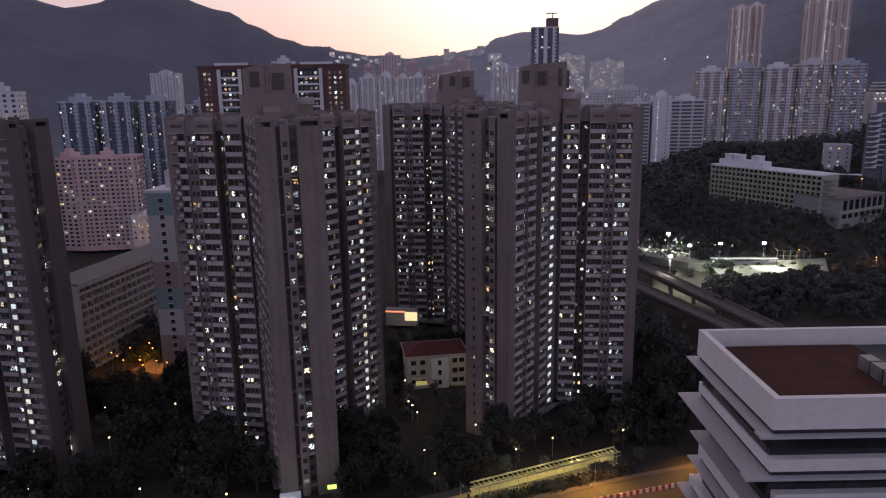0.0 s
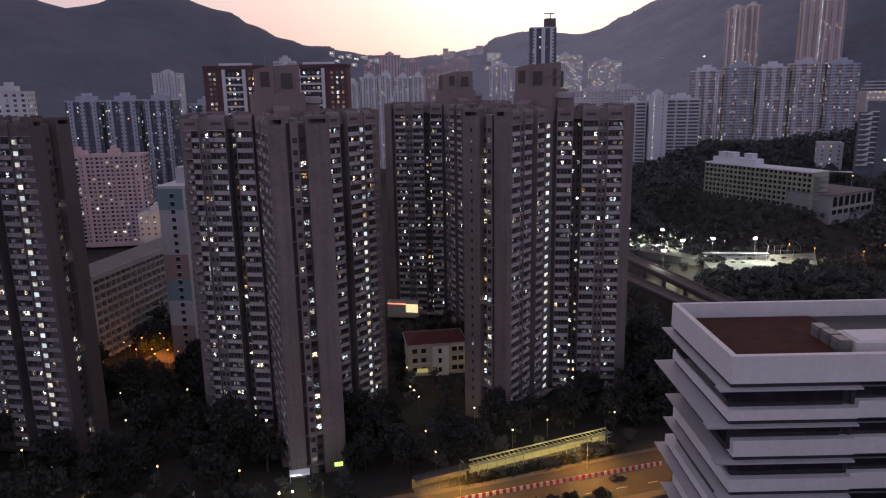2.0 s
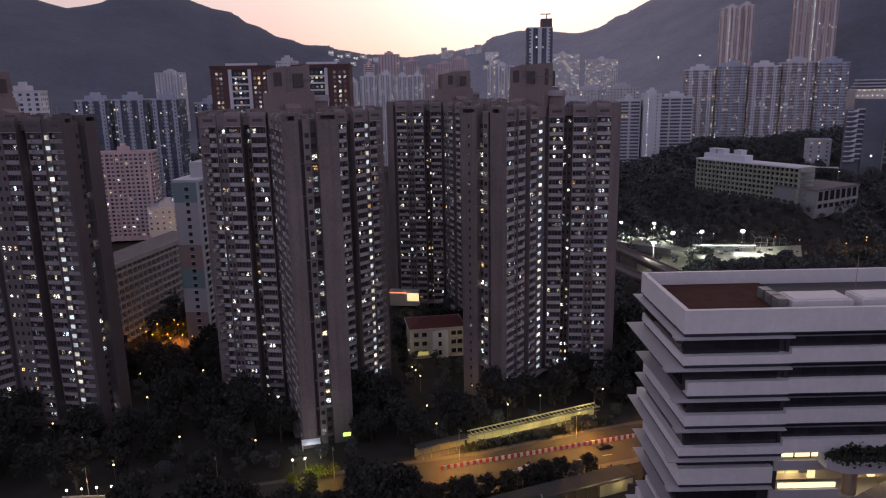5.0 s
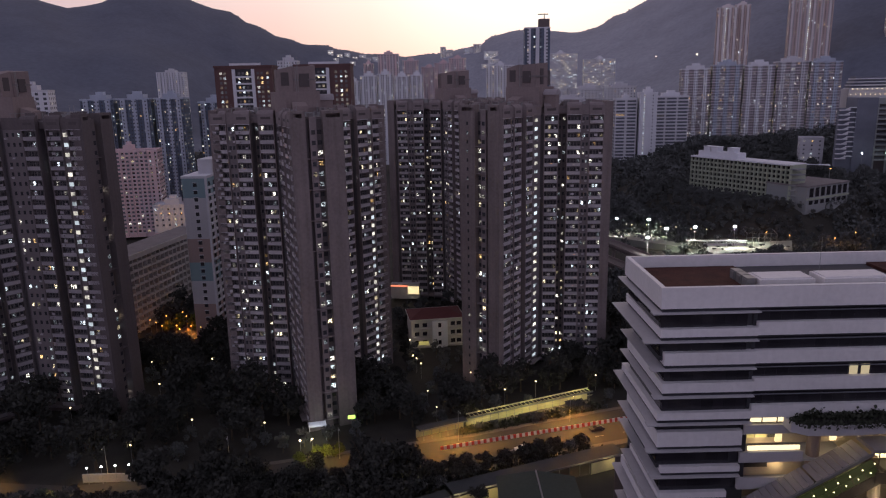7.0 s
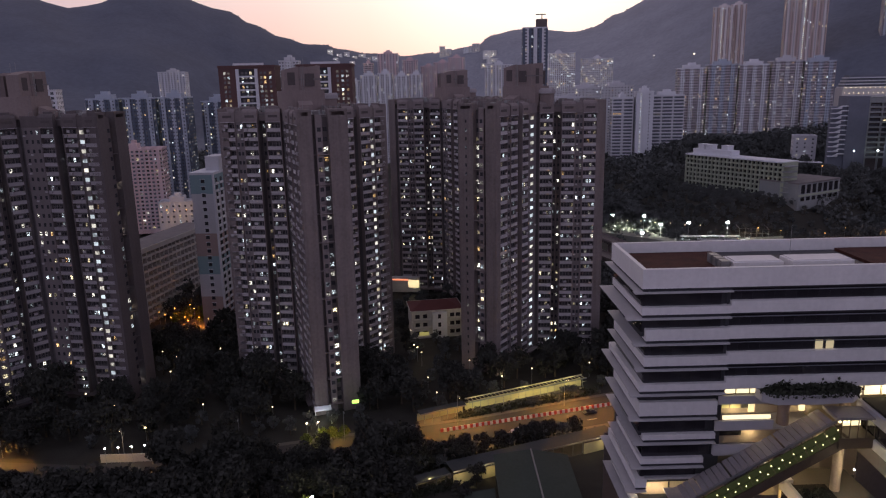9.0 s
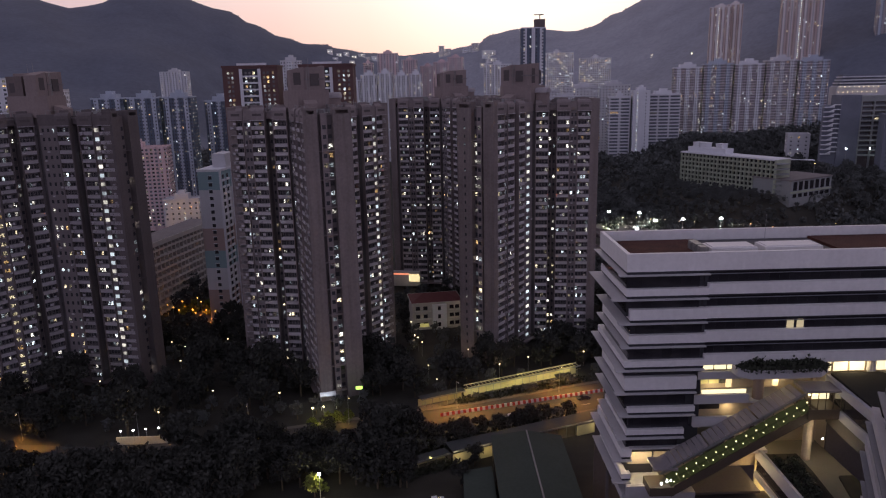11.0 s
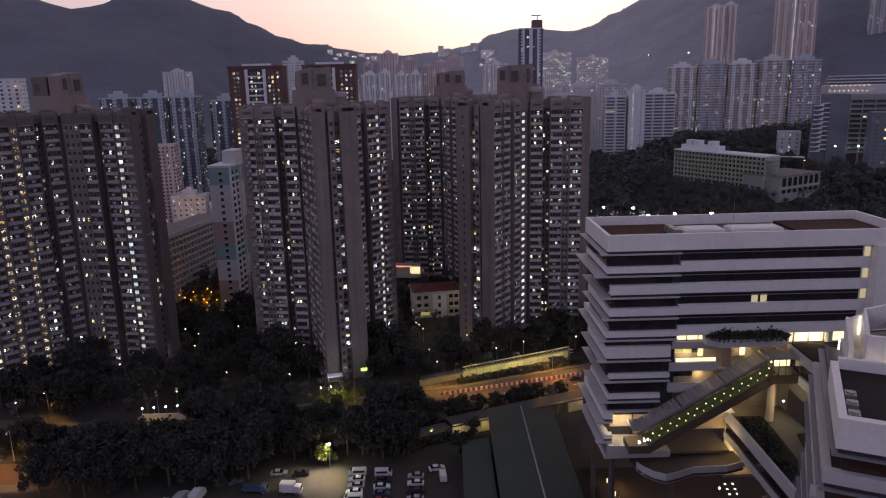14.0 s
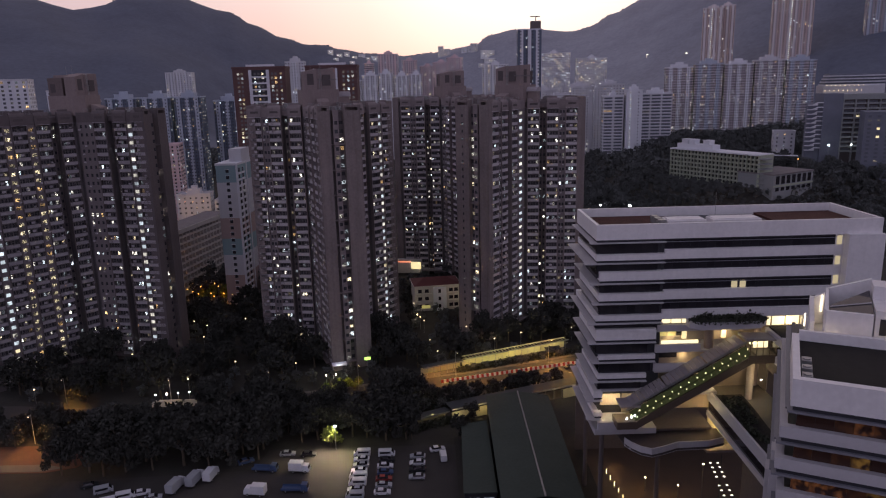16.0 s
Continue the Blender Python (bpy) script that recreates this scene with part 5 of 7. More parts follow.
slab("low_building", "low flat-roofed pale building", "building", -150, 420, 4, 18, 14, 10, 25, GREYWALL, 3.6, 3, cap=0.4, win=(3.4, 1.6))
for x, w in ((-264, 25), (-235, 25), (-208, 22)):
    slab("tower_block", "blue-grey point block with pale ribs and scattered lit windows", "apartment tower", x, 530, 6, w, 22, 8, 97, BLUEWALL, 2.8, 10, 3, BLUERIB, 1.5, (1.0, 1.2), group="blue-grey point blocks")
slab("tower_block", "blue-grey point block with pale ribs and scattered lit windows", "apartment tower", -183, 560, 6, 24, 22, 8, 93, BLUEWALL, 2.8, 10, 3, BLUERIB, 1.5, (1.0, 1.2), group="blue-grey point blocks")
slab("tower_block", "pale tower behind the concrete estate", "apartment tower", -402, 1080, 8, 40, 30, 20, 131, PALEWALL, 3, 9, 4, GREYWALL, 1.5, (1.6, 1.5), cap=0.4)
slab("tower_block", "pale tower behind the concrete estate", "apartment tower", -255, 420, 16, 22, 20, 5, 104, PALEWALL, 3, 5, 0, GREYWALL, 1.5, (1.8, 1.6), cap=0.4)
slab("tower_block", "pale tower behind the concrete estate", "apartment tower", -320, 460, 16, 34, 20, 5, 113, PALEWALL, 3, 7, 0, GREYWALL, 1.5, (1.8, 1.6), cap=0.0)


def red_block(x0, x1, frames, columns, label):
    t = thing("housing_block", label, "apartment block", (-100, 442, 0), 0, group="dark red housing blocks")
    part("wall", Shape().box(x0, 0, 5, x1, 18, 117), TILEWALL, t)
    part("roof_parapet", Shape().box(x0 - 0.4, -0.4, 117, x1 + 0.4, 18.4, 118.4), TILEWALL, t)
    part("roof_rail", Shape().box(x0 + 9, 4, 118.4, x1 - 8, 4.2, 120), PALEWALL, t)
    for a, b in frames:
        for x in (a, b - 2.0):
            part("white_frame", Shape().box(x, -1.2, 5, x + 2.0, 0.1, 116), PALEWALL, t)
        part("recess", Shape().box(a + 2, -0.06, 5, b - 2, 0.02, 116), BLUEGREY, t)
        for k in range(24):
            z = 111 - 4.4 * k
            part("balcony", Shape().box(a + 2, -1.0, z - 0.5, b - 2, 0.1, z + 0.6), PALEWALL, t)
    out = Shape()
    for k in range(36):
        z = 112.5 - 3 * k
        for x in columns:
            out.box(x, -0.14, z, x + 1.5, 0.05, z + 1.6)
    part("window_rest", out, BRIGHTWIN, t, kind="stuff")
    return t


BRIGHTWIN = windows_material("bright_window", 0.6, 1.6, warm=0.5, dark=(0.15, 0.14, 0.14))
red_block(-44.3, -6.6, ((-32.6, -18.0),), (-41, -38.4, -29, -26.4, -23.6, -16.6, -14.0, -10.4), "dark red tiled housing block with a white framed balcony bay")
red_block(7.9, 45.0, ((14.0, 31.0),), (10.4, 17.5, 20.3, 23.2, 26.2, 34.6, 38.0, 41.2), "dark red tiled housing block with banded balconies")
slab("tower_block", "slim white tower with many lit windows between red blocks", "apartment tower", -147, 700, 2, 20, 18, 20, 130, PALEWALL, 3.0, 7, 2, GREYWALL, 0.8, (1.3, 1.4), None, cap=0.5)
# valley towers, near the axis
for k, (x, y, w, z1) in enumerate(((-98, 836, 18, 110), (-78, 836, 20, 116), (-58, 836, 18, 118), (-38, 836, 18, 115), (-20, 836, 16, 116))):
    slab("tower_block", "grey row tower with pale ribs", "apartment tower", x, y, 0, w, 20, 10, z1, GREYWALL, 2.9, 6, 3, PALEWALL, 1.2, (1.5, 1.4), group="grey row towers", cap=0.5)
for x, y, w, z1 in ((-72, 1150, 34, 155), (-36, 1150, 26, 144), (-6, 1180, 26, 134), (18, 1180, 30, 140), (-104, 1140, 16, 140), (44, 1240, 30, 150)):
    slab("tower_block", "dusty pink tower on the hillside", "apartment tower", x, y, 0, w, 22, 40, z1, DUSTWALL, 3, 7, 3, PINKWALL, 1.2, (1.8, 1.6), group="dusty pink towers", cap=0.4)
slab("office_tower", "slim dark tower with pale stripes and a roof crane", "tower", 104, 690, -4, 25, 22, 10, 157, BLUEWALL, 3.2, 4, 3, PALEWALL, 1.0, (1.6, 1.6), cap=0.0)
crane = thing("roof_crane", "small crane on the slim tower's dark plant room", "crane", (108, 694, 0))
part("plant_room", Shape().box(-2, -3, 157, 8, 8, 166), DARKROOM, crane)
part("jib", Shape().tube((3, 0, 166), (3, 0, 170), 0.5, 0.4).box(-3, -0.3, 170, 7, 0.3, 170.9), DARKMETAL, crane)
slab("tower_block", "pale hillside block with many lit windows", "apartment block", 215, 1185, -6, 56, 20, 60, 152, PALEWALL, 3, 16, 0, None, 1, (1.8, 1.6), BRIGHTWIN, cap=0.2)
slab("tower_block", "pale hillside block with many lit windows", "apartment block", 280, 1180, -6, 52, 20, 60, 142, PALEWALL, 3, 15, 0, None, 1, (1.8, 1.6), BRIGHTWIN, cap=0.2)
slab("tower_block", "pale hillside block with many lit windows", "apartment block", 96, 1000, -4, 40, 20, 40, 130, GREYWALL, 3, 10, 4, PALEWALL, 1, (1.6, 1.5), BRIGHTWIN, cap=0.3)
for x, y, w, z1 in ((150, 900, 40, 92), (196, 880, 44, 96), (235, 870, 40, 98), (60, 620, 60, 78), (150, 760, 70, 84)):
    slab("low_building", "flat-roofed pale building with roof plant", "building", x, y, -6, w, 30, 5, z1, GREYWALL, 3.4, 10, cap=0.5)
# pale hospital-like slab with a lit stair
slab("office_block", "pale slab with a lit stair column and banded windows", "building", 216, 684, -8, 17, 22, 5, 92, PALEWALL, 3.4, 2, 0, cap=0.5, win=(1.0, 1.2), winmat=DIMWIN, lit_col=0)
slab("office_block", "pale slab with a lit stair column and banded windows", "building", 241, 690, -8, 34, 22, 5, 88, GREYWALL, 3.4, 3, 0, PALEWALL, winmat=DIMWIN, cap=0.5, win=(9.5, 1.8), bands=PALEWALL)
slab("office_block", "pale slab with a lit stair column and banded windows", "building", 196, 694, -8, 22, 22, 5, 86, GREYWALL, 3.4, 2, 0, PALEWALL, winmat=DIMWIN, cap=0.3, win=(8.5, 1.8), bands=PALEWALL)
# row of tall towers
for k in range(5):
    x = 276 + 29.5 * k
    slab("tower_block", "lilac-grey housing tower with pale ribs and warm lit windows", "apartment tower", x, 722 - 9 * k, -14, 29, 24, 20, 115 + (2 if k % 2 else 0) + k * 1.0, RECESS, 2.8, 14, 3, BLUERIB if k % 3 == 1 else GREYWALL if k % 2 else PALEWALL, 1.3, (1.0, 1.25), group="row of housing towers", cap=0.6, bands=DUSTWALL)
slab("tower_block", "tall slim twin tower with warm lit windows", "apartment tower", 438, 1052, -20, 30, 30, 60, 208, TWINWALL, 3, 8, 4, TWINRIB, 0.8, (1.5, 1.5), group="twin towers", cap=0.5, lit_col=3)
slab("tower_block", "tall slim twin tower with warm lit windows", "apartment tower", 462, 1056, -20, 22, 30, 60, 212, TWINWALL, 3, 6, 3, TWINRIB, 0.8, (1.5, 1.5), group="twin towers", cap=0.5)
slab("tower_block", "tall slim twin tower with warm lit windows", "apartment tower", 550, 1028, -22, 57, 30, 60, 262, TWINWALL, 3, 14, 6, TWINRIB, 0.8, (1.5, 1.5), group="twin towers", cap=0.5, lit_col=6)
slab("tower_block", "tall slim twin tower with warm lit windows", "apartment tower", 671, 985, -26, 60, 30, 60, 262, RECESS, 3, 14, 6, BLUERIB, 0.8, (1.5, 1.5), group="twin towers", cap=0.5)


def open_floor_block():
    """Long block with open access floors, a blank end and a zigzag stair beside it."""
    t = thing("office_block", "grey block with open access floors and a blank blue-grey end wall", "building", (345.8, 519, 0), -10)
    part("end_wall", Shape().box(-15, 0, 20, 0.4, 22, 87.8), OFFICEWALL, t, "blank blue-grey end wall")
    part("inner_wall", Shape().box(0.4, 2.2, 20, 70, 22, 86), DARKWALL, t)
    part("roof_band", Shape().box(0.4, -0.3, 82.6, 70, 22, 87.2), HALLWALL, t)
    for k in range(11):
        z = 78.6 - 4.0 * k
        part("access_floor", Shape().box(0.4, 0, z, 70, 2.3, z + 1.3), HALLWALL, t)
        for i in range(7):
            part("window", shared_box("office_window", DIMWIN, 6.4, 0.08, 1.4), DIMWIN, t, at=pose(6.0 + 9.6 * i, 2.1, z + 1.5))
    for i in range(8):
        part("column", Shape().box(0.6 + 9.6 * i, -0.1, 20, 1.5 + 9.6 * i, 2.3, 82.6), HALLWALL, t)
    st = thing("outside_stair", "pale zigzag outside stair against the block's end", "stair", (331, 520, 0), -10)
    for k in range(11):
        z = 80.0 - 3.8 * k
        part("landing", Shape().box(-5.2, 0, z, -0.6, 3.2, z + 0.7), PALEWALL, st)
        part("landing", Shape().box(-12.4, 0, z - 1.9, -9.6, 3.2, z - 1.2), PALEWALL, st)
        part("flight", Shape().prism([(-9.6, 0.2), (-5.2, 0.2), (-5.2, 1.4), (-9.6, 1.4)], z - 1.9, z, [z - 1.3, z + 0.6, z + 0.6, z - 1.3]), PALEWALL, st)
    part("stair_wall", Shape().box(-12, 3.2, 20, -0.4, 8, 80), OFFICEWALL, st)
    for x, y in ((333.5, 512), (351.5, 510), (358, 509), (367, 508)):
        q = thing("park_lamp", "white lamp at the foot of the office block", "lamp", (x, y, land(x, y)), 0, group="lamps before the office block")
        hgt = 45.0 - land(x, y)
        part("post", Shape().tube((0, 0, 0), (0, 0, hgt), 0.12, 0.1, 6), STEEL, q)
        part("globe", Shape().tube((0, 0, hgt), (0, 0, hgt + 0.9), 0.55, 0.55, 8), LAMPWHITE, q)
    r = thing("office_block", "pale stepped building with rows of warm lamps on its terrace", "building", (451, 700, 0), -12)
    part("wall", Shape().box(-22, 0, 40, 40, 24, 92), GREYWALL, r)
    for k in range(4):
        part("floor_slab", Shape().box(-21 + 1.5 * k, 0.6, 92 + 3.2 * k, 40, 22, 93.2 + 3.2 * k), PALEWALL, r)
        part("inner_wall", Shape().box(-20 + 1.5 * k, 3.0, 93.2 + 3.2 * k, 40, 20, 95.2 + 3.2 * k), OFFICEWALL, r)
    for k in range(2):
        for i in range(9):
            part("terrace_lamp", Shape().tube((-20 + 4.6 * i + 1.3 * k, -0.6, 86.4 + 5.4 * k), (-20 + 4.6 * i + 1.3 * k, -0.6, 87.0 + 5.4 * k), 0.4, 0.4, 8), PARKGLOW, r, "warm terrace lamp")
    b = thing("apartment_block", "brown block with two lit windows behind trees", "apartment block", (342.4, 480, 0), -24)
    part("wall", Shape().box(0, 0, 15, 40, 30, 73), OFFICEWALL, b)
    part("roof_parapet", Shape().box(-0.2, -0.2, 73, 40.2, 30.2, 74), OFFICEWALL, b)
    for k in range(12):
        for i in range(6):
            lit = i == 1 and k in (3, 5)
            part("window", shared_box("lit_window", LITROOM, 2.2, 0.1, 1.7) if lit else shared_box("block_window", DIMWIN, 2.4, 0.1, 1.6), DIMWIN, b, "window with the light on" if lit else "", at=pose(3.5 + 6.4 * i, -0.06, 69.5 - 3.2 * k))
    low = thing("apartment_block", "coral-red rendered block behind the concrete tower", "apartment block", (-318, 452, 0), 16)
    part("wall", Shape().box(-28, 0, 5, -16, 20, 122), CORAL, low)
    part("roof_parapet", Shape().box(-28.3, -0.3, 122, -15.7, 20.3, 123), CORAL, low)


open_floor_block()


def valley_school():
    """School on its terrace above the sports ground."""
    a, b = Vector((198.0, 508.0, 0)), Vector((237.6, 432.5, 0))
    turn = math.degrees(math.atan2(b.y - a.y, b.x - a.x))
    t = thing("school_building", "pale green school with a gridded front lit from below", "school building", (a.x, a.y, 0), turn)
    L, z1 = (b - a).length, 46.0
    part("wall", Shape().box(0, 1.5, 15, L, 16, z1), SCHOOLWALL, t)
    part("roof_slab", Shape().box(-0.5, -0.4, z1, L + 0.5, 16.5, z1 + 1.0), PALEWALL, t)
    for k in range(8):
        part("floor_band", Shape().box(0, 0, z1 - 3.4 * (k + 1), L, 1.6, z1 - 3.4 * (k + 1) + 1.0), SCHOOLWALL, t)
    for i in range(25):
        x = L * i / 24
        part("pier", Shape().box(x - 0.4, -0.1, 20, x + 0.4, 1.6, z1), SCHOOLWALL, t)
    for k in range(7):
        for i in range(24):
            part("window", shared_box("school_window", GLASS, 2.6, 0.1, 1.9), GLASS, t, at=pose(L * (i + 0.5) / 24, 1.44, z1 - 3.4 * (k + 1) + 1.1))
    part("end_stair", Shape().box(L, -0.6, 18, L + 2, 14, z1 + 0.6), SCHOOLWALL, t)
    for k in range(7):
        part("stair_band", Shape().box(L + 1, -1.3, 22 + 3.6 * k, L + 6, 8, 22.9 + 3.6 * k), HALLWALL, t)
    part("roof_house", Shape().box(4, 3, z1 + 1, 40, 12, z1 + 5), PALEWALL, t)
    for x in (8, 15, 30):
        part("roof_room", Shape().box(x, 4, z1 + 5, x + 6, 10, z1 + 8.2).box(x - 0.3, 3.7, z1 + 8.2, x + 6.3, 10.3, z1 + 8.6), PALEWALL, t)
    h = thing("school_hall", "low pale school hall with tall windows", "school building", (244.0, 420.6, 0), 28.9)
    part("wall", Shape().box(0, 0, 15, 46.5, 30, 33.0), HALLWALL, h)
    part("roof_slab", Shape().box(-0.5, -0.5, 33.0, 47, 30.5, 33.9), ROOF, h)
    for i in range(7):
        part("window", Shape().box(3 + 6.2 * i, -0.1, 26.2, 7.0 + 6.2 * i, 0.1, 32.2), GLASS, h)
        part("window", Shape().box(3 + 6.2 * i, -0.1, 21.2, 7.0 + 6.2 * i, 0.1, 23.8), GLASS, h)
    part("band", Shape().box(0, -0.4, 24.4, 46.5, 0.1, 25.6), SCHOOLWALL, h)
    c = thing("covered_way", "pale curved covered way lit by orange lamps", "covered walkway", (0, 0, 0))
    pts = [(248, 500, 42.2), (258, 492, 42.0), (272, 486, 41.2), (293, 483, 39.6)]
    for (x0, y0, z0), (x1, y1, z1_) in zip(pts, pts[1:]):
        part("roof", Shape().prism([(x0, y0), (x1, y1), (x1 + 1, y1 + 5), (x0 + 1, y0 + 5)], z0 - 0.8, z0, [z0, z1_, z1_, z0]), PALEWALL, c)
        part("post", Shape().tube((x1, y1, 18), (x1, y1, z1_ - 1.5), 0.25, 0.25, 6), STEEL, c)
        part("lamp", Shape().box(x1 - 0.5, y1 - 0.8, z1_ - 2.2, x1 + 0.5, y1 - 0.3, z1_ - 1.7), ORANGELAMP, c, "orange lamp")
    return t


valley_school()
slab("low_building", "small white block among hillside trees", "building", 320, 562, -20, 18, 16, 18, 53.5, GREYWALL, 3.5, 3, cap=0.0)


def small_house():
    """Three-storey house with a red hipped roof between the towers."""
    t = thing("house", "cream three-storey house with a red hipped roof", "house", (-1.6, 231.8, 0), 8.5)
    part("wall", Shape().box(-10.5, 0, 0, 10.5, 14, 11.6), CREAM, t)
    part("eave_slab", Shape().box(-11.2, -0.7, 11.5, 11.2, 14.7, 12.0), CREAM, t)
    r = Shape()
    r.v += [(-11, -0.5, 12), (11, -0.5, 12), (11, 14.5, 12), (-11, 14.5, 12), (-5, 7, 14.2), (5, 7, 14.2)]
    r.f += [(0, 1, 5, 4), (1, 2, 5), (2, 3, 4, 5), (3, 0, 4), (3, 2, 1, 0)]
    part("roof", r, REDROOF, t)
    part("stair_bay", Shape().box(-2, -1.6, 0, 4, 0.1, 11.0), PALEWALL, t)
    for k in range(3):
        z = 1.4 + 3.6 * k
        for x in (-8.2, -5.0, 6.4, 8.8):
            part("window", Shape().box(x - 0.9, -0.08, z, x + 0.9, 0.05, z + 1.6), GLASS, t)
        part("balcony", Shape().box(-9.6, -1.2, z - 1.2, -2.6, 0.05, z - 0.3), CREAM, t)
        part("balcony", Shape().box(4.8, -1.2, z - 1.2, 10, 0.05, z - 0.3), CREAM, t)
        part("window", Shape().box(0.2, -1.68, z, 1.4, -1.55, z + 1.8), GLASS, t)
    part("lit_door", Shape().box(-7.6, -0.2, 0.4, -3.6, -0.1, 2.6), OLIVEROOM, t, "ground-floor room with the light on")
    return t


small_house()
lob = thing("lobby", "lit ground-floor shop front under the far tower", "shop front", (-16, 294.0, 0), -9)
part("front", Shape().box(-8, 0, 1.5, 6, 3, 9), CREAM, lob)
part("lit_sign", Shape().box(0.5, -0.15, 4.0, 6, -0.05, 7.8), LITROOM, lob, "bright shop front")
point_lamp("shop_light", (-14, 288.0, 6.0), 220, (1.0, 0.86, 0.55), 0.4)
for x, y in ((13.0, 226.5), (13.8, 222.5)):
    point_lamp("path_light", (x, y - 0.8, 9.5), 200, WARM, 0.3)
part("lit_band", Shape().box(-8, -0.15, 7.6, 0.4, -0.05, 8.2), glow("red_sign", (1.0, 0.25, 0.12), 1.2), lob, "red lit sign band")


# ---------------------------------------------------------------- along the road


def barriers():
    a, b = Vector((-1.4, 148.0, 0.1)), Vector((60, 164.9, 0.1))
    d = b - a
    n = 68
    turn = math.degrees(math.atan2(d.y, d.x))
    meshes = []
    for m in (REDPAINT, WHITEPAINT):
        s = Shape()
        s.prism([(-0.45, -0.28), (0.45, -0.28), (0.45, 0.28), (-0.45, 0.28)], 0, 0.35)
        s.prism([(-0.45, -0.2), (0.45, -0.2), (0.45, 0.2), (-0.45, 0.2)], 0.35, 0.75)
        s.prism([(-0.45, -0.12), (0.45, -0.12), (0.45, 0.12), (-0.45, 0.12)], 0.75, 1.05)
        meshes.append(s.mesh("road_barrier", m))
    for i in range(n):
        q = a + d * (i + 0.5) / n
        single("road_barrier", meshes[i % 2], None, ("red" if i % 2 == 0 else "white") + " water-filled plastic barrier in a row on the road", "barrier", group="row of road barriers", at=pose(q.x, q.y, q.z, 0, 0, turn))


barriers()


def walkway(name, label, a, b, width, z, wall_side, lit, posts=16, wall_h=2.6, walls=None, wall_at=None, pergola=False):
    a, b = Vector((*a, 0)), Vector((*b, 0))
    d = b - a
    L = d.length
    t = thing(name, label, "covered walkway", a, math.degrees(math.atan2(d.y, d.x)))
    if pergola:
        for y in (-width / 2, width / 2 - 0.25):
            part("roof_beam", Shape().box(0, y, z - 0.1, L, y + 0.25, z + 0.22), YELLOWWALL, t)
            part("rail", Shape().box(0, y + 0.08, z - 1.2, L, y + 0.16, z - 1.05), YELLOWWALL, t)
        for i in range(2 * posts):
            x = L * (i + 0.5) / posts / 2
            part("cross_beam", Shape().box(x - 0.07, -width / 2 + 0.26, z - 0.02, x + 0.07, width / 2 - 0.26, z + 0.14), YELLOWWALL, t)
    else:
        part("roof", Shape().box(0, -width / 2, z, L, width / 2, z + 0.22), CANOPY, t)
    part("fascia", Shape().box(0, -width / 2 - 0.06, z - 0.15, L, -width / 2, z + 0.3), STEEL, t)
    wy = wall_side * width / 2 if wall_at is None else wall_at
    for p_, q_ in walls or ((0, L),):
        part("back_wall", Shape().box(p_, wy - 0.1, 0, q_, wy + 0.1, wall_h), YELLOWWALL, t)
    part("floor", Shape().box(0, -width / 2, 0.05, L, width / 2, 0.25), PAVING, t)
    for i in range(posts):
        x = L * (i + 0.5) / posts
        part("post", Shape().tube((x, -width / 2 + 0.2, 0.2), (x, -width / 2 + 0.2, z), 0.09, 0.09, 6), STEEL, t)
        if lit and i % 2 == 0:
            part("tube_light", Shape().box(x - 0.5, -0.1, z - 0.12, x + 0.5, 0.1, z - 0.02), LAMPWARM, t, "small lit ceiling tube")
    return t


walkway("covered_walkway", "covered walkway with a lit cream wall beside the trees", (7.2, 160.6), (48.3, 177.6), 3.2, 4.2, 1, False, pergola=True)
walkway("covered_walkway", "covered walkway half hidden by trees", (-8, 154.0), (6.4, 160.0), 3.2, 3.6, 1, True, 6)
walkway("covered_walkway", "long covered walkway with a dull metal roof and cream wall", (0.6, 121.2), (48.0, 139.6), 5.6, 3.8, 1, True, 16, 3.2, ((0, 13.5), (40, 50)), -2.9)
walkway("covered_walkway", "low covered walkway behind lit shrubs", (-17, 112.4), (0.2, 120.8), 3.4, 3.0, 1, True, 7, 2.2)


def street_lamp(x, y, turn, h=9.5):
    t = thing("street_lamp", "tall grey street lamp with a glowing sodium head", "street lamp", (x, y, 0.1), turn, group="street lamps along the road")
    part("pole", Shape().tube((0, 0, 0), (0, 0, h), 0.11, 0.07, 8), STEEL, t)
    part("arm", Shape().tube((0, 0, h), (0, -1.8, h + 0.35), 0.06, 0.05, 6), STEEL, t)
    part("head", Shape().box(-0.2, -2.6, h + 0.25, 0.2, -1.7, h + 0.45), STEEL, t)
    part("lens", Shape().box(-0.16, -2.5, h + 0.19, 0.16, -1.8, h + 0.25), LAMPSODIUM, t, "glowing sodium lens")


for x, y in ((-128, 139.2), (-92, 137.0), (-60, 141), (-30, 144.5), (4, 153.2), (39, 163.6), (74, 173.5)):
    street_lamp(x, y, 14)
    spot_lamp("sodium_light", (x + 0.6, y - 2.4, 9.5), (x + 0.8, y - 6.0, 0), 21000 if x > -10 else (12000 if x < -100 else 5000), SODIUM, 150 if x > -10 else 120, 0.5)


# Street lamp and spot added to brighten the earth yard.
street_lamp(-124, 112.0, 14)
spot_lamp("sodium_light", (-123.4, 109.6, 9.5), (-122, 103, 0), 7500, (1.0, 0.50, 0.16), 150, 0.5)


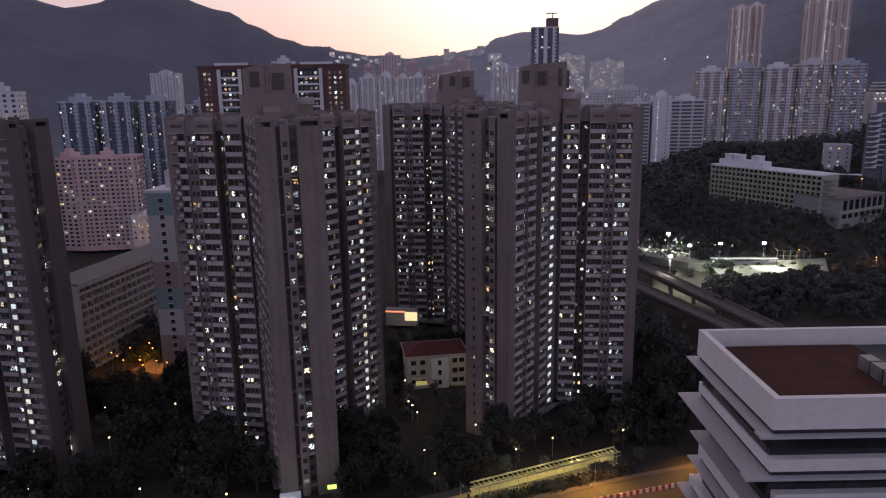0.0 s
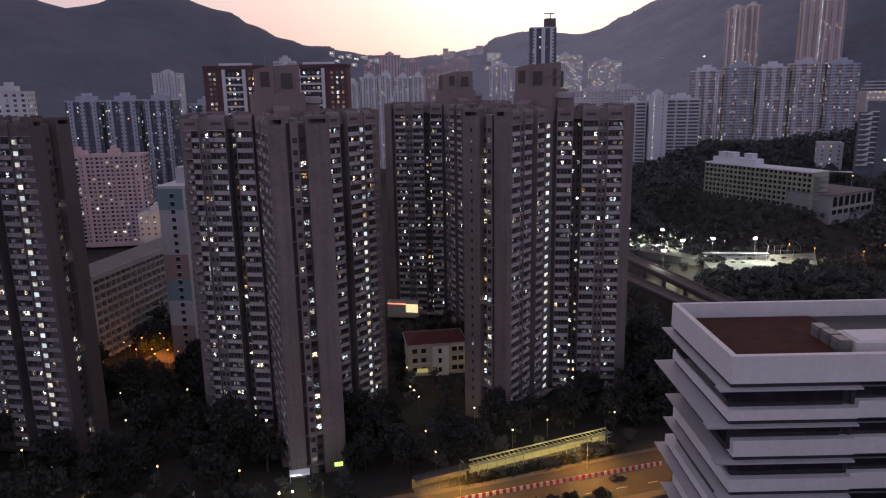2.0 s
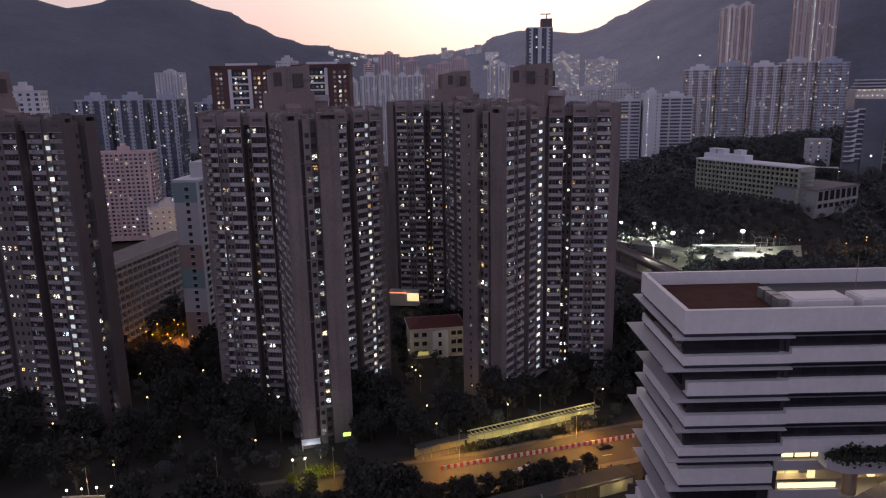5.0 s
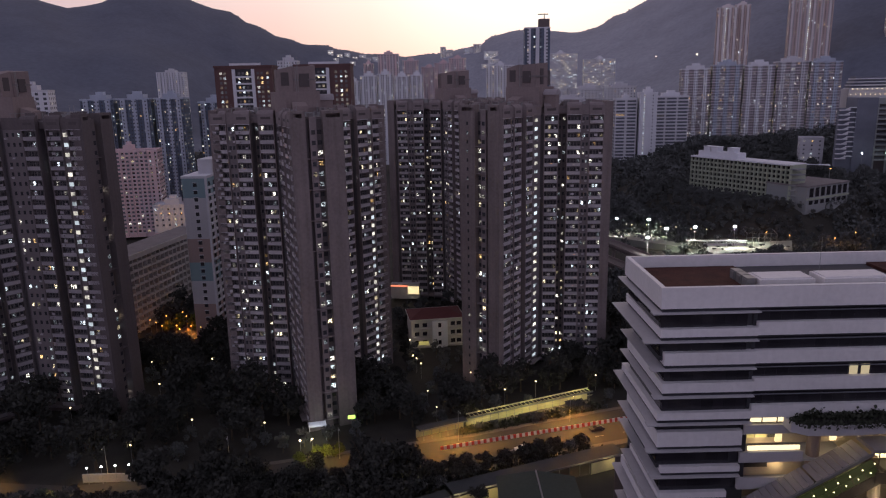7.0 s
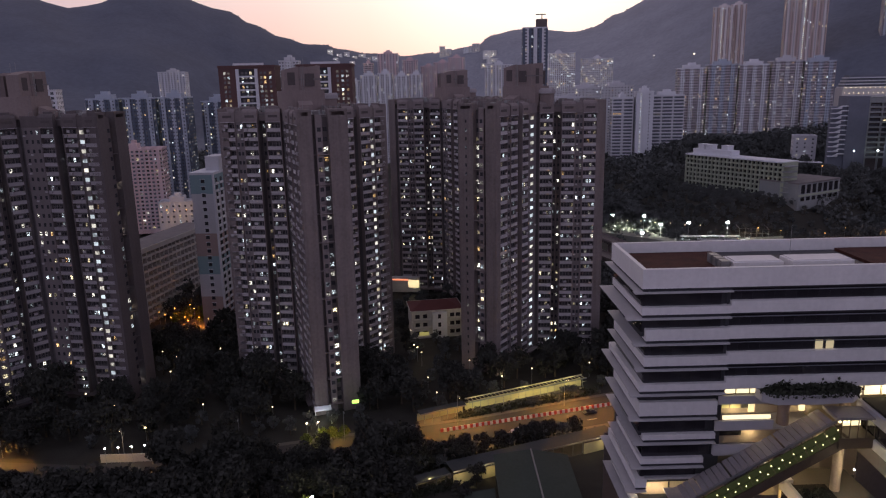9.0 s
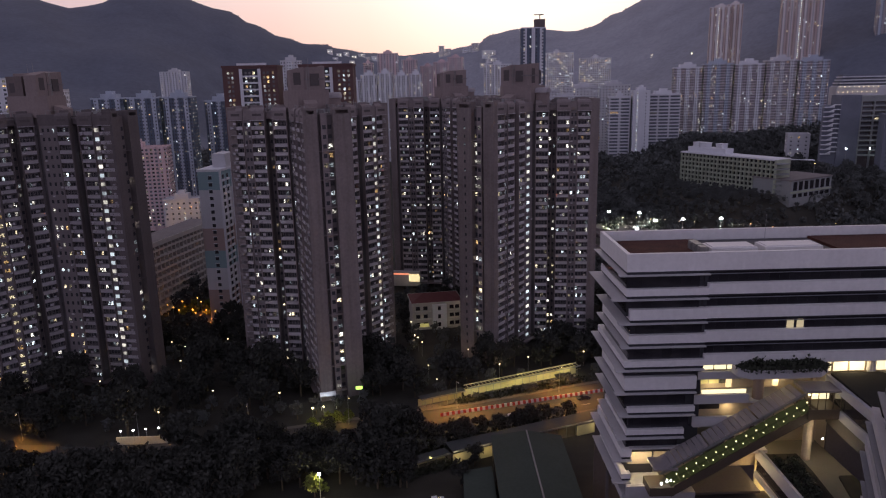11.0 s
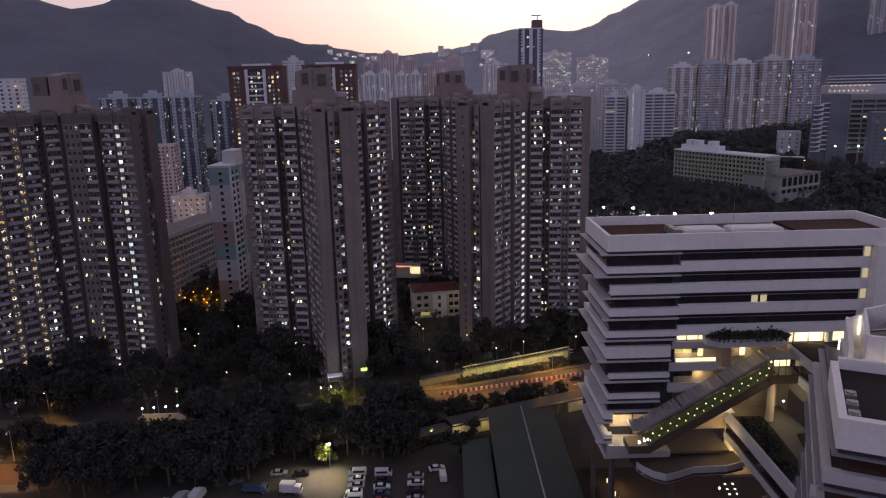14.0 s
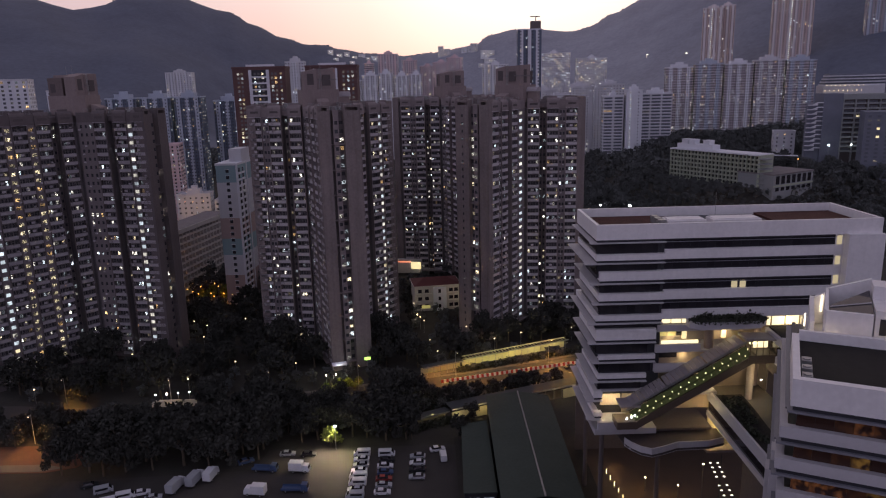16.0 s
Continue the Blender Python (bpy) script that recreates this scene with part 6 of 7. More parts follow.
def park_lamp(x, y, z=5.5, mat=None, watts=0):
    t = thing("park_lamp", "small post lamp glowing among the trees", "lamp", (x, y, 0), 0, group="post lamps in the gardens")
    part("post", Shape().tube((0, 0, 0), (0, 0, z), 0.06, 0.05, 6), STEEL, t)
    part("globe", Shape().tube((0, 0, z), (0, 0, z + 0.2), 0.18, 0.3, 8).tube((0, 0, z + 0.2), (0, 0, z + 0.45), 0.3, 0.1, 8), mat or PARKGLOW, t, "glowing lamp globe")
    if watts:
        point_lamp("lamp_light", (x, y - 0.1, z + 0.9), watts, WARM)


GARDEN_LAMPS = ((13.0, 227.0), (13.8, 223.0), (-138.3, 139.3), (-138.2, 150.9), (-104.5, 160.7), (-88.6, 144.7), (-106.7, 207.4), (-99.3, 201.2), (-96.4, 187.3), (-85.2, 209.3), (-76.3, 159.7), (-53.7, 156.6), (-68.6, 167.1), (-10.7, 208.1), (-9.4, 205.1), (-7.7, 200), (9.7, 191), (-5.2, 176.5), (-2.3, 164.3), (-12.5, 224.6), (31, 182), (52, 186), (-118, 170), (20, 176))
for q in GARDEN_LAMPS:
    park_lamp(*q, watts=170 if -20 < q[0] < 15 and q[1] > 185 else 50)
# lamps under the covered walkways
for k in range(5):
    point_lamp("walkway_light", (11 + 8.2 * k, 160.6 + 0.414 * (4 + 8.2 * k) - 0.6, 3.4), 520, (1.0, 0.84, 0.34), 0.3)
for x in (4, 12, 38, 45):
    point_lamp("walkway_light", (x, 121.2 + 0.388 * (x - 0.6) - 5.2, 2.6), 90, (1.0, 0.78, 0.36), 0.3)
for x, y in ((-12, 113.2), (-4.5, 117)):
    point_lamp("walkway_light", (x, y, 3.4), 160, (1.0, 0.86, 0.30), 0.3)
# a row of small white lamps on a low wall by the road
for k in range(4):
    park_lamp(-95.8 + 3.55 * k, 134.0 + 0.45 * k, 4.8, LAMPWHITE, 60)
single("low_wall", Shape().box(-98, 135.2, 0, -83, 135.6, 2.4), CREAM, "low pale wall under a row of lamps", "wall", kind="structure")
# lit corner at the foot of the nearest tower
for x, y in ((-41.6, 147.8), (-38.3, 148.5)):
    park_lamp(x, y, 4.0, LAMPWARM, 110)
# Added spot without a lamp of its own, lighting the tree's camera side.
spot_lamp("tree_light", (-35.6, 136.4, 8.2), (-36.0, 142.0, 2.4), 6000, (1.0, 0.92, 0.25), 65, 0.6, 0.3)
point_lamp("tree_light", (-37.0, 132.0, 5.5), 500, (1.0, 0.80, 0.25), 0.4)
point_lamp("tree_light", (-98.6, 121.0, 4.2), 700, (1.0, 0.85, 0.15), 0.4)
can = thing("entrance_canopy", "lit white canopy at the tower's foot", "canopy", (-38, 156.6, 0), 12)
part("roof", Shape().box(-2.6, -1.6, 4.6, 2.6, 1.6, 4.9), PALEWALL, can)
for x in (-2.4, 2.4):
    part("post", Shape().tube((x, -1.4, 0), (x, -1.4, 4.6), 0.1, 0.1, 6), PALEWALL, can)
part("tube_light", Shape().box(-2, -0.2, 4.35, 2, 0.2, 4.5), LAMPWHITE, can, "white tube light")
point_lamp("canopy_light", (-38, 154.5, 5.6), 220, COOL, 0.4)
sg_ = thing("lit_board", "small green lit board at the tower's foot", "sign", (-28, 158.8, 0), 10)
part("board", Shape().box(-1.1, -0.1, 5.2, 1.1, 0.1, 6.3), glow("green_board", (0.55, 1.0, 0.12), 1.6), sg_)
part("post", Shape().tube((0, 0, 0), (0, 0, 4.6), 0.08, 0.08, 6), STEEL, sg_)
# sodium-lit yard between the tower blocks
for x, y in ((-110, 255), (-110, 243), (-103.6, 242), (-113.7, 261), (-120, 247), (-124, 251), (-116, 243), (-107, 238), (-99, 240), (-119, 256)):
    park_lamp(x, y, 7.5, ORANGELAMP, 0)
for x, y in ((-112, 257), (-106.5, 254)):
    spot_lamp("yard_sodium", (x, y, 9.0), (x - 4, y - 4, 0), 9000, (1.0, 0.27, 0.03), 115, 0.5, 0.3)
point_lamp("yard_sodium", (-115.5, 250, 8.4), 1000, (1.0, 0.28, 0.03), 0.3)
single("yard_path", Shape().prism([(-118, 252), (-104, 247), (-103, 262), (-114, 264)], 0.0, 0.1), PAVING, "small paved yard under orange lamps", "yard", kind="structure")
for x, y in ((-172, 412), (-165, 414), (-178, 414)):
    park_lamp(x, y, 26, ORANGELAMP, 0)
point_lamp("site_sodium", (-172, 405, 24), 4500, (1.0, 0.5, 0.12), 0.3)


# ---------------------------------------------------------------- lights and houses on the far slopes


def hill_house(x, y, w, d, hgt, turn, mat, lit):
    z = land(x, y)
    t = thing("hillside_house", "small pale house on the far slope with lamps on", "house", (x, y, z - 3), turn, group="houses on the far slopes")
    part("wall", Shape().box(-w / 2, 0, 0, w / 2, d, hgt + 3), mat, t)
    part("roof", Shape().box(-w / 2 - 0.4, -0.4, hgt + 3, w / 2 + 0.4, d + 0.4, hgt + 3.6), GREYWALL, t)
    n = int(hgt / 3.2)
    o = Shape()
    for k in range(n):
        for i in range(max(2, int(w / 4))):
            a = -w / 2 + w * (i + 0.5) / max(2, int(w / 4))
            o.box(a - 1.0, -0.12, 3 + 3.2 * k + 0.8, a + 1.0, 0.05, 3 + 3.2 * k + 2.3)
    part("window_rest", o, BRIGHTWIN, t, kind="stuff")
    for i in range(lit):
        a = -w / 2 + w * (i + 0.5) / lit
        part("lamp", Shape().tube((a, -3, hgt * 0.5 + 3), (a, -3, hgt * 0.5 + 4.2), 0.6, 0.6, 8), LAMPHILL, t, "bright lamp outside the house")


LAMPHILL = glow("hill_lamp", (1.0, 0.86, 0.6), 7.0)


def on_slope(bearing, height):
    """The nearest place along a bearing where the slope reaches a height."""
    b = radians(bearing)
    r = 900.0
    while r < 2290 and land(r * math.sin(b), r * math.cos(b)) < height:
        r += 12
    return r * math.sin(b), r * math.cos(b)


hr = random.Random(21)
for b, zz, w, hgt, lit in ((-8.6, 196, 26, 9, 2), (-7.9, 188, 22, 9, 2), (-7.3, 190, 18, 10, 1), (-6.7, 184, 24, 8, 2), (-6.1, 190, 26, 12, 1), (-5.6, 180, 22, 9, 1), (-5.0, 176, 24, 10, 1), (-4.4, 172, 26, 12, 0), (-8.2, 176, 20, 8, 1), (-6.9, 168, 22, 9, 1), (0.9, 186, 30, 22, 0), (1.4, 190, 26, 20, 0), (2.9, 196, 44, 20, 0), (3.6, 198, 36, 18, 0), (4.7, 176, 40, 14, 2), (4.9, 160, 36, 10, 1), (4.2, 150, 30, 9, 1), (17.5, 150, 7, 4, 1), (20.5, 150, 7, 4, 1)):
    x, y = on_slope(b + (0.6 if b < 0 else 0.0), zz)
    hill_house(x, y, w * hr.uniform(0.5, 1.0), 14, hgt * hr.uniform(0.7, 1.5), -b, GREYWALL if hr.random() < 0.5 else PALEWALL, lit)

# ---------------------------------------------------------------- sheds and parked vehicles


def long_shed():
    t = thing("shed", "long low shed with a green ribbed metal roof", "shed", (0, 0, 0))
    r = Shape()
    r.v += [(11.6, 64, 6.5), (22.0, 64, 7.8), (31.4, 64, 6.5), (12.4, 122.5, 6.5), (22.4, 122.5, 7.8), (32.0, 121.5, 6.5)]
    r.f += [(0, 1, 4, 3), (1, 2, 5, 4), (0, 3, 5, 2)]
    part("roof", r, GREENROOF, t)
    part("ridge_cap", Shape().prism([(21.8, 64), (22.2, 64), (22.6, 122.5), (22.2, 122.5)], 7.75, 7.95), STEEL, t)
    part("wall", Shape().prism([(12, 64.3), (31, 64.3), (31.6, 121.2), (12.8, 122)], 0, 6.4), DARKMETAL, t)
    u = thing("shed", "small flat-roofed lean-to shed beside the green one", "shed", (0, 0, 0))
    part("roof", Shape().prism([(3.0, 71), (11.3, 71), (11.6, 109), (4.0, 107)], 4.6, 4.9), GREENROOF, u)
    part("wall", Shape().prism([(3.3, 71.4), (11.1, 71.4), (11.3, 108), (4.2, 106)], 0, 4.6), DARKMETAL, u)
    part("window", Shape().box(4.5, 71.25, 1.5, 7, 71.38, 3.2).box(8, 71.25, 1.5, 10.5, 71.38, 3.2), glow("dim_window", (0.6, 0.7, 0.9), 0.3), u)


long_shed()


def vehicle_material(name, c, rough=0.3):
    return material(name, c, rough, 0.08, 2, 8, 0.0)


CAR_PAINT = [vehicle_material("car_white", (0.62, 0.62, 0.64)), vehicle_material("car_silver", (0.35, 0.36, 0.38)), vehicle_material("car_black", (0.025, 0.027, 0.03)), vehicle_material("car_blue", (0.05, 0.08, 0.16)), vehicle_material("car_red", (0.20, 0.03, 0.03))]
TYRE = material("tyre", (0.02, 0.02, 0.02), 0.9, 0.2, 4, 10, 0.1)


def profile(pts, w, mat, name, taper=0.0, zt=0.0):
    """A body from its side outline, as wide as w, drawn in above the waist."""
    s = Shape()
    n = len(pts)
    for sd in (-1, 1):
        for x, z in pts:
            k = max(0.0, (z - zt)) * taper
            s.v.append((x, sd * (w / 2 - k), z))
    s.f.append(tuple(range(n)))
    s.f.append(tuple(range(2 * n - 1, n - 1, -1)))
    s.f += [(i, n + i, n + (i + 1) % n, (i + 1) % n) for i in range(n)]
    s.f = [tuple(reversed(q)) for q in s.f]
    return s


def wheels(t, xs, w, r=0.32):
    for x in xs:
        for sd in (-1, 1):
            wh = part("wheel", Shape().tube((x, sd * (w / 2 - 0.2), r), (x, sd * (w / 2 + 0.02), r), r, r, 12), TYRE, t)
            part("rim", Shape().tube((x, sd * (w / 2), r), (x, sd * (w / 2 + 0.04), r), r * 0.6, r * 0.55, 8), STEEL, wh)


def make_car(mat, label):
    t = thing("car", label, "car", group="parked cars")
    part("body", profile([(-2.15, 0.3), (2.15, 0.3), (2.2, 0.75), (1.2, 0.95), (-1.7, 1.0), (-2.2, 0.9)], 1.75, mat, "body"), mat, t)
    part("cabin", profile([(-1.75, 0.98), (1.15, 0.93), (0.35, 1.42), (-1.1, 1.45)], 1.6, GLASS, "cabin", 0.3, 0.95), GLASS, t)
    part("roof", profile([(0.3, 1.40), (0.28, 1.47), (-1.05, 1.50), (-1.1, 1.43)], 1.36, mat, "roof"), mat, t)
    wheels(t, (-1.35, 1.35), 1.75)
    for sd in (-1, 1):
        part("headlight", Shape().box(2.12, sd * 0.55 - 0.18, 0.6, 2.2, sd * 0.55 + 0.18, 0.75), STEEL, t)
        part("tail_light", Shape().box(-2.22, sd * 0.6 - 0.15, 0.65, -2.15, sd * 0.6 + 0.15, 0.85), REDPAINT, t)
    return t


def make_van(mat, label):
    t = thing("van", label, "van", group="parked vans")
    part("body", profile([(-2.35, 0.35), (2.35, 0.35), (2.4, 0.95), (2.05, 1.15), (1.35, 1.98), (-2.3, 2.02), (-2.4, 1.0)], 1.8, mat, "body", 0.08, 1.0), mat, t)
    for sd in (-1, 1):
        part("side_window", Shape().box(-1.9, sd * 0.855, 1.15, 1.1, sd * 0.90, 1.7), GLASS, t)
    part("windscreen", profile([(2.07, 1.17), (1.42, 1.94), (1.36, 1.92), (2.0, 1.15)], 1.6, GLASS, "windscreen"), GLASS, t)
    wheels(t, (-1.5, 1.5), 1.8, 0.34)
    return t


def make_lorry(cab, box, label, L=6.5, open_bed=False):
    t = thing("lorry", label, "lorry", group="parked lorries")
    part("chassis", Shape().box(-L / 2, -0.9, 0.45, L / 2, 0.9, 0.75), DARKMETAL, t)
    part("cab", profile([(L / 2 - 1.7, 0.5), (L / 2, 0.5), (L / 2 + 0.05, 1.3), (L / 2 - 0.3, 2.25), (L / 2 - 1.7, 2.3)], 2.0, cab, "cab", 0.05, 1.2), cab, t)
    part("windscreen", profile([(L / 2 + 0.04, 1.35), (L / 2 - 0.22, 2.1), (L / 2 - 0.3, 2.08), (L / 2 - 0.05, 1.33)], 1.8, GLASS, "windscreen"), GLASS, t)
    if open_bed:
        b = Shape().box(-L / 2, -1.1, 0.75, L / 2 - 1.9, 1.1, 0.9)
        for y in (-1.1, 1.04):
            b.box(-L / 2, y, 0.9, L / 2 - 1.9, y + 0.06, 1.4)
        part("cargo_bed", b, box, t)
    else:
        part("cargo_box", Shape().box(-L / 2, -1.12, 0.75, L / 2 - 1.9, 1.12, 3.0).box(-L / 2 + 0.05, -1.07, 3.0, L / 2 - 1.95, 1.07, 3.06), box, t)
    wheels(t, (-L / 2 + 1.2, L / 2 - 1.0), 2.1, 0.42)
    return t


names = ("white car", "silver car", "black car", "dark blue car", "dark red car")
cars = [make_car(m, nm + " parked in the yard") for m, nm in zip(CAR_PAINT, names)]
vans = [make_van(CAR_PAINT[0], "white van parked in the yard"), make_van(CAR_PAINT[1], "silver van parked in the yard")]
lorries = [make_lorry(CAR_PAINT[0], CAR_PAINT[1], "white box lorry parked in the yard"), make_lorry(CAR_PAINT[3], CAR_PAINT[3], "dark blue flatbed lorry parked in the yard", 7.0, True), make_lorry(CAR_PAINT[0], CAR_PAINT[0], "white box lorry parked in the yard", 5.6)]
GZ = 0.085
park = []
# two rows side by side by the shed, as in the yard
for k, (kind, i) in enumerate((("v", 0), ("c", 0), ("c", 1), ("c", 0), ("v", 0), ("v", 0), ("c", 1), ("v", 1), ("c", 2))):
    park.append((kind, i, -24.6 + 0.1 * (k % 3), 99.2 - 3.05 * k, 180))
for k, (kind, i) in enumerate((("v", 0), ("c", 2), ("c", 0), ("c", 3), ("c", 4), ("c", 1), ("c", 0))):
    park.append((kind, i, -17.6 + 0.15 * (k % 2), 98.6 - 3.2 * k, 2))
for k, (kind, i) in enumerate((("c", 1), ("c", 0), ("c", 2), ("c", 1))):
    park.append((kind, i, -8.8, 97 - 3.6 * k, 178))
park += [("l", 0, -68.2, 87.6, 78), ("l", 2, -64.5, 89.5, 80), ("l", 0, -72.2, 84.5, 76), ("l", 1, -50.6, 92.5, -8), ("l", 1, -40.5, 82, -4), ("l", 2, -50.5, 80.8, 170), ("l", 2, -41, 91.5, -6)]
park += [("c", 0, -80.5, 82.5, 20), ("v", 0, -84, 81, 20), ("c", 1, -76.5, 80.0, 20), ("c", 3, -57, 97, 30), ("c", 1, -46, 100.5, 3), ("c", 2, -40, 99.8, 3), ("v", 1, -91, 84, 24), ("c", 2, -96, 87, 24), ("v", 0, -87, 78.5, 22), ("c", 0, -3.2, 100.6, 15), ("v", 0, -1.6, 96.2, 95)]
used = set()
for kind, i, x, y, r in park:
    src = {"c": cars, "v": vans, "l": lorries}[kind][i]
    m = pose(x, y, GZ, 0, 0, r)
    if src.name not in used:
        used.add(src.name)
        src.matrix_basis = m
    else:
        copy_thing(src, m)
for c in cars + vans + lorries:
    if c.name not in used:
        c.matrix_basis = pose(-60, 70, GZ)
road_car = copy_thing(cars[0], pose(22, 146.5, 0.11, 0, 0, 194))
tagged(road_car, "white car standing on the lit road", "car")
road_car = copy_thing(cars[2], pose(46, 157.5, 0.11, 0, 0, 194))
tagged(road_car, "dark car standing on the lit road", "car")

yard = thing("yard_lamp", "floodlight on a pole over the parked cars", "lamp", (-32.6, 103.4, 0))
part("pole", Shape().tube((0, 0, 0), (0, 0, 7.2), 0.1, 0.07, 8), STEEL, yard)
part("head", Shape().box(-0.35, -0.45, 7.1, 0.35, 0.1, 7.5), LAMPWHITE, yard, "bright lamp head")
spot_lamp("yard_light", (-32.6, 102.4, 6.9), (-34.5, 95, 0), 17000, (1.0, 0.76, 0.50), 140, 0.8, 0.3)
point_lamp("yard_glow", (-32.8, 103.0, 6.4), 800, (1.0, 0.92, 0.4), 0.3)

# ---------------------------------------------------------------- sports ground and railway

strip("sports_court", [(118, 440), (166, 396)], [(108, 420), (150, 380)], 4.2, COURT, "floodlit court behind trees", "sports court", 4.2)
strip("sports_court", [(152, 385), (222, 392)], [(146, 345), (196, 338)], 4.2, COURT, "floodlit green and red court", "sports court", 4.2)
for x, y, z, w in ((117, 346, 18.0, 27000), (136, 372, 17.5, 18000), (156, 380, 16.5, 18000), (179.8, 379, 16.5, 36000), (120, 425, 14, 26000), (140, 420, 14, 18000)):
    t = thing("floodlight", "tall floodlight mast beside the court", "floodlight", (x, y, 0), group="floodlights of the sports ground")
    part("mast", Shape().tube((0, 0, 0), (0, 0, z), 0.2, 0.12, 8), STEEL, t)
    part("lamp_head", Shape().box(-0.9, -0.5, z - 0.4, 0.9, 0.3, z + 0.7), LAMPWHITE, t, "glaring white lamp head")
    spot_lamp("flood", (x, y - 0.9, z - 0.8), (x + 6, y - 4, 0), w * 1.35, (0.97, 1.0, 0.88), 130, 0.5, 0.5)
for k in range(8):
    park_lamp(112 + 8.2 * k, 428 - 4.6 * k, 11.0 + 0.5 * (k % 2), PARKGLOW)
for x, y in ((205, 362), (226, 352), (246, 366), (262, 352), (196, 372)):
    park_lamp(x, y, 14.0, ORANGELAMP)
    point_lamp("path_sodium", (x, y - 1.2, 13.0), 900, (1.0, 0.45, 0.10), 0.3)
cv = thing("court_shelter", "low white shelter beside the court", "shelter", (152, 381, 4.2), -6)
part("roof", Shape().box(0, 0, 3.2, 36, 3.5, 3.6), HALLWALL, cv)
for i in range(7):
    part("post", Shape().tube((1 + 5.6 * i, 0.4, 0), (1 + 5.6 * i, 0.4, 3.2), 0.12, 0.12, 6), PALEWALL, cv)
part("back_wall", Shape().box(0, 3.2, 0, 36, 3.4, 1.6), PALEWALL, cv)
fr = thing("court_fence", "tall green frame fence round the court", "fence", (188, 380, 4.2), -14)
for i in range(6):
    part("post", Shape().tube((3.4 * i, 0, 0), (3.4 * i, 0, 8), 0.12, 0.12, 6), STEEL, fr)
for z in (2.6, 5.2, 8.0):
    part("rail", Shape().tube((0, 0, z), (17, 0, z), 0.08, 0.08, 6), STEEL, fr)
part("rail", Shape().tube((0, 0, 8), (0, 14, 8), 0.12, 0.12, 6), STEEL, fr)
part("rail", Shape().tube((17, 0, 8), (17, 14, 8), 0.12, 0.12, 6), STEEL, fr)


def viaduct(name, label, pts, width, z, parapet=1.1):
    t = thing(name, label, "viaduct", (0, 0, 0))
    for a, b in zip(pts, pts[1:]):
        a, b = Vector((*a, 0)), Vector((*b, 0))
        d = (b - a).normalized()
        n = Vector((-d.y, d.x, 0)) * width / 2
        part("deck", Shape().prism([(a - n)[:2], (b - n)[:2], (b + n)[:2], (a + n)[:2]], z - 1.4, z), DARKWALL, t)
        for sd in (-1, 1):
            e = n * sd
            f_ = n * (sd * 0.96)
            part("parapet", Shape().prism([(a + e)[:2], (b + e)[:2], (b + f_)[:2], (a + f_)[:2]], z - 1.6, z + parapet), CONCRETE, t)
        k = int((b - a).length / 24) + 1
        for i in range(k):
            c = a + (b - a) * (i + 0.5) / k
            part("pier", Shape().tube((c.x, c.y, 0), (c.x, c.y, z - 1.4), 1.0, 1.0, 10), CONCRETE, t)
    return t


viaduct("railway_viaduct", "concrete railway viaduct with low parapets", [(84, 430), (106.5, 358), (127.5, 264), (142, 200), (150, 150)], 8.0, 10.0)
viaduct("railway_viaduct", "concrete railway viaduct with low parapets", [(70, 400), (91, 335), (114, 262), (128, 205), (136, 150)], 8.0, 9.0)

# ---------------------------------------------------------------- trees


def leaf_mesh(seed, height, spread, n, size, leaf=None):
    """Crown: leafy clumps round the ends of the limbs, with gaps between them."""
    rnd = random.Random(seed)
    v, f = [], []
    blobs = []
    for i in range(11):
        a, r = rnd.uniform(0, 6.28), spread * math.sqrt(rnd.uniform(0.02, 0.75))
        z = height * rnd.uniform(0.30, 0.9) - 0.12 * r
        blobs.append((r * math.cos(a), r * math.sin(a), z, spread * rnd.uniform(0.28, 0.5)))
    blobs.append((0, 0, height * 0.84, spread * 0.42))
    for i in range(n):
        bx, by, bz, br = blobs[i % len(blobs)]
        d = Vector((rnd.gauss(0, 1), rnd.gauss(0, 1), rnd.gauss(0, 0.75)))
        d = d.normalized() * br * rnd.uniform(0.55, 1.08)
        c = Vector((bx, by, bz)) + d
        s = size * rnd.uniform(0.6, 1.3)
        u = Vector((rnd.gauss(0, 1), rnd.gauss(0, 1), rnd.gauss(0, 0.6))).normalized()
        w = u.orthogonal().normalized()
        w.rotate(Matrix.Rotation(rnd.uniform(0, 6.28), 3, u))
        x = u.cross(w)
        k = len(v)
        v += [tuple(c + w * s), tuple(c + x * s * 0.62 + u * s * 0.18), tuple(c - w * s), tuple(c - x * s * 0.62 + u * s * 0.18)]
        f += [(k, k + 1, k + 2), (k, k + 2, k + 3)]
    me = bpy.data.meshes.new("crown")
    me.from_pydata(v, [], f)
    me.materials.append(leaf or LEAF)
    return me


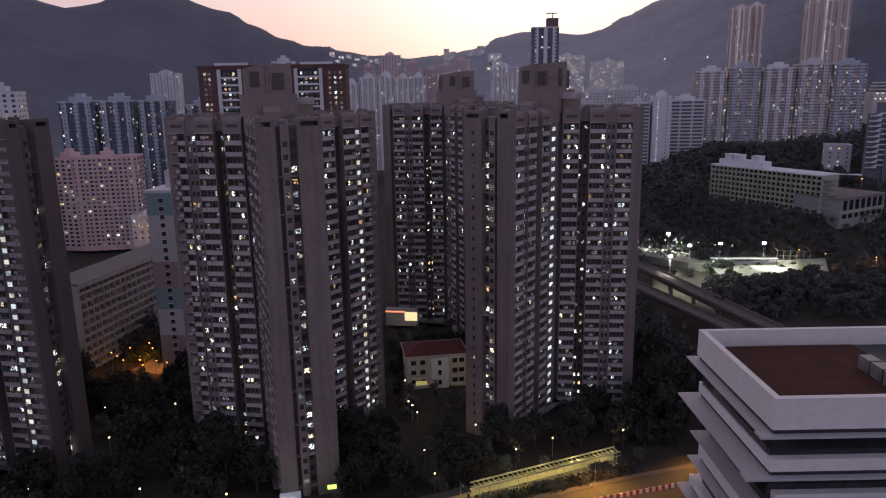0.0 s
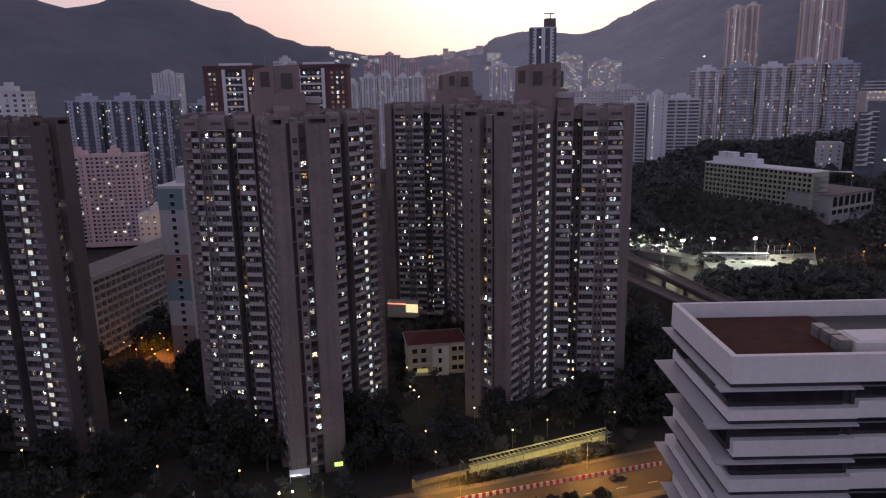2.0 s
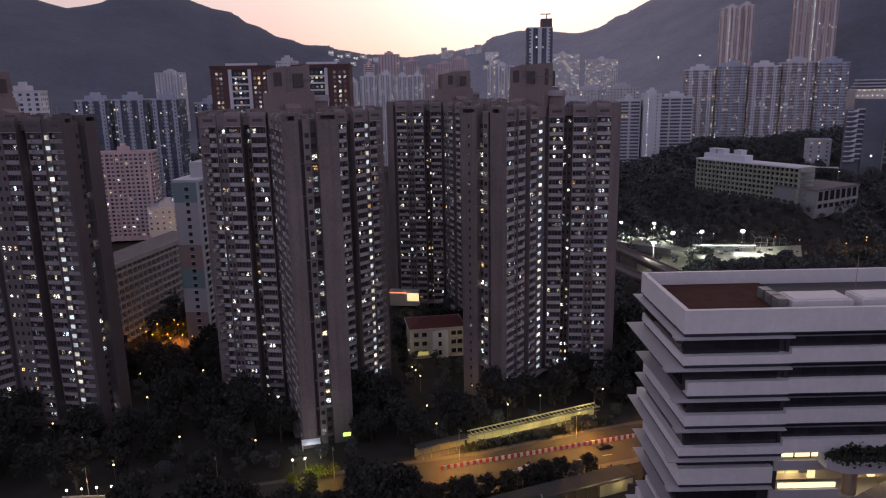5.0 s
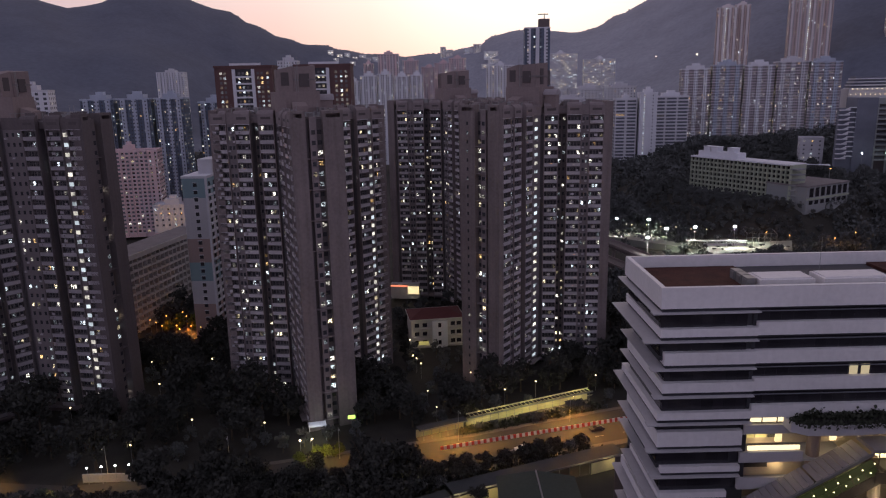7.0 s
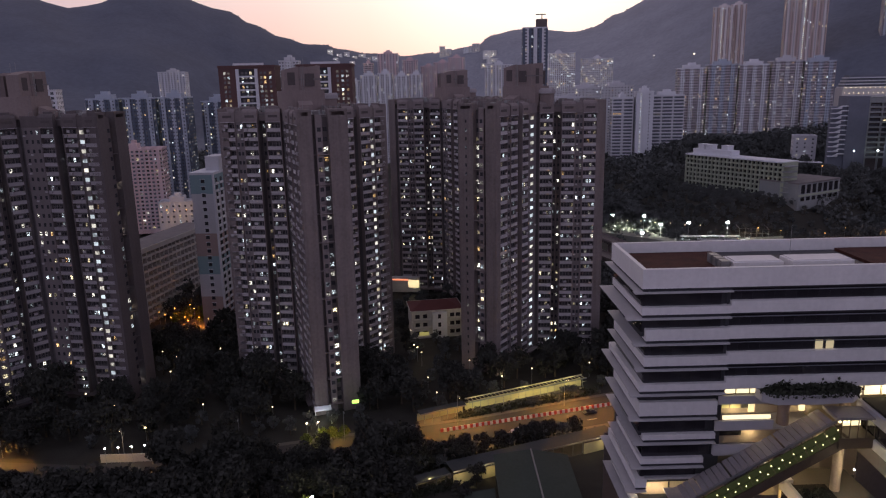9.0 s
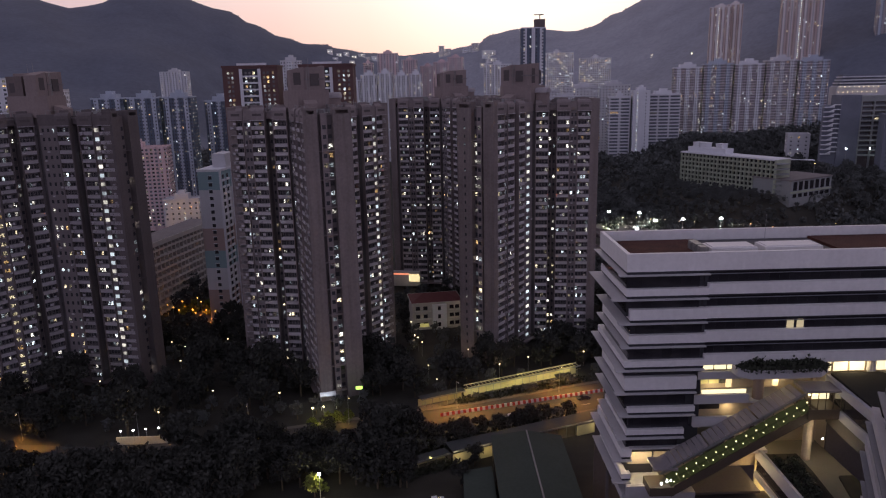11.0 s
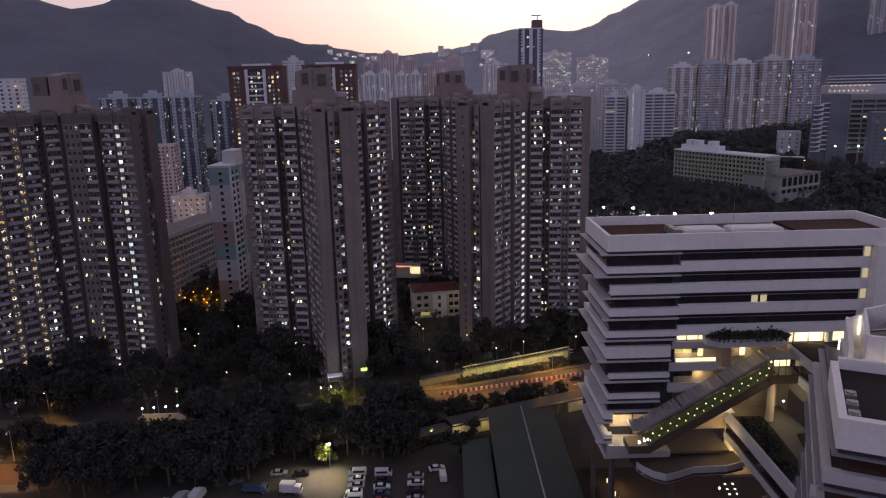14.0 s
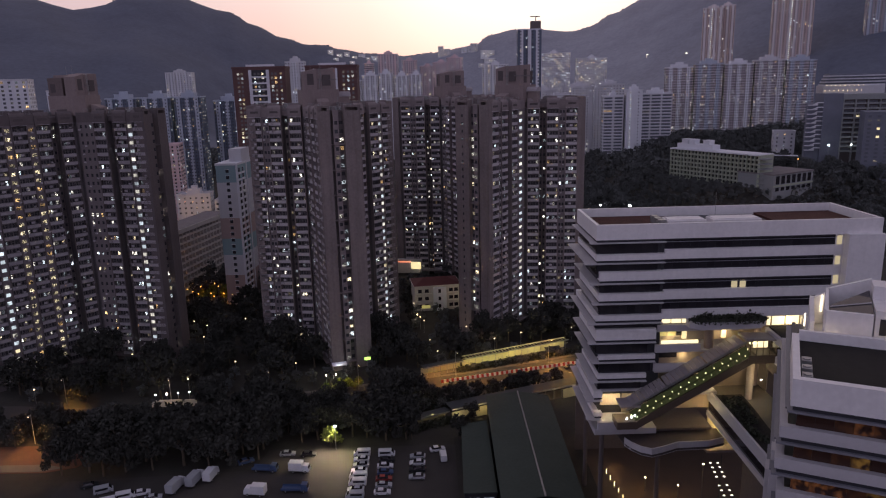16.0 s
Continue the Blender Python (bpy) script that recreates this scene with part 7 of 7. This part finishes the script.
def make_tree(seed, height, spread, n=760, size=0.62, leaf=None, label="dark leafy broad-crowned tree"):
    t = thing("tree", label, "tree", group="trees")
    rnd = random.Random(seed)
    s = Shape()
    fork = height * 0.42
    s.tube((0, 0, -0.3), (0.1, 0.05, fork), 0.028 * height, 0.018 * height, 7)
    for i in range(5):
        a = 1.26 * i + rnd.uniform(-0.3, 0.3)
        q = (spread * 0.55 * math.cos(a), spread * 0.55 * math.sin(a), height * rnd.uniform(0.6, 0.8))
        s.tube((0.1, 0.05, fork * rnd.uniform(0.75, 1.0)), q, 0.012 * height, 0.005 * height, 5)
        for j in range(2):
            s.tube(q, (q[0] * rnd.uniform(1.1, 1.5), q[1] * rnd.uniform(1.1, 1.5), q[2] + rnd.uniform(0.4, 1.6)), 0.005 * height, 0.002 * height, 4)
    part("trunk", s, BARK, t)
    part("crown", leaf_mesh(seed, height, spread, n, size, leaf), LEAF, t)
    return t


protos = [make_tree(1, 10, 4.2), make_tree(2, 13, 5.0, 900), make_tree(3, 8, 4.6), make_tree(4, 15, 5.2, 1000), make_tree(5, 11, 3.4)]
WINGS = [(-45.5, 193.6, -69, (31.9, 33.5, 26.2), 1), (33.6, 221.8, -125.6, (34.9, 33.5, 28.6), -1), (-135.9, 188.6, -9.8, (32, 33, 43.6), 1), (8, 303, -69, (31.9, 33.5, 30), 1)]


def clear_of_buildings(x, y, gap):
    for cx, cy, a, ls, sg in WINGS:
        for w, L in enumerate(ls):
            q = radians(a + 120 * w * sg)
            s, n = (x - cx) * math.cos(q) + (y - cy) * math.sin(q), -(x - cx) * math.sin(q) + (y - cy) * math.cos(q)
            if -5 < s < L + gap and abs(n) < 7.5 + gap:
                return False
    if -14 - gap < x < 12 + gap and 228 - gap < y < 250 + gap:
        return False
    if -106 - gap < x < -92 + gap and 246 - gap < y < 276:
        return False
    return True


def road_at(pts, x):
    for (a, b), (c, d) in zip(pts, pts[1:]):
        if a <= x <= c:
            return b + (d - b) * (x - a) / (c - a)
    return pts[-1][1]


rnd = random.Random(11)
spots = []


def plant(x0, x1, y0, y1, gap, chance=0.9, test=None, sizes=(0, 1, 2, 3, 4), scale=(0.8, 1.2)):
    y = y0
    while y < y1:
        x = x0 + rnd.uniform(0, gap)
        while x < x1:
            a, b = x + rnd.uniform(-0.4, 0.4) * gap, y + rnd.uniform(-0.4, 0.4) * gap
            if rnd.random() < chance and clear_of_buildings(a, b, 2.2) and (test is None or test(a, b)):
                spots.append((a, b, rnd.choice(sizes), rnd.uniform(*scale), rnd.uniform(0, 360)))
            x += gap
        y += gap


def above_road(a, b):
    w = 160.6 + 0.414 * (a - 7.2)
    if -9 < a < 50 and abs(b - w) < 4.5:
        return False
    return b > road_at(ROAD_UP, a) + 4.5 and not (-9 < a < 50 and b < w)


plant(-150, 72, 122, 226, 8.2, 0.92, above_road)
plant(-60, 8, 226, 300, 9, 0.75)
plant(68, 112, 176, 345, 9, 0.85, lambda a, b: a < 62 + 0.0 + (330 - b) * 0.12 + 20)
plant(-150, -60, 214, 300, 9.5, 0.8, lambda a, b: not (a < -116 and b > 244) and math.hypot(a + 108, b - 256) > 9)
plant(-123, -105, 263, 286, 6, 0.9, None, (0, 1, 3), (0.75, 1.0))
plant(-104, -10, 96, 132, 6.4, 0.95, lambda a, b: b < road_at(ROAD_LOW, a) - 1 and b > 104.5 - 0.12 * max(0, -52 - a) and not (-36 < a < -30 and b < 106), (1, 3, 3, 1, 0), (0.9, 1.2))
plant(-108, -50, 89, 106, 5.6, 0.95, lambda a, b: b > 90 + 0.1 * (a + 108) and b < road_at(ROAD_LOW, a) - 1, (1, 3, 1), (0.85, 1.1))
plant(-104, -12, 112, 140, 7.0, 0.7, lambda a, b: road_at(ROAD_LOW, a) + 3 < b < road_at(ROAD_LOW, a) + 22 and -60 < a < -16, (1, 3), (0.9, 1.15))
plant(-170, -100, 112, 125, 6.0, 0.9, None, (0, 1, 2), (0.55, 0.85))
plant(-62, -12, 116, 134, 5.4, 0.85, lambda a, b: b < 131 + 0.2 * (a + 36), (0, 1, 4), (0.9, 1.1))
plant(-36, 12, 103, 122, 6.5, 0.55, lambda a, b: b < 105.5 + 0.405 * (a + 30) - 2.5 and b > 104.5, (0, 2, 4), (0.5, 0.75))
plant(-34, 46, 114, 150, 3.4, 0.72, lambda a, b: 111.5 + 0.405 * (a + 30) + 3 < b < road_at(ROAD_LOW, a) - 2.2, (2, 4, 0), (0.45, 0.8))
plant(6, 54, 156, 178, 2.9, 0.85, lambda a, b: road_at(ROAD_UP, a) + 1.9 < b < 160.6 + 0.414 * (a - 7.2) - 2.2, (2,), (0.26, 0.38))
plant(128, 250, 296, 338, 8.5, 0.9, None, (1, 3, 0), (0.65, 0.95))
plant(140, 216, 326, 347, 6.5, 0.8, None, (0, 2, 4), (0.7, 1.15))
plant(150, 205, 342, 358, 6.5, 0.5, None, (0, 2, 4), (0.6, 0.9))
plant(196, 226, 346, 392, 7, 0.6, None, (0, 2, 4), (0.5, 0.8))
plant(120, 146, 330, 380, 8.5, 0.2, None, (0, 2, 4), (0.4, 0.6))
plant(150, 260, 396, 440, 9, 0.8, lambda a, b: a > 150)
plant(222, 300, 330, 400, 9.5, 0.85)
plant(150, 262, 374, 500, 5.6, 0.9, lambda a, b: (a - 198) * 75.5 + (b - 508) * 39.6 < -520 and not (a > 240 and b > 412), (0, 2, 4), (0.75, 1.0))
plant(296, 390, 380, 505, 9.5, 0.9)
plant(228, 345, 520, 640, 9.5, 0.8, None, (1, 3), (0.8, 1.15))
plant(40, 130, 420, 520, 11, 0.8)
plant(126, 196, 440, 560, 11, 0.9)


def lower(q):
    """Shrinks trees hiding the tower's lit foot, lamps, house and school from the camera."""
    x, y, i, k, r = q
    if -54 < x < -22 and 107 < y < 158:
        return (x, y, i, k * (0.42 if y > 133 else 0.52 if y > 127 and x > -42 else 0.68), r)
    if -22 < x < 16 and 188 < y < 228:
        return (x, y, i, k * 0.5, r)
    if 160 < x < 262 and 372 < y < 500:
        return (x, y, i, k * 0.5, r)
    if -112 < x < -78 and 106 < y < 137:
        return (x, y, i, k * 0.4, r)
    if -30 < x < 14 and 228 < y < 296:
        return (x, y, i, k * (0.45 if y > 262 and x < -4 else 0.75), r)
    if -126 < x < -96 and 222 < y < 264:
        return (x, y, i, k * 0.36, r)
    for lx, ly in GARDEN_LAMPS:
        if abs(x - lx) < 4.5 and -1 < ly - y < 17:
            return (x, y, i, k * 0.45, r)
    return q


spots = [lower(q) for q in spots if math.hypot(q[0] + 35, q[1] - 141) > 4 and math.hypot(q[0] + 33.4, q[1] - 104) > 3]
lit_tree = make_tree(31, 5.2, 2.3, 520, 0.36, LAMPLITLEAF, "small tree with yellow-green leaves lit by a lamp")
lit_tree.matrix_basis = pose(-36.2, 142.6, 0)
for x, y, k in ((-33.4, 144.6, 0.9), (-37.2, 134.6, 0.8), (-34.3, 104.9, 1.25), (-99.2, 123.2, 0.7), (-40.6, 141.5, 0.8), (-30.4, 146.5, 0.8), (-108.5, 259.5, 1.4), (-115.5, 261, 1.3), (-118.5, 256, 1.2)):
    copy_thing(lit_tree, pose(x, y, 0, 0, 0, 50 * x) @ Matrix.Diagonal((k, k, k, 1)))
placed = set()
spots.sort(key=lambda q: math.hypot(q[0] + 20, q[1] - 60) + (400 if q[3] < 0.55 else 0))
for x, y, i, k, r in spots[:296]:
    m = pose(x, y, land(x, y), 0, 0, r) @ Matrix.Diagonal((k, k, k * 1.02, 1))
    if i not in placed:
        placed.add(i)
        protos[i].matrix_basis = m
    else:
        c = copy_thing(protos[i], m)
        c.matrix_basis = m


def joined_wood():
    """The trees further off, too many to count, with their trunks."""
    crowns = [leaf_mesh(20 + i, hgt, spr, 420, 0.85) for i, (hgt, spr) in enumerate(((10, 4.2), (13, 5.0), (8, 4.6), (15, 5.2), (11, 3.4)))]
    arrays = []
    for me in crowns:
        co_ = np.empty(len(me.vertices) * 3)
        me.vertices.foreach_get("co", co_)
        arrays.append(co_.reshape(-1, 3))
    vs = []
    for x, y, i, k, r in spots[296:]:
        c_, s_ = math.cos(radians(r)), math.sin(radians(r))
        q = arrays[i] * k
        vs.append(np.c_[q[:, 0] * c_ - q[:, 1] * s_ + x, q[:, 0] * s_ + q[:, 1] * c_ + y, q[:, 2] + land(x, y)])
    v = np.concatenate(vs)
    n = len(v) // 4
    base = np.arange(n)[:, None] * 4
    f = np.concatenate([base + np.array([[0, 1, 2]]), base + np.array([[0, 2, 3]])], 1).reshape(-1)
    me = bpy.data.meshes.new("wood")
    me.vertices.add(len(v))
    me.vertices.foreach_set("co", v.reshape(-1))
    me.loops.add(len(f))
    me.loops.foreach_set("vertex_index", f)
    me.polygons.add(2 * n)
    me.polygons.foreach_set("loop_start", np.arange(2 * n) * 3)
    me.materials.append(HAZELEAF)
    me.update(calc_edges=True)
    tagged(new("wood", me), "dark belt of broad-leaved trees round the estate", "trees", kind="stuff")
    st = Shape()
    for x, y, i, k, r in spots[296:]:
        z = land(x, y)
        st.tube((x, y, z - 0.3), (x, y, z + 6 * k), 0.25, 0.12, 5)
    single("tree_trunks", st, BARK, "trunks of the belt of trees", "trees", kind="stuff")


joined_wood()


# far woods on the slopes: one object, too many to count
def far_woods():
    rnd = random.Random(5)
    v, f = [], []
    n = 0
    while n < 5200:
        b, r = radians(rnd.uniform(-34, 36)), rnd.uniform(380, 860)
        x, y = r * math.sin(b), r * math.cos(b)
        z = land(x, y)
        if (z < 12 and not (x > 120 and y > 400)) or (150 < x < 264 and 370 < y < 515):
            continue
        n += 1
        s = rnd.uniform(2.2, 4.2)
        for j in range(16):
            d = Vector((rnd.gauss(0, 1), rnd.gauss(0, 1), rnd.gauss(0, 0.8))).normalized() * s * rnd.uniform(0.7, 1.15)
            c = Vector((x, y, z + s * 0.7)) + d
            u = (d.normalized() + Vector((rnd.gauss(0, 0.5), rnd.gauss(0, 0.5), rnd.gauss(0, 0.5)))).normalized()
            w = u.orthogonal().normalized() * s * rnd.uniform(0.22, 0.42)
            q = u.cross(w)
            k = len(v)
            v += [tuple(c + w), tuple(c + q), tuple(c - w), tuple(c - q)]
            f += [(k, k + 1, k + 2), (k, k + 2, k + 3)]
    me = bpy.data.meshes.new("far_woods")
    me.from_pydata(v, [], f)
    me.materials.append(HAZELEAF)
    tagged(new("far_woods", me), "dark woods on the far slopes", "woods", kind="stuff")


far_woods()


def crest_woods():
    """Ragged crowns along the skyline of the hills."""
    rnd = random.Random(9)
    v, f = [], []
    for i in range(4200):
        b, r = radians(rnd.uniform(-36, 36)), rnd.uniform(2255, 2310)
        x, y = r * math.sin(b), r * math.cos(b)
        z, s = land(x, y) - 3.5, rnd.uniform(2.0, 4.5)
        for j in range(3):
            c = Vector((x + rnd.uniform(-1, 1) * s, y, z + rnd.uniform(-0.3, 0.8) * s))
            u = Vector((rnd.gauss(0, 1), rnd.gauss(0, 1), rnd.gauss(0, 1))).normalized()
            w = u.orthogonal().normalized() * s * 0.8
            q = u.cross(w)
            k = len(v)
            v += [tuple(c + w), tuple(c + q), tuple(c - w), tuple(c - q)]
            f += [(k, k + 1, k + 2), (k, k + 2, k + 3)]
    me = bpy.data.meshes.new("crest_woods")
    me.from_pydata(v, [], f)
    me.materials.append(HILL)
    tagged(new("crest_woods", me), "ragged trees along the crest of the hills", "woods", kind="stuff")


crest_woods()
